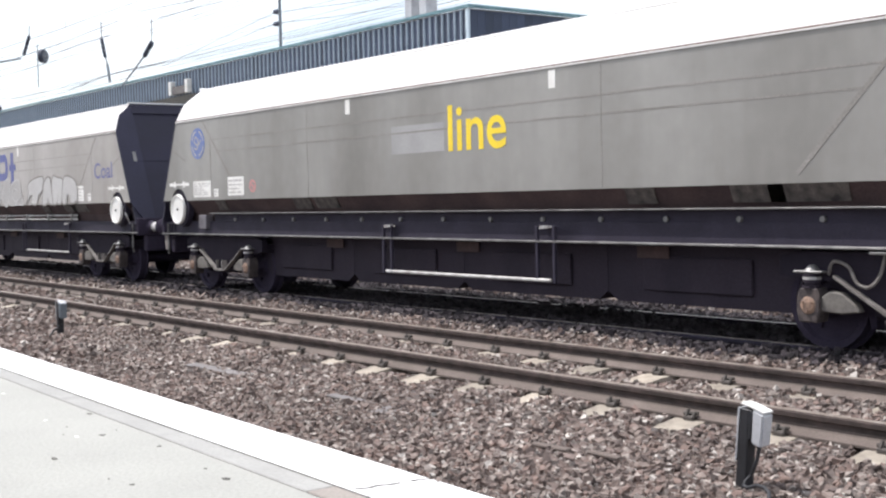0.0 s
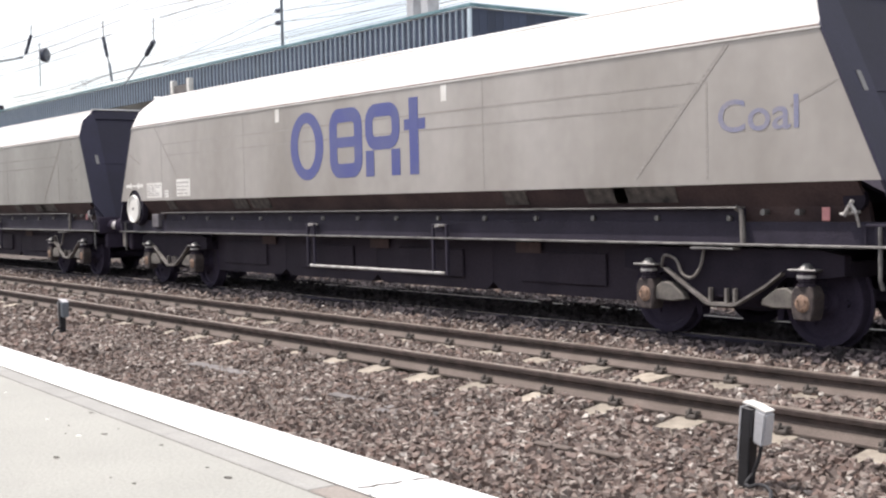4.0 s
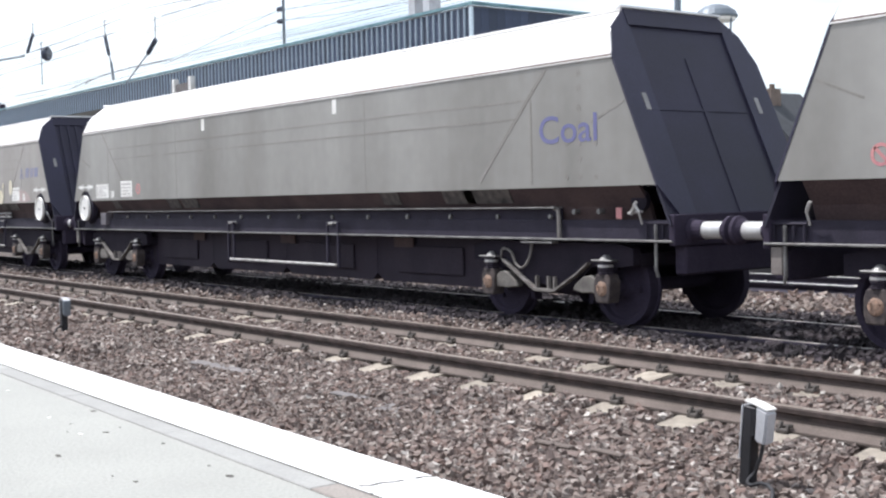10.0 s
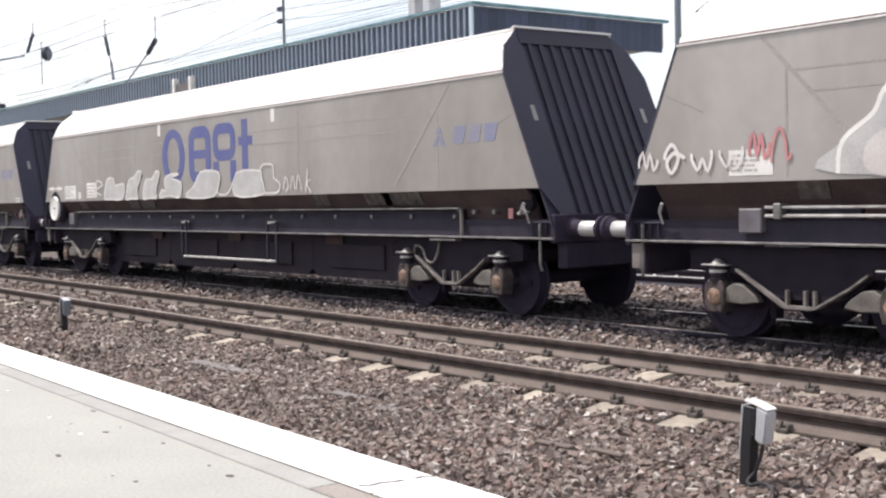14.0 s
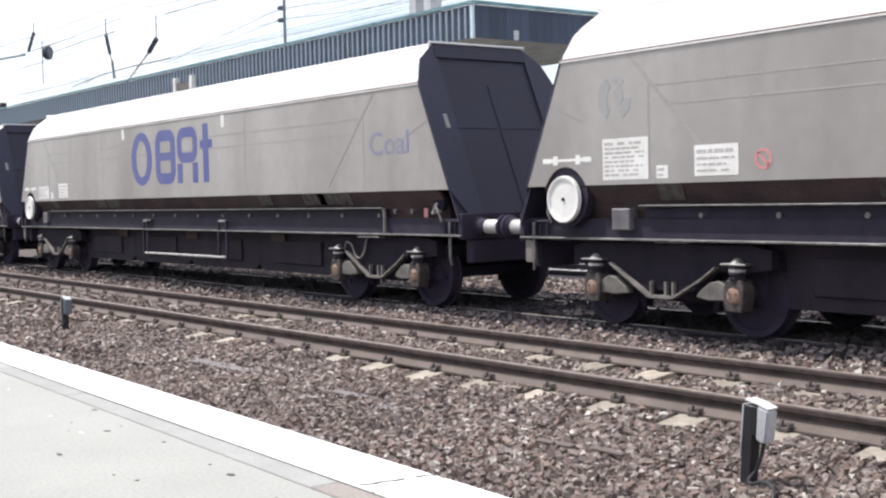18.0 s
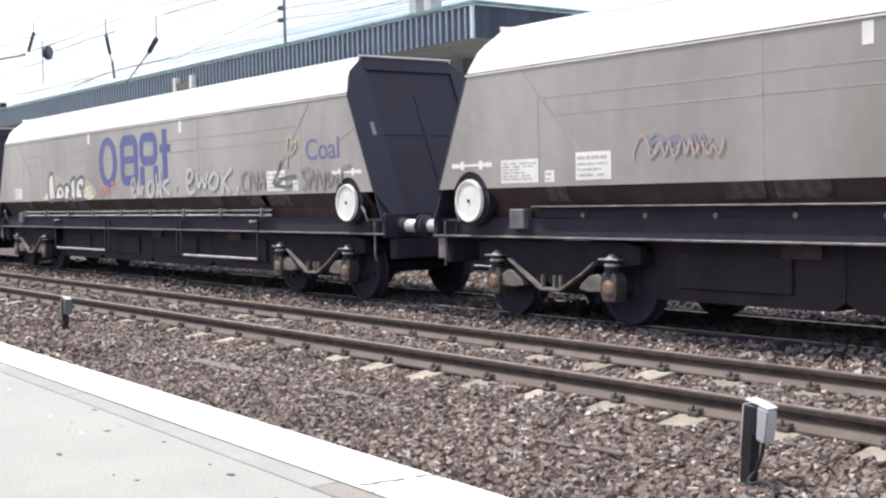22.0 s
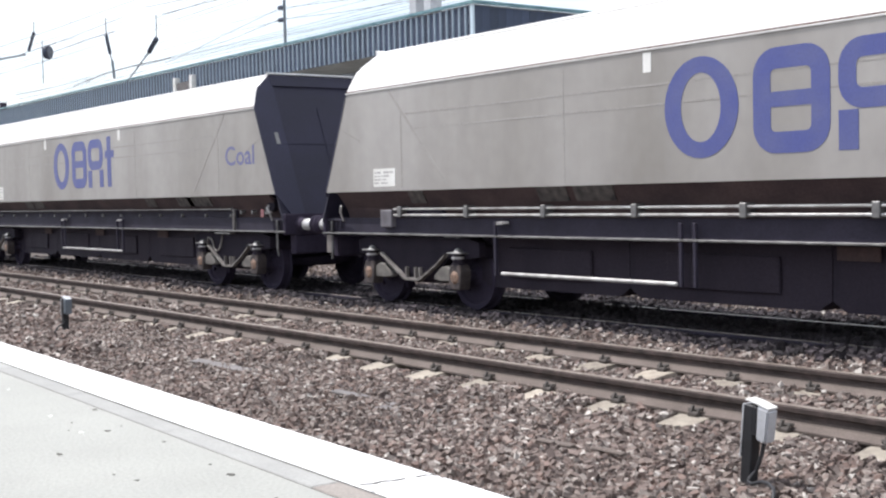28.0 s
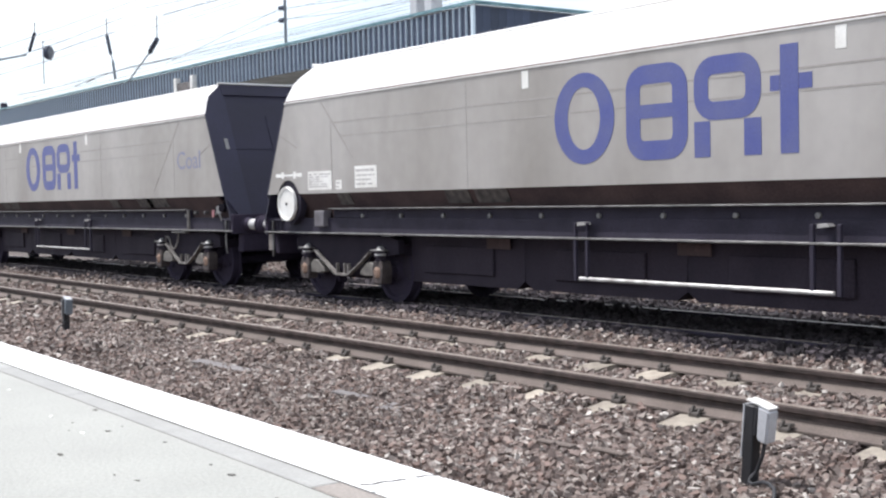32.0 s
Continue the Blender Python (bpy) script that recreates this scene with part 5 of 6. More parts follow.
def maker_disc(wagon, mat):
    """A round emblem at the wagon's end: a disc with a pale ring and a loose curl."""
    c = -6.6
    flat("emblem", [blob(c, 2.47, 0.26, 0.26, 28)], mat, wagon, "round blue emblem")
    curl = stroke(bent([(c - 0.12, 2.40), (c - 0.02, 2.38), (c + 0.03, 2.50), (c - 0.06, 2.58), (c - 0.11, 2.50), (c + 0.02, 2.44), (c + 0.12, 2.52)]), 0.03)
    for a in range(4):
        flat("emblem_arc", ring(c, 2.47, 0.22, 0.22, 0.026, 0.026, 6, a * 1.571 + 0.2, a * 1.571 + 1.3), M_SIDE, wagon, "", FACE - 0.003)
    flat("emblem_curl", curl, M_SIDE, wagon, "", FACE - 0.003, 0.002, 0.00004)


def worn_disc(wagon):
    """What is left of an emblem that has worn away."""
    c = -6.62
    flat("worn_emblem", ring(c, 2.42, 0.24, 0.24, 0.13, 0.11, 10, 2.0, 4.2) + ring(c, 2.42, 0.22, 0.22, 0.07, 0.07, 5, 0.9, 1.7) + ring(c, 2.42, 0.24, 0.24, 0.10, 0.10, 5, 5.2, 6.2), M_GHOST, wagon, "worn grey remains of a round emblem", FACE + 0.0008)
    flat("worn_emblem", [blob(c + 0.06, 2.44, 0.07, 0.10, 10, 0.15, random.Random(4))], M_GHOST, wagon, "", FACE + 0.0008)


def data_panel(wagon, x0, x1, z0, z1, rows=4):
    """A white plate with lines of print too small to read."""
    pl = flat("data_panel", [rect(x0, x1, z0, z1)], M_WHITE, wagon, "white data panel with faint print")
    rng = random.Random(int(100 * (x0 + 9)) + rows)
    bars, pad = [], 0.03 if x1 - x0 > 0.3 else 0.015
    step = (z1 - z0 - 2 * pad) / rows
    for i in range(rows):
        z, x, end = z1 - pad - step * (i + 0.8), x0 + pad, x1 - pad if i == 0 else x0 + (x1 - x0) * rng.uniform(0.45, 0.95)
        while x < end - 0.02:
            n = min(rng.uniform(0.04, 0.13), end - x)
            bars.append(rect(x, x + n, z, z + min(0.034 if i == 0 else 0.02, step * 0.6)))
            x += n + rng.choice((0.018, 0.018, 0.06))
    flat("print", bars, M_PRINT, pl, "", FACE - 0.002, 0.002)


def draw_key(wagon, x):
    z = 1.80
    flat("draw_symbol", [rect(x - 0.14, x + 0.14, z - 0.014, z + 0.014), rect(x - 0.25, x - 0.21, z - 0.02, z + 0.02), rect(x + 0.21, x + 0.25, z - 0.02, z + 0.02), rect(x - 0.21, x - 0.14, z - 0.05, z + 0.05), rect(x + 0.14, x + 0.21, z - 0.05, z + 0.05), rect(x - 0.38, x - 0.25, z - 0.028, z + 0.028), rect(x + 0.25, x + 0.38, z - 0.028, z + 0.028)], M_WHITE, wagon, "white stencilled key symbol")


def common_marks(wagon, kind, tall=False, disc=False, along=0.28, tabs=()):
    s = -1 if kind == "A" else 1
    draw_key(wagon, s * 7.35)
    if kind == "A":
        data_panel(wagon, -6.80, -6.16, 1.57, 2.0 if tall else 1.84, 8 if tall else 6)
        data_panel(wagon, -6.05, -5.90, 1.57, 1.70, 2)
        data_panel(wagon, -5.56, -5.03, 1.58, 1.88, 4)
    else:
        data_panel(wagon, 4.85 + along, 5.40 + along, 1.57, 1.88, 4)
        data_panel(wagon, 5.62 + along, 5.78 + along, 1.57, 1.72, 2)
        data_panel(wagon, -6.8, -6.3, 1.58, 1.82, 4)
    if disc:
        c = -4.75 if kind == "A" else -6.95
        flat("warning_disc", ring(c, 1.72, 0.1, 0.1, 0.03, 0.03, 16) + stroke([(c - 0.06, 1.78), (c + 0.06, 1.66)], 0.03), M_PINK, wagon, "small red warning ring")
    for x in tabs or ((-2.02, 2.06) if kind == "A" else (-1.65, 1.8)):
        flat("white_tab", [rect(x - 0.055, x + 0.055, 2.64, 2.84)], M_WHITE, wagon, "white rectangular tab")


WAGONS = {}
MASTERS = {}
KINDS = {-1: "A", 0: "B", 1: "A", 2: "A", 3: "B", 4: "A", 5: "B", 6: "A", 7: "A", 8: "A", 9: "A", 10: "B", 11: "B", 12: "B", 13: "A", 14: "A", 15: "A"}
for k, kind in KINDS.items():
    key = (kind, k in (5, 6, 7))
    if key not in MASTERS:
        MASTERS[key] = make_wagon(*key)
        MASTERS[key].name = "hopper_wagon"
        WAGONS[k] = MASTERS[key]
    else:
        WAGONS[k] = copy_thing(MASTERS[key], pose(0, 0, 0))


def sprayed_letter(w, pts, i):
    """One pale swelling letter with a thin outline and a darker slot."""
    loop = smooth_loop(pts)
    flat("spray_fill", [loop], M_CHROME, w, "", FACE - 0.0062 - 0.0008 * (i % 2), 0.0006)
    flat("spray_outline", stroke(loop + loop[:1], 0.02), M_SILVER, w, "", FACE - 0.0066 - 0.0008 * (i % 2), 0.0004)
    cx, cz = sum(p[0] for p in pts) / len(pts), sum(p[1] for p in pts) / len(pts)
    flat("spray_counter", [[(cx - 0.05, cz - 0.22), (cx + 0.06, cz - 0.2), (cx + 0.02, cz + 0.1), (cx - 0.06, cz + 0.06)]], M_SILVER, w, "", FACE - 0.0070 - 0.0008 * (i % 2), 0.0004)


def sprayed(w, i, pts, fill, edge, wd, label="", inner=None):
    """One sprayed letter-like shape: a fill with an outline, and a thinner line inside it where given."""
    loop, y = smooth_loop(pts, 3), FACE - 0.0060 - 0.0009 * (i % 4)
    flat("spray_fill", [loop], fill, w, label, y, 0.0005)
    flat("spray_outline", stroke(loop + loop[:1], wd), edge, w, "", y - 0.0004, 0.0004)
    if inner:
        cx, cz = sum(p[0] for p in pts) / len(pts), sum(p[1] for p in pts) / len(pts)
        small = [(cx + (x - cx) * 0.86, cz + (z - cz) * 0.86) for x, z in loop]
        flat("spray_line", stroke(small + small[:1], wd * 0.6), inner, w, "", y - 0.0006, 0.0004)


def sprayed_line(w, pts, mat, wd, label=""):
    """One free stroke of a spray can."""
    flat("scrawl", stroke(bent(pts), wd), mat, w, label, FACE - 0.0102, 0.0005, 0.00004)


def scrawl(w, x0, x1, z0, z1, n, mat, seed, wd, label):
    """A loose sprayed scribble of looping strokes."""
    rng = random.Random(seed)
    step, h = (x1 - x0) / n, z1 - z0
    quads = []
    for i in range(n):
        a, wd_, low = x0 + step * i, step * rng.uniform(0.7, 1.05), z0 + rng.uniform(0, 0.15) * h
        g = h * rng.uniform(0.75, 1.0)
        glyph = rng.choice((((0, 0.3), (0.2, 0.9), (0.4, 0.25), (0.6, 0.85), (0.8, 0.2), (1, 0.6)),
                            ((0, 0.5), (0.35, 1), (0.7, 0.55), (0.35, 0.05), (0.1, 0.4), (0.5, 0.7), (1, 0.5)),
                            ((0, 0.05), (0.2, 0.8), (0.5, 1), (0.75, 0.6), (0.85, 0.1), (1, 0.3)),
                            ((0, 0.8), (0.3, 0.15), (0.55, 0.6), (0.8, 0.1), (1, 0.9))))
        pts = smooth_loop([(a + u * wd_, low + v * g) for u, v in glyph], 3)[:3 * (len(glyph) - 1) + 1]
        quads += stroke(pts, wd * rng.uniform(0.8, 1.2))
    flat("scrawl", quads, mat, w, label, FACE - 0.006, 0.001, 0.0001)


def spray_blobs(w, rows, mat):
    """Round sprayed blobs with runs below them."""
    for i, (x, z, rx, rz) in enumerate(rows):
        flat("spray_blob", [blob(x, z, rx, rz, 16, 0.03)] + ([rect(x - 0.022, x + 0.022, max(1.56, z - rz - 0.2), z - rz * 0.98)] if i % 2 else []), mat, w, "sprayed cream blob", FACE - 0.0098 - 0.0006 * (i % 4), 0.0005)


for k, w in WAGONS.items():
    dark = k in (-1, 2, 3, 4)
    for ob in w.children:
        if ob.name.startswith("side_sheet"):
            ob.material_slots[0].link = "OBJECT"
            ob.material_slots[0].material = M_SIDE_DARK if dark else M_SIDE
        if ob.name.startswith("weld_seam"):
            ob.material_slots[0].link = "OBJECT"
            ob.material_slots[0].material = M_SEAM if dark else M_SEAM_PALE
TABS = {0: (-1.85, 1.75), 3: (-2.15, 1.97), 5: (-2.28, 2.07), 7: (-2.22, 2.14), 10: (-2.12, 2.12), 12: (-1.87, 1.78)}
LINE_X = {-1: 0.2, 2: -0.08, 3: -0.1}
for k, w in WAGONS.items():
    common_marks(w, KINDS[k], k == 7, disc=k in (-1, 2, 3, 4, 7), along={5: 0.6}.get(k, 0.28), tabs=TABS.get(k, ()))
    name = "dusty grey bogie coal hopper wagon"
    if k in LINE_X:
        lettering("line", LINE_X[k], 2.04, 1.08, 0.55, M_YELLOW, w, "yellow painted word")
        flat("ghost_patch", [rect(LINE_X[k] - 1.2, LINE_X[k] - 0.08, 2.04, 2.40)], M_GHOST, w, "faded overpainted patch", FACE + 0.002)
        tagged(w, name + " with a yellow word")
        if k != 3:
            maker_disc(w, M_DISC)
    elif k != 4:
        operator_mark(w, None, {7: -0.05, 10: 0.09, 11: -0.06, 13: 0.17, 14: 0.15, 0: -0.06, 6: -0.22, 5: -0.05}.get(k, 0.05))
        tagged(w, name + " with a large blue mark")
    if k in (0, 1, 4, 8, 9, 10, 11, 12, 13, 14, 15):
        lettering("Coal", 6.42 if k in (13, 14) else 6.29, 2.01, 0.96 if k in (13, 14) else 0.9, 0.30, M_COALBLUE if k in (0, 4, 9, 10, 11, 13, 14) else M_PALEBLUE, w, "blue painted word")
    if k in (5, 6, 7):
        owner_mark(w)
worn_disc(WAGONS[7])
for k in (2, 3, 4):
    marks = [blob(6.92, z, 0.035, 0.04, 8, 0.2) for z in (2.74, 2.58, 2.37, 2.19, 2.0, 1.82, 1.63)] + [blob(x, z, 0.03, 0.03, 8, 0.2) for x, z in ((6.72, 2.0), (7.16, 1.98), (6.72, 1.63), (7.16, 1.62))]
    for p in marks:
        flat("rivet_stain", [p], M_SEAM, WAGONS[k], "dark stain round a rivet", FACE + 0.0012, 0.0022)
flat("hazard_label", [rect(7.45, 7.72, 1.545, 1.635)], M_WHITE, WAGONS[7], "small white label")
flat("hazard_mark", [rect(7.48, 7.55, 1.56, 1.60), rect(7.56, 7.61, 1.585, 1.62), rect(7.62, 7.69, 1.56, 1.60)], M_DARKSPRAY, WAGONS[7], "", FACE - 0.002, 0.002)
w = WAGONS[0]
tagged(w, "grey coal hopper wagon sprayed with pink and silver graffiti")
sprayed(w, 0, [(-5.37, 1.54), (-5.31, 1.98), (-5.17, 2.31), (-4.71, 2.32), (-4.61, 1.57), (-4.89, 1.58), (-4.95, 1.81), (-5.1, 1.78), (-5.11, 1.56)], M_SALMON, M_SEAM, 0.022, "salmon pink block graffiti")
sprayed(w, 1, [(-4.64, 1.57), (-4.68, 2.28), (-4.46, 2.29), (-4.43, 1.8), (-4.32, 1.8), (-4.27, 2.2), (-4.05, 2.27), (-4.06, 1.54)], M_SALMON, M_SEAM, 0.022, "salmon pink block graffiti")
sprayed(w, 2, [(-4.23, 1.55), (-3.97, 1.99), (-4.19, 2.13), (-4.02, 2.33), (-3.63, 2.28), (-3.8, 2.05), (-3.66, 1.78), (-3.86, 1.54)], M_SALMON, M_SEAM, 0.022, "salmon pink block graffiti")
sprayed(w, 3, [(-3.7, 1.54), (-3.54, 2), (-3.83, 2.08), (-3.75, 2.32), (-3.18, 2.33), (-3.2, 2.09), (-3.36, 2.03), (-3.39, 1.54)], M_SALMON, M_SEAM, 0.022, "salmon pink block graffiti")
sprayed(w, 0, [(-2.78, 1.54), (-2.44, 2.01), (-2.14, 2.03), (-2.22, 1.88), (-2.03, 1.88), (-2.16, 1.54)], M_THIN, M_SILVER, 0.03, "thin silver outlined graffiti")
sprayed(w, 1, [(-1.88, 1.54), (-1.74, 1.88), (-1.97, 1.9), (-1.91, 2.03), (-1.04, 2), (-1.11, 1.85), (-1.33, 1.84), (-1.43, 1.54)], M_THIN, M_SILVER, 0.03, "thin silver outlined graffiti")
sprayed(w, 2, [(-1.04, 1.54), (-0.91, 1.79), (-1, 1.94), (-0.72, 1.97), (-0.67, 2.1), (0.02, 2.1), (-0.08, 1.96), (-0.39, 1.94), (-0.16, 1.78), (-0.27, 1.54)], M_THIN, M_SILVER, 0.03, "thin silver outlined graffiti")
sprayed(w, 3, [(0.03, 1.54), (0.11, 1.79), (-0.06, 1.93), (0.08, 2.09), (0.52, 2.08), (0.63, 1.77), (0.77, 2.08), (1.15, 2.11), (0.96, 1.54), (0.71, 1.54), (0.5, 1.72), (0.36, 1.54)], M_THIN, M_SILVER, 0.03, "thin silver outlined graffiti")
sprayed(w, 4, [(1.08, 1.54), (1.05, 1.79), (1.29, 2.03), (1.68, 2.11), (1.86, 1.98), (1.93, 1.73), (2.07, 1.54), (1.66, 1.54)], M_THIN, M_SILVER, 0.03, "thin silver outlined graffiti")
sprayed_line(w, [(1.67, 1.84), (1.45, 1.91), (1.29, 1.78), (1.44, 1.62), (1.74, 1.64), (1.89, 1.75)], M_SILVER, 0.03)
sprayed(w, 0, [(2.24, 1.54), (2.39, 1.79), (2.36, 1.96), (2.67, 2.08), (3.31, 2.14), (3.36, 1.98), (3.24, 1.8), (3.05, 1.76), (2.92, 1.54), (2.59, 1.55), (2.69, 1.72), (2.46, 1.74)], M_DULLSILVER, M_SEAM, 0.035, "silver swelling graffiti with dark edges", M_SILVER)
sprayed(w, 1, [(3.3, 1.54), (3.38, 1.93), (3.49, 2.06), (3.73, 2.12), (3.84, 2), (3.87, 1.78), (3.98, 1.54), (3.72, 1.54), (3.63, 1.69), (3.57, 1.54)], M_DULLSILVER, M_SEAM, 0.035, "silver swelling graffiti with dark edges", M_SILVER)
sprayed(w, 2, [(3.95, 1.54), (3.9, 1.95), (4.02, 2.14), (4.26, 2.09), (4.53, 2.06), (4.55, 1.92), (4.44, 1.55), (4.23, 1.54), (4.26, 1.76), (4.17, 1.55)], M_DULLSILVER, M_SEAM, 0.035, "silver swelling graffiti with dark edges", M_SILVER)
sprayed(w, 3, [(4.49, 1.55), (4.55, 1.96), (4.71, 2.11), (5.06, 2.07), (5.29, 1.96), (5.37, 1.78), (5.34, 1.6), (5.17, 1.54), (5, 1.54), (4.93, 1.7), (4.78, 1.72), (4.7, 1.54)], M_DULLSILVER, M_SEAM, 0.035, "silver swelling graffiti with dark edges", M_SILVER)
w = WAGONS[5]
before = set(w.children)
tagged(w, "grey coal hopper wagon covered in white, pink and cream graffiti")
scrawl(w, -6.5, -6.0, 1.62, 2.0, 2, M_PINK, 34, 0.03, "thin red scrawl")
scrawl(w, -7.9, -6.5, 1.60, 1.92, 4, M_PALE, 31, 0.035, "thin white scrawl")
flat("spray_fill", [smooth_loop([(-5.55, 1.57), (-5.5, 1.85), (-5.2, 2.07), (-5.1, 2.25), (-4.89, 2.41), (-4.59, 2.38), (-4.45, 2.25), (-4.4, 2.11), (-4.26, 2.18), (-3.94, 2.17), (-3.68, 2.26), (-3.39, 2.32), (-3.07, 2.35), (-2.9, 2.47), (-2.45, 2.3), (-2.12, 2.15), (-2.15, 1.57)])], M_SILVER, w, "white bubble graffiti", FACE - 0.0045, 0.001)
flat("spray_outline", stroke(bent([(-5.55, 1.57), (-5.5, 1.85), (-5.2, 2.07), (-5.1, 2.25), (-4.89, 2.41), (-4.59, 2.38), (-4.45, 2.25), (-4.4, 2.11), (-4.26, 2.18), (-3.94, 2.17), (-3.68, 2.26), (-3.39, 2.32), (-3.07, 2.35), (-2.9, 2.47), (-2.45, 2.3), (-2.12, 2.15), (-2.15, 1.57)]), 0.045), M_WHITE, w, "white sprayed outline", FACE - 0.0056, 0.0006)
sprayed_letter(w, [(-5.24, 1.57), (-5.26, 1.84), (-4.92, 1.98), (-4.65, 1.83), (-4.61, 1.57)], 0)
sprayed_letter(w, [(-4.94, 2.13), (-4.84, 2.29), (-4.59, 2.26), (-4.5, 1.99), (-4.75, 1.99)], 1)
sprayed_letter(w, [(-4.2, 1.57), (-4.25, 2.05), (-3.99, 2.13), (-3.82, 1.85), (-3.73, 1.57)], 2)
sprayed_letter(w, [(-3.64, 1.57), (-3.75, 2.09), (-3.47, 2.27), (-3.27, 2.06), (-3.19, 1.57)], 3)
sprayed_letter(w, [(-3.13, 1.57), (-3.15, 2.22), (-2.84, 2.28), (-2.54, 2.16), (-2.58, 1.6)], 4)
sprayed_letter(w, [(-2.75, 1.6), (-2.8, 2.2), (-2.5, 2.28), (-2.25, 2.1), (-2.28, 1.6)], 5)
flat("spray_cloud", [smooth_loop([(-0.07, 1.57), (0.11, 1.94), (0.35, 2.15), (0.69, 2.21), (1.17, 2.19), (1.62, 2.23), (2.21, 2.19), (2.8, 2.16), (3.17, 2.18), (3.57, 2.09), (3.91, 1.99), (4.35, 1.99), (4.43, 1.87), (4.38, 1.74), (4.53, 1.64), (4.42, 1.57), (3.77, 1.57), (2.39, 1.57)])], M_ROSE, w, "pink sprayed cloud", FACE - 0.0045, 0.002)
flat("spray_edge", stroke(bent([(0.11, 1.94), (0.35, 2.15), (0.69, 2.21), (1.17, 2.19), (1.62, 2.23), (2.21, 2.19), (2.8, 2.16), (3.17, 2.18), (3.57, 2.09), (3.91, 1.99), (4.35, 1.99)]), 0.06, 0.5), M_PINK, w, "", FACE - 0.0052, 0.0006, 0.00003)
flat("spray_stroke", stroke(bent([(0.69, 2.03), (0.51, 1.57)]), 0.204, 0.4), M_DARKSPRAY, w, "black sprayed stroke", FACE - 0.0057, 0.0005, 0.00012)
flat("spray_stroke", stroke(bent([(0.96, 2.05), (0.89, 1.79), (1.09, 1.66)]), 0.281, 0.4), M_DARKSPRAY, w, "black sprayed stroke", FACE - 0.0058, 0.0005, 0.00012)
flat("spray_stroke", stroke(bent([(1.51, 2.07), (1.42, 1.85), (1.24, 1.63)]), 0.191, 0.4), M_DARKSPRAY, w, "black sprayed stroke", FACE - 0.0059, 0.0005, 0.00012)
flat("spray_stroke", stroke(bent([(2.02, 2.08), (1.88, 1.8)]), 0.191, 0.4), M_DARKSPRAY, w, "black sprayed stroke", FACE - 0.0060, 0.0005, 0.00012)
flat("spray_stroke", stroke(bent([(2.2, 2.1), (2.45, 1.88), (2.37, 1.57)]), 0.319, 0.4), M_DARKSPRAY, w, "black sprayed stroke", FACE - 0.0061, 0.0005, 0.00012)
flat("spray_stroke", stroke(bent([(2.85, 2.08), (2.67, 1.84)]), 0.234, 0.4), M_DARKSPRAY, w, "black sprayed stroke", FACE - 0.0062, 0.0005, 0.00012)
flat("spray_stroke", stroke(bent([(3.05, 1.95), (3.14, 1.75), (3.25, 1.58)]), 0.34, 0.4), M_DARKSPRAY, w, "black sprayed stroke", FACE - 0.0063, 0.0005, 0.00012)
flat("spray_stroke", stroke(bent([(3.5, 2), (3.69, 1.76), (3.82, 1.65)]), 0.319, 0.4), M_DARKSPRAY, w, "black sprayed stroke", FACE - 0.0064, 0.0005, 0.00012)
flat("spray_stroke", stroke(bent([(3.56, 1.6), (3.86, 1.59), (4.12, 1.57)]), 0.136, 0.4), M_DARKSPRAY, w, "black sprayed stroke", FACE - 0.0065, 0.0005, 0.00012)
flat("spray_stroke", stroke(bent([(4.05, 1.86), (4.33, 1.91)]), 0.153, 0.4), M_DARKSPRAY, w, "black sprayed stroke", FACE - 0.0056, 0.0005, 0.00012)
flat("spray_stroke", stroke(bent([(4.3, 1.6), (4.53, 1.63)]), 0.119, 0.4), M_DARKSPRAY, w, "black sprayed stroke", FACE - 0.0057, 0.0005, 0.00012)
flat("spray_drip", stroke(bent([(4.03, 1.78), (4.3, 1.77), (4.42, 1.89), (4.27, 1.96), (3.91, 1.98)]), 0.075, 0.4), M_PINK, w, "", FACE - 0.0078, 0.0005, 0.00012)
flat("spray_drip", stroke(bent([(4.14, 1.68), (4.42, 1.69), (4.34, 1.57)]), 0.075, 0.4), M_PINK, w, "", FACE - 0.0079, 0.0005, 0.00012)
flat("spray_drip", stroke(bent([(2.79, 1.83), (2.84, 1.66), (2.64, 1.6)]), 0.068, 0.4), M_PINK, w, "", FACE - 0.0080, 0.0005, 0.00012)
flat("spray_drip", stroke(bent([(3.06, 2.06), (3.1, 1.75)]), 0.06, 0.4), M_PINK, w, "", FACE - 0.0081, 0.0005, 0.00012)
flat("spray_drip", stroke(bent([(3.35, 2.01), (3.32, 1.81)]), 0.048, 0.4), M_PINK, w, "", FACE - 0.0082, 0.0005, 0.00012)
flat("spray_highlight", stroke(bent([(0.77, 1.95), (0.64, 1.62), (0.94, 1.57), (1.13, 1.79), (1.18, 2.07)]), 0.071, 0.4), M_PALE, w, "white sprayed highlight", FACE - 0.0093, 0.0005, 0.00012)
flat("spray_highlight", stroke(bent([(1.59, 2.05), (1.47, 1.85), (1.34, 1.66)]), 0.093, 0.4), M_PALE, w, "white sprayed highlight", FACE - 0.0094, 0.0005, 0.00012)
flat("spray_highlight", stroke(bent([(2.2, 2.1), (2.48, 2.05), (2.61, 1.81), (2.45, 1.78), (2.33, 1.92)]), 0.076, 0.4), M_PALE, w, "white sprayed highlight", FACE - 0.0095, 0.0005, 0.00012)
flat("spray_highlight", stroke(bent([(2.6, 1.7), (2.89, 1.78), (3.06, 1.66), (3.09, 1.57)]), 0.076, 0.4), M_PALE, w, "white sprayed highlight", FACE - 0.0086, 0.0005, 0.00012)
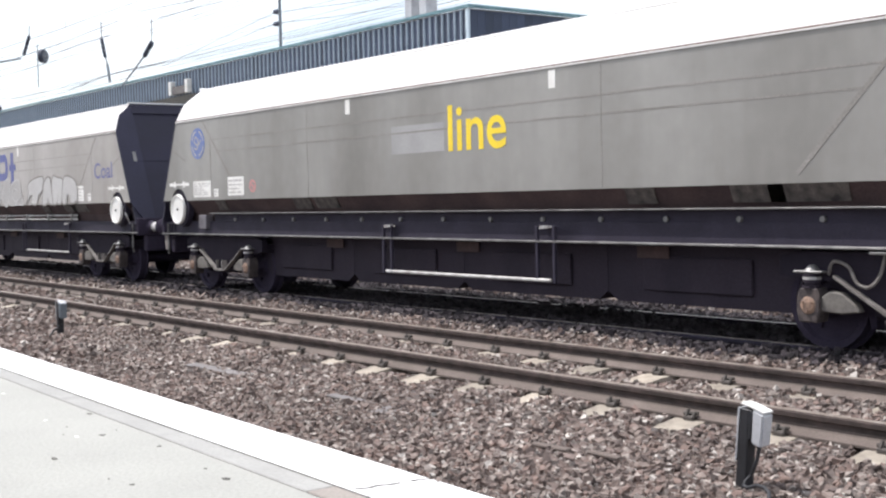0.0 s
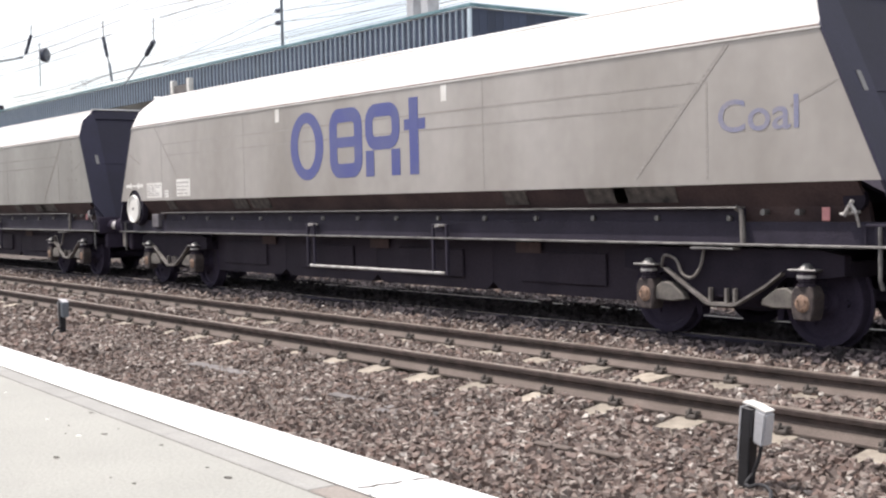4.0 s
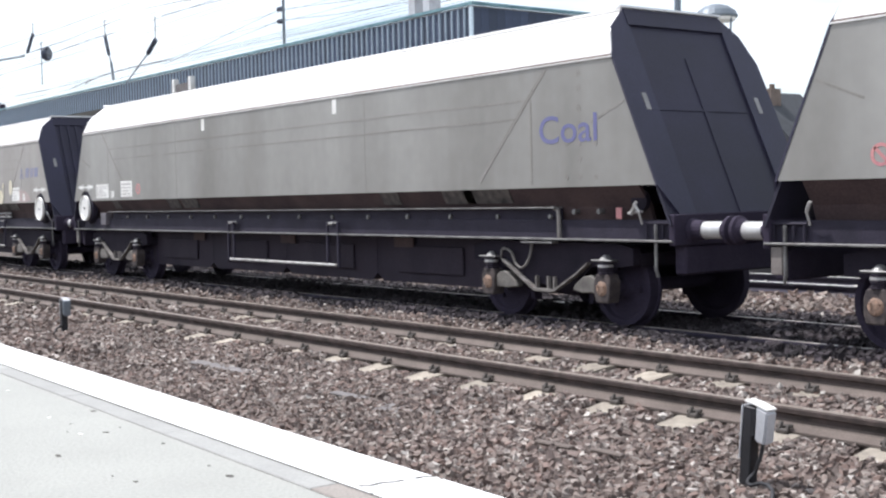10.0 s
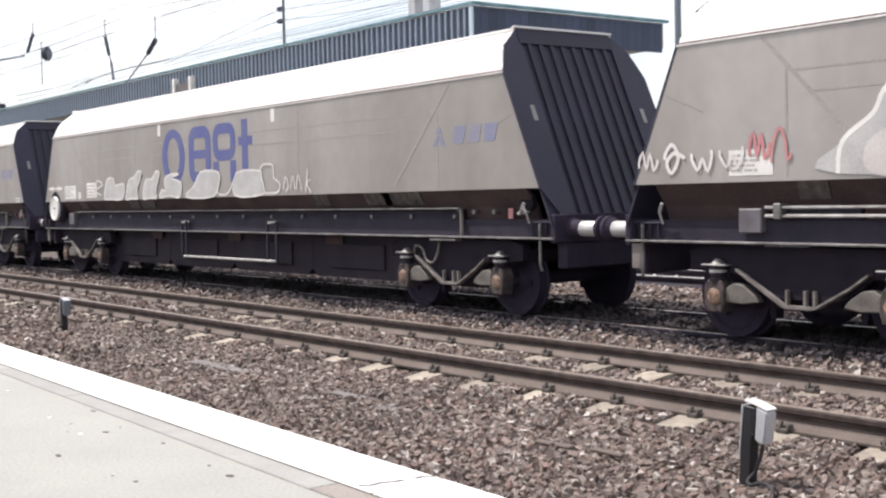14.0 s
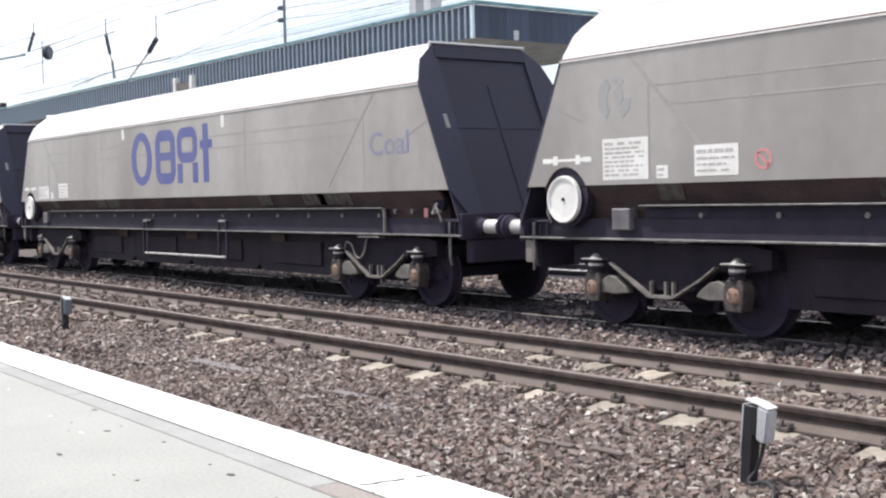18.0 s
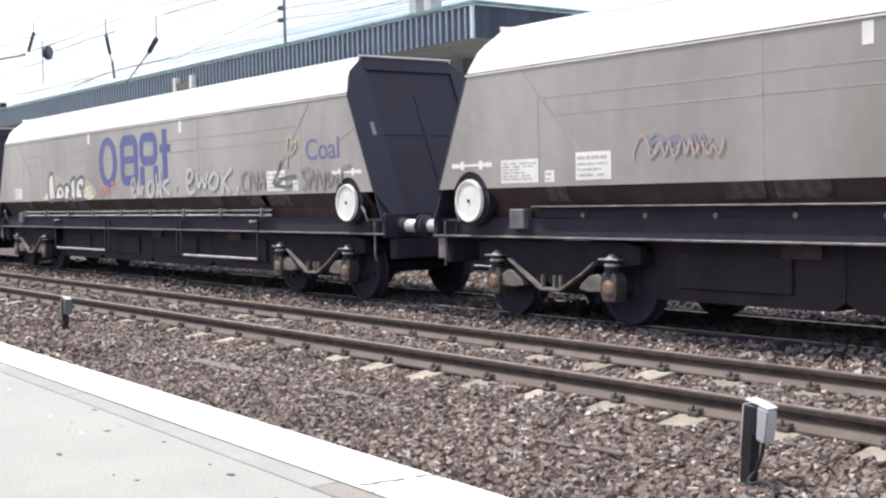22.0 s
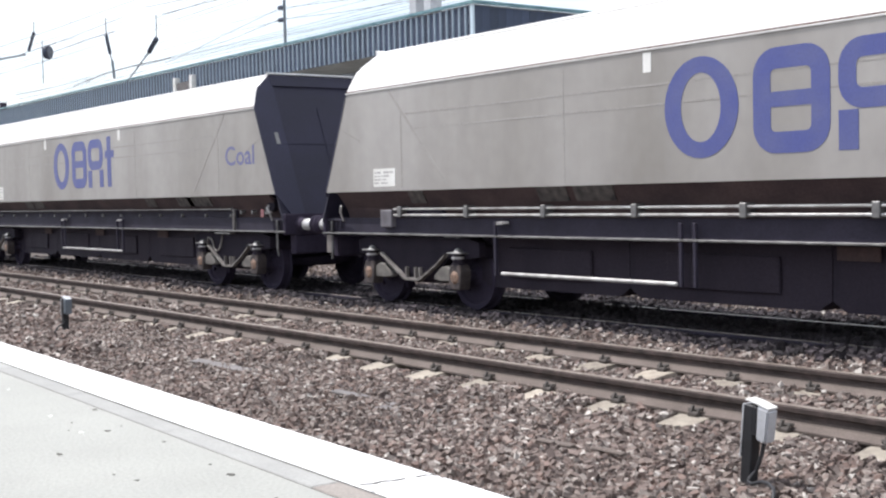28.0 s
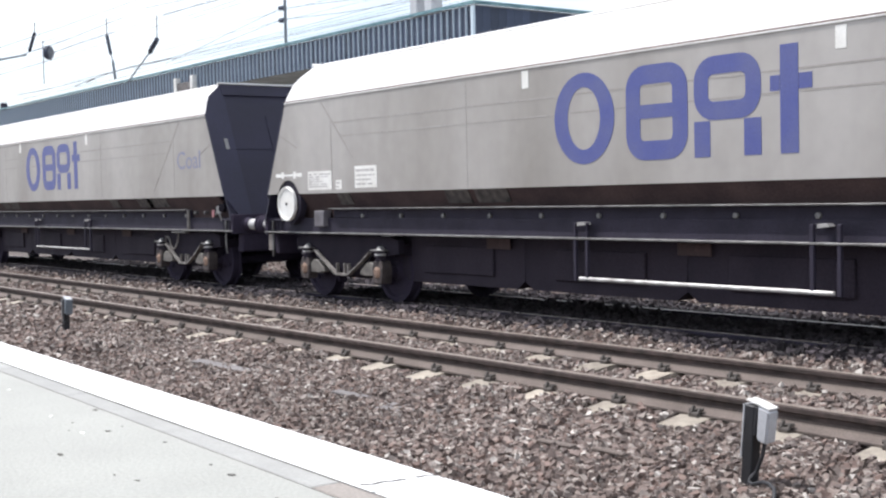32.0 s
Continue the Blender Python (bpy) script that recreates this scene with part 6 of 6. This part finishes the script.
flat("spray_highlight", stroke(bent([(3.3, 2.08), (3.5, 1.89), (3.55, 1.69)]), 0.068, 0.4), M_PALE, w, "white sprayed highlight", FACE - 0.0087, 0.0005, 0.00012)
flat("spray_highlight", stroke(bent([(3.5, 1.64), (3.86, 1.71), (4.12, 1.62), (4.16, 1.57)]), 0.076, 0.4), M_PALE, w, "white sprayed highlight", FACE - 0.0088, 0.0005, 0.00012)
spray_blobs(w, ((-1.1, 1.73, 0.15, 0.17), (-0.73, 1.87, 0.08, 0.1), (-0.83, 1.66, 0.06, 0.1), (-0.43, 1.84, 0.12, 0.14), (-0.23, 1.62, 0.08, 0.08), (0.06, 1.98, 0.18, 0.2), (1.27, 2.23, 0.17, 0.09), (1.59, 2.41, 0.12, 0.14), (2.04, 2.25, 0.14, 0.09), (2.34, 2.42, 0.09, 0.1), (4.05, 2.03, 0.15, 0.09), (4.61, 1.82, 0.14, 0.15), (4.96, 1.67, 0.15, 0.17), (5.13, 1.93, 0.06, 0.08), (5.7, 1.88, 0.13, 0.18)), M_CREAM)
for loop in ([(-2.2, 1.56), (-1.2, 1.56), (-1.6, 1.75), (-2.1, 2.0)], [(6.15, 1.56), (7.0, 1.56), (6.8, 1.76), (6.2, 1.8)]):
    flat("spray_haze", [smooth_loop(loop)], M_HAZE, w, "thin red spray haze", FACE + 0.001)
for ob in set(w.children) - before:
    for v in ob.data.vertices:
        v.co.x = v.co.x * 0.981 - 0.18
w = WAGONS[6]
tagged(w, "grey coal hopper wagon with a low white graffiti band")
sprayed(w, 0, [(-4.63, 1.56), (-4.47, 1.92), (-4.15, 1.93), (-4.06, 1.8), (-3.65, 1.82), (-3.74, 1.54), (-4.31, 1.54)], M_SILVER, M_PALE, 0.03, "low white angular graffiti")
sprayed(w, 1, [(-3.58, 1.54), (-3.41, 1.88), (-3.17, 1.93), (-2.98, 2.04), (-2.81, 1.99), (-3.06, 1.68), (-3.01, 1.54), (-3.31, 1.54)], M_SILVER, M_PALE, 0.03, "low white angular graffiti")
sprayed(w, 2, [(-2.78, 1.54), (-2.65, 1.86), (-2.37, 1.88), (-2.2, 2.01), (-2.04, 1.97), (-2.22, 1.66), (-2.17, 1.54), (-2.5, 1.54)], M_SILVER, M_PALE, 0.03, "low white angular graffiti")
sprayed(w, 3, [(-2.06, 1.54), (-1.95, 1.68), (-1.79, 1.66), (-1.83, 1.87), (-1.52, 1.95), (-1.22, 1.94), (-1.57, 1.88), (-1.17, 1.79), (-1.24, 1.54), (-1.64, 1.57)], M_SILVER, M_PALE, 0.03, "low white angular graffiti")
sprayed(w, 4, [(-0.99, 1.54), (-0.65, 1.73), (-0.4, 1.95), (0.14, 1.95), (0.28, 1.85), (0.07, 1.54)], M_SILVER, M_PALE, 0.03, "low white angular graffiti")
sprayed(w, 5, [(0.8, 1.54), (0.89, 1.9), (1.63, 1.91), (1.67, 1.83), (1.74, 1.67), (1.69, 1.54)], M_SILVER, M_PALE, 0.03, "low white angular graffiti")
sprayed_line(w, [(-5.17, 1.57), (-5.01, 1.9), (-4.68, 1.83), (-5.09, 1.72), (-4.76, 1.62)], M_PALE, 0.03)
sprayed_line(w, [(0.14, 1.95), (0.31, 1.85), (0.21, 1.59), (0.59, 1.59), (0.89, 1.92)], M_PALE, 0.03)
sprayed_line(w, [(1.63, 1.91), (1.75, 2), (2.04, 1.98), (2.07, 1.79), (2.24, 1.7), (2.17, 1.57), (1.73, 1.56)], M_PALE, 0.03)
sprayed_line(w, [(2.35, 1.61), (2.42, 1.8), (2.49, 1.65), (2.41, 1.57)], M_PALE, 0.022, "thin white scrawl")
sprayed_line(w, [(2.55, 1.61), (2.63, 1.8), (2.69, 1.6)], M_PALE, 0.022, "thin white scrawl")
sprayed_line(w, [(2.72, 1.6), (2.79, 1.81), (2.89, 1.58)], M_PALE, 0.022, "thin white scrawl")
sprayed_line(w, [(2.98, 1.56), (3.02, 1.72), (3.06, 1.89)], M_PALE, 0.022, "thin white scrawl")
sprayed_line(w, [(3.12, 1.74), (3.02, 1.68), (3.14, 1.55)], M_PALE, 0.022, "thin white scrawl")
w = WAGONS[10]
tagged(w, "grey coal hopper wagon with silver and black sprayed scrawls")
flat("spray_halo", [smooth_loop([(-4.6, 1.60), (-4.0, 1.56), (-3.0, 1.57), (-2.0, 1.56), (-1.75, 1.66), (-2.1, 1.86), (-2.5, 1.95), (-3.1, 1.90), (-3.7, 1.98), (-4.15, 2.10), (-4.5, 1.9)])], M_OLIVE, w, "yellow sprayed halo", FACE - 0.0045, 0.002)
flat("spray_patch", [smooth_loop([(-2.37, 1.73), (-2.23, 1.79), (-2.06, 1.77), (-2.03, 1.62), (-1.9, 1.6), (-1.97, 1.54), (-2.27, 1.54)])], M_CREAM, w, "yellow sprayed patch", FACE - 0.0055, 0.0006)
flat("spray_patch", [smooth_loop([(-4.83, 1.56), (-4.64, 1.69), (-4.56, 1.56)])], M_CREAM, w, "yellow sprayed patch", FACE - 0.0055, 0.0006)
sprayed(w, 0, [(-4.47, 1.54), (-4.5, 1.96), (-4.32, 2.11), (-4.18, 2.05), (-4.16, 1.81), (-4.11, 1.55), (-4.26, 1.54)], M_PALE, M_DARKSPRAY, 0.075, "white swelling graffiti with black edges")
sprayed(w, 1, [(-4.09, 1.55), (-3.99, 1.78), (-3.79, 1.85), (-3.59, 1.77), (-3.59, 1.59), (-3.76, 1.54), (-3.96, 1.54)], M_PALE, M_DARKSPRAY, 0.075, "white swelling graffiti with black edges")
sprayed(w, 2, [(-3.56, 1.54), (-3.51, 1.82), (-3.35, 1.86), (-3.3, 1.83), (-3.16, 1.68), (-3.16, 1.9), (-2.97, 1.99), (-2.92, 1.94), (-2.94, 1.55), (-3.09, 1.54), (-3.28, 1.68), (-3.34, 1.54)], M_PALE, M_DARKSPRAY, 0.075, "white swelling graffiti with black edges")
sprayed(w, 3, [(-2.9, 1.62), (-2.82, 1.89), (-2.6, 1.99), (-2.46, 1.97), (-2.42, 1.83), (-2.58, 1.69), (-2.41, 1.56), (-2.58, 1.54), (-2.8, 1.54)], M_PALE, M_DARKSPRAY, 0.075, "white swelling graffiti with black edges")
for x, z, r, m in ((-3.78, 1.69, 0.07, M_DARKSPRAY), (-2.63, 1.79, 0.075, M_DARKSPRAY), (-2.37, 1.6, 0.06, M_PALE), (-2.13, 1.72, 0.03, M_PINK)):
    flat("spray_blob", [blob(x, z, r, r * 0.9, 12)], m, w, "", FACE - 0.0104, 0.0005)
sprayed_line(w, [(-1.6, 1.57), (-1.52, 1.72), (-1.27, 1.76), (-1.55, 1.54)], M_PINK, 0.045, "red sprayed scribble")
sprayed_line(w, [(-1.3, 1.65), (-1.18, 1.78), (-1.1, 1.64), (-1.28, 1.63)], M_PINK, 0.045, "red sprayed scribble")
sprayed_line(w, [(-1.01, 1.81), (-0.86, 1.85), (-0.89, 1.75), (-0.75, 1.74), (-0.98, 1.75)], M_PINK, 0.045, "red sprayed scribble")
sprayed_line(w, [(-0.01, 1.65), (0.12, 1.71), (0.14, 1.85), (0.07, 1.89), (-0.02, 1.77), (0.04, 1.57), (0.21, 1.58)], M_SILVER, 0.075, "soft white sprayed scrawl")
sprayed_line(w, [(0.24, 1.74), (0.29, 1.58), (0.36, 1.7), (0.43, 1.58), (0.5, 1.75)], M_SILVER, 0.075, "soft white sprayed scrawl")
sprayed_line(w, [(0.71, 1.69), (0.83, 1.83), (0.98, 1.77), (0.96, 1.62), (0.8, 1.55), (0.71, 1.69)], M_SILVER, 0.075, "soft white sprayed scrawl")
sprayed_line(w, [(1.11, 1.95), (1.12, 1.75), (1.13, 1.54)], M_SILVER, 0.075, "soft white sprayed scrawl")
sprayed_line(w, [(1.32, 1.85), (1.15, 1.69), (1.36, 1.54)], M_SILVER, 0.075, "soft white sprayed scrawl")
sprayed_line(w, [(2.29, 1.77), (2.52, 1.79), (2.59, 1.93), (2.43, 1.98), (2.34, 1.77), (2.45, 1.58), (2.68, 1.64)], M_SILVER, 0.075, "soft white sprayed scrawl")
sprayed_line(w, [(2.72, 1.92), (2.81, 1.68), (2.93, 1.83), (3.03, 1.67), (3.13, 1.91)], M_SILVER, 0.075, "soft white sprayed scrawl")
sprayed_line(w, [(3.19, 1.78), (3.37, 1.9), (3.52, 1.81), (3.42, 1.66), (3.24, 1.66), (3.19, 1.78)], M_SILVER, 0.075, "soft white sprayed scrawl")
sprayed_line(w, [(3.67, 1.94), (3.67, 1.77), (3.68, 1.57)], M_SILVER, 0.075, "soft white sprayed scrawl")
sprayed_line(w, [(4.01, 1.96), (3.72, 1.77), (3.94, 1.57)], M_SILVER, 0.075, "soft white sprayed scrawl")
sprayed_line(w, [(1.26, 2), (1.28, 1.76), (1.28, 1.56)], M_SILVER, 0.075, "soft white sprayed scrawl")
sprayed_line(w, [(1.63, 1.84), (1.37, 1.74), (1.69, 1.56)], M_SILVER, 0.075, "soft white sprayed scrawl")
flat("spray_blob", [blob(4.19, 1.63, 0.05, 0.05, 12)], M_SILVER, w, "", FACE - 0.0106, 0.0005)
flat("spray_blob", [blob(1.91, 1.68, 0.05, 0.05, 12)], M_SILVER, w, "", FACE - 0.0106, 0.0005)
sprayed_line(w, [(4.51, 1.9), (4.35, 1.82), (4.35, 1.63), (4.51, 1.59)], M_DULLBLACK, 0.045, "black sprayed scrawl")
sprayed_line(w, [(4.58, 1.59), (4.64, 1.9), (4.79, 1.62), (4.85, 1.89)], M_DULLBLACK, 0.045, "black sprayed scrawl")
sprayed_line(w, [(4.89, 1.62), (4.99, 1.87), (5.06, 1.61)], M_DULLBLACK, 0.045, "black sprayed scrawl")
sprayed_line(w, [(4.92, 1.73), (5.01, 1.73), (5.09, 1.74)], M_DULLBLACK, 0.045, "black sprayed scrawl")
sprayed_line(w, [(5.59, 2.03), (5.47, 1.84), (5.33, 1.69), (5.53, 1.71)], M_DARKSPRAY, 0.045, "black sprayed scrawl")
sprayed_line(w, [(5.35, 1.66), (5.74, 1.63), (5.91, 1.66)], M_DARKSPRAY, 0.045, "black sprayed scrawl")
sprayed_line(w, [(5.49, 1.74), (5.74, 1.77), (6, 1.79)], M_DARKSPRAY, 0.045, "black sprayed scrawl")
sprayed_line(w, [(6.38, 1.89), (6.19, 1.86), (6.23, 1.75), (6.33, 1.68), (6.19, 1.58)], M_DULLBLACK, 0.045, "black sprayed scrawl")
sprayed_line(w, [(6.37, 1.58), (6.46, 1.87), (6.53, 1.57)], M_DULLBLACK, 0.045, "black sprayed scrawl")
sprayed_line(w, [(6.57, 1.59), (6.6, 1.86), (6.77, 1.58), (6.81, 1.83)], M_DULLBLACK, 0.045, "black sprayed scrawl")
sprayed_line(w, [(6.88, 1.6), (6.91, 1.81), (7.03, 1.72), (6.9, 1.63)], M_DULLBLACK, 0.045, "black sprayed scrawl")
sprayed_line(w, [(7.07, 1.62), (7.15, 1.77), (7.25, 1.65)], M_DULLBLACK, 0.045, "black sprayed scrawl")
sprayed_line(w, [(7.2, 1.68), (7.29, 1.86), (7.47, 1.89)], M_DULLBLACK, 0.045, "black sprayed scrawl")
sprayed_line(w, [(5.76, 1.93), (5.79, 2.33), (5.9, 2.36), (5.92, 2.26), (5.81, 2.1)], M_OLIVE, 0.045, "thin yellow sprayed outline")
sprayed_line(w, [(5.92, 2.26), (6.03, 2.3), (6.01, 2.19), (5.88, 2.11)], M_OLIVE, 0.045, "thin yellow sprayed outline")
w = WAGONS[9]
scrawl(w, -4.7, -3.5, 1.74, 2.0, 4, M_HAZE, 61, 0.03, "faint red scrawl")
scrawl(w, -4.5, -3.7, 1.82, 2.02, 3, M_PALEBLUE, 62, 0.03, "faint blue scrawl")


# the wagons' true length, a little over the drawn one; round parts stay round
LONG = 1.019
done = set()
for w in WAGONS.values():
    for ob in w.children_recursive:
        m = ob.matrix_basis.copy()
        m.translation.x *= LONG
        ob.matrix_basis = m
        stem = ob.name.split(".")[0]
        if ob.data and ob.data.name not in done and ob.parent.name.split(".")[0] != "bogie" and stem not in ("hand_wheel", "hub", "wheel_arch", "stud", "air_tank", "bogie"):
            done.add(ob.data.name)
            for v in ob.data.vertices:
                v.co.x *= LONG


# seconds, and how far the train is ahead of an even pace
LEADS = ((0, 0.27), (1, 0.24), (1.6, 0.07), (2.4, 0.0), (6, 0.0), (7, -0.04), (8, 0.02), (10, 0.03), (11, -0.02), (12, 0.06), (13, 0.0), (16, 0.0), (17, -0.01), (18, 0.04), (19, 0.0), (20, 0.08),
         (21, 0.05), (22, 0.1), (23, 0.16), (24, -0.04), (25, 0.02), (30, 0.02), (31, 0.11), (32, 0.02))


def motions():
    """The train rolls past at an even pace, its wheels turning with it."""
    radius = AXLE
    for k, w in WAGONS.items():
        x0 = -30.13 - PITCH_L * k
        walk(w, [(t, pose(x0 + SPEED * t + np.interp(t, *zip(*LEADS)), TRAIN_Y, 0)) for t in np.arange(0, 32.01, 0.5).tolist()])
        for ob in w.children_recursive:
            if ob.name.startswith("wheelset"):
                at_ = ob.matrix_basis.translation.copy()
                step = 2 / FPS
                walk(ob, [(i * step, pose(*at_, 0, math.degrees(SPEED * i * step / radius), 0)) for i in range(481)])


motions()
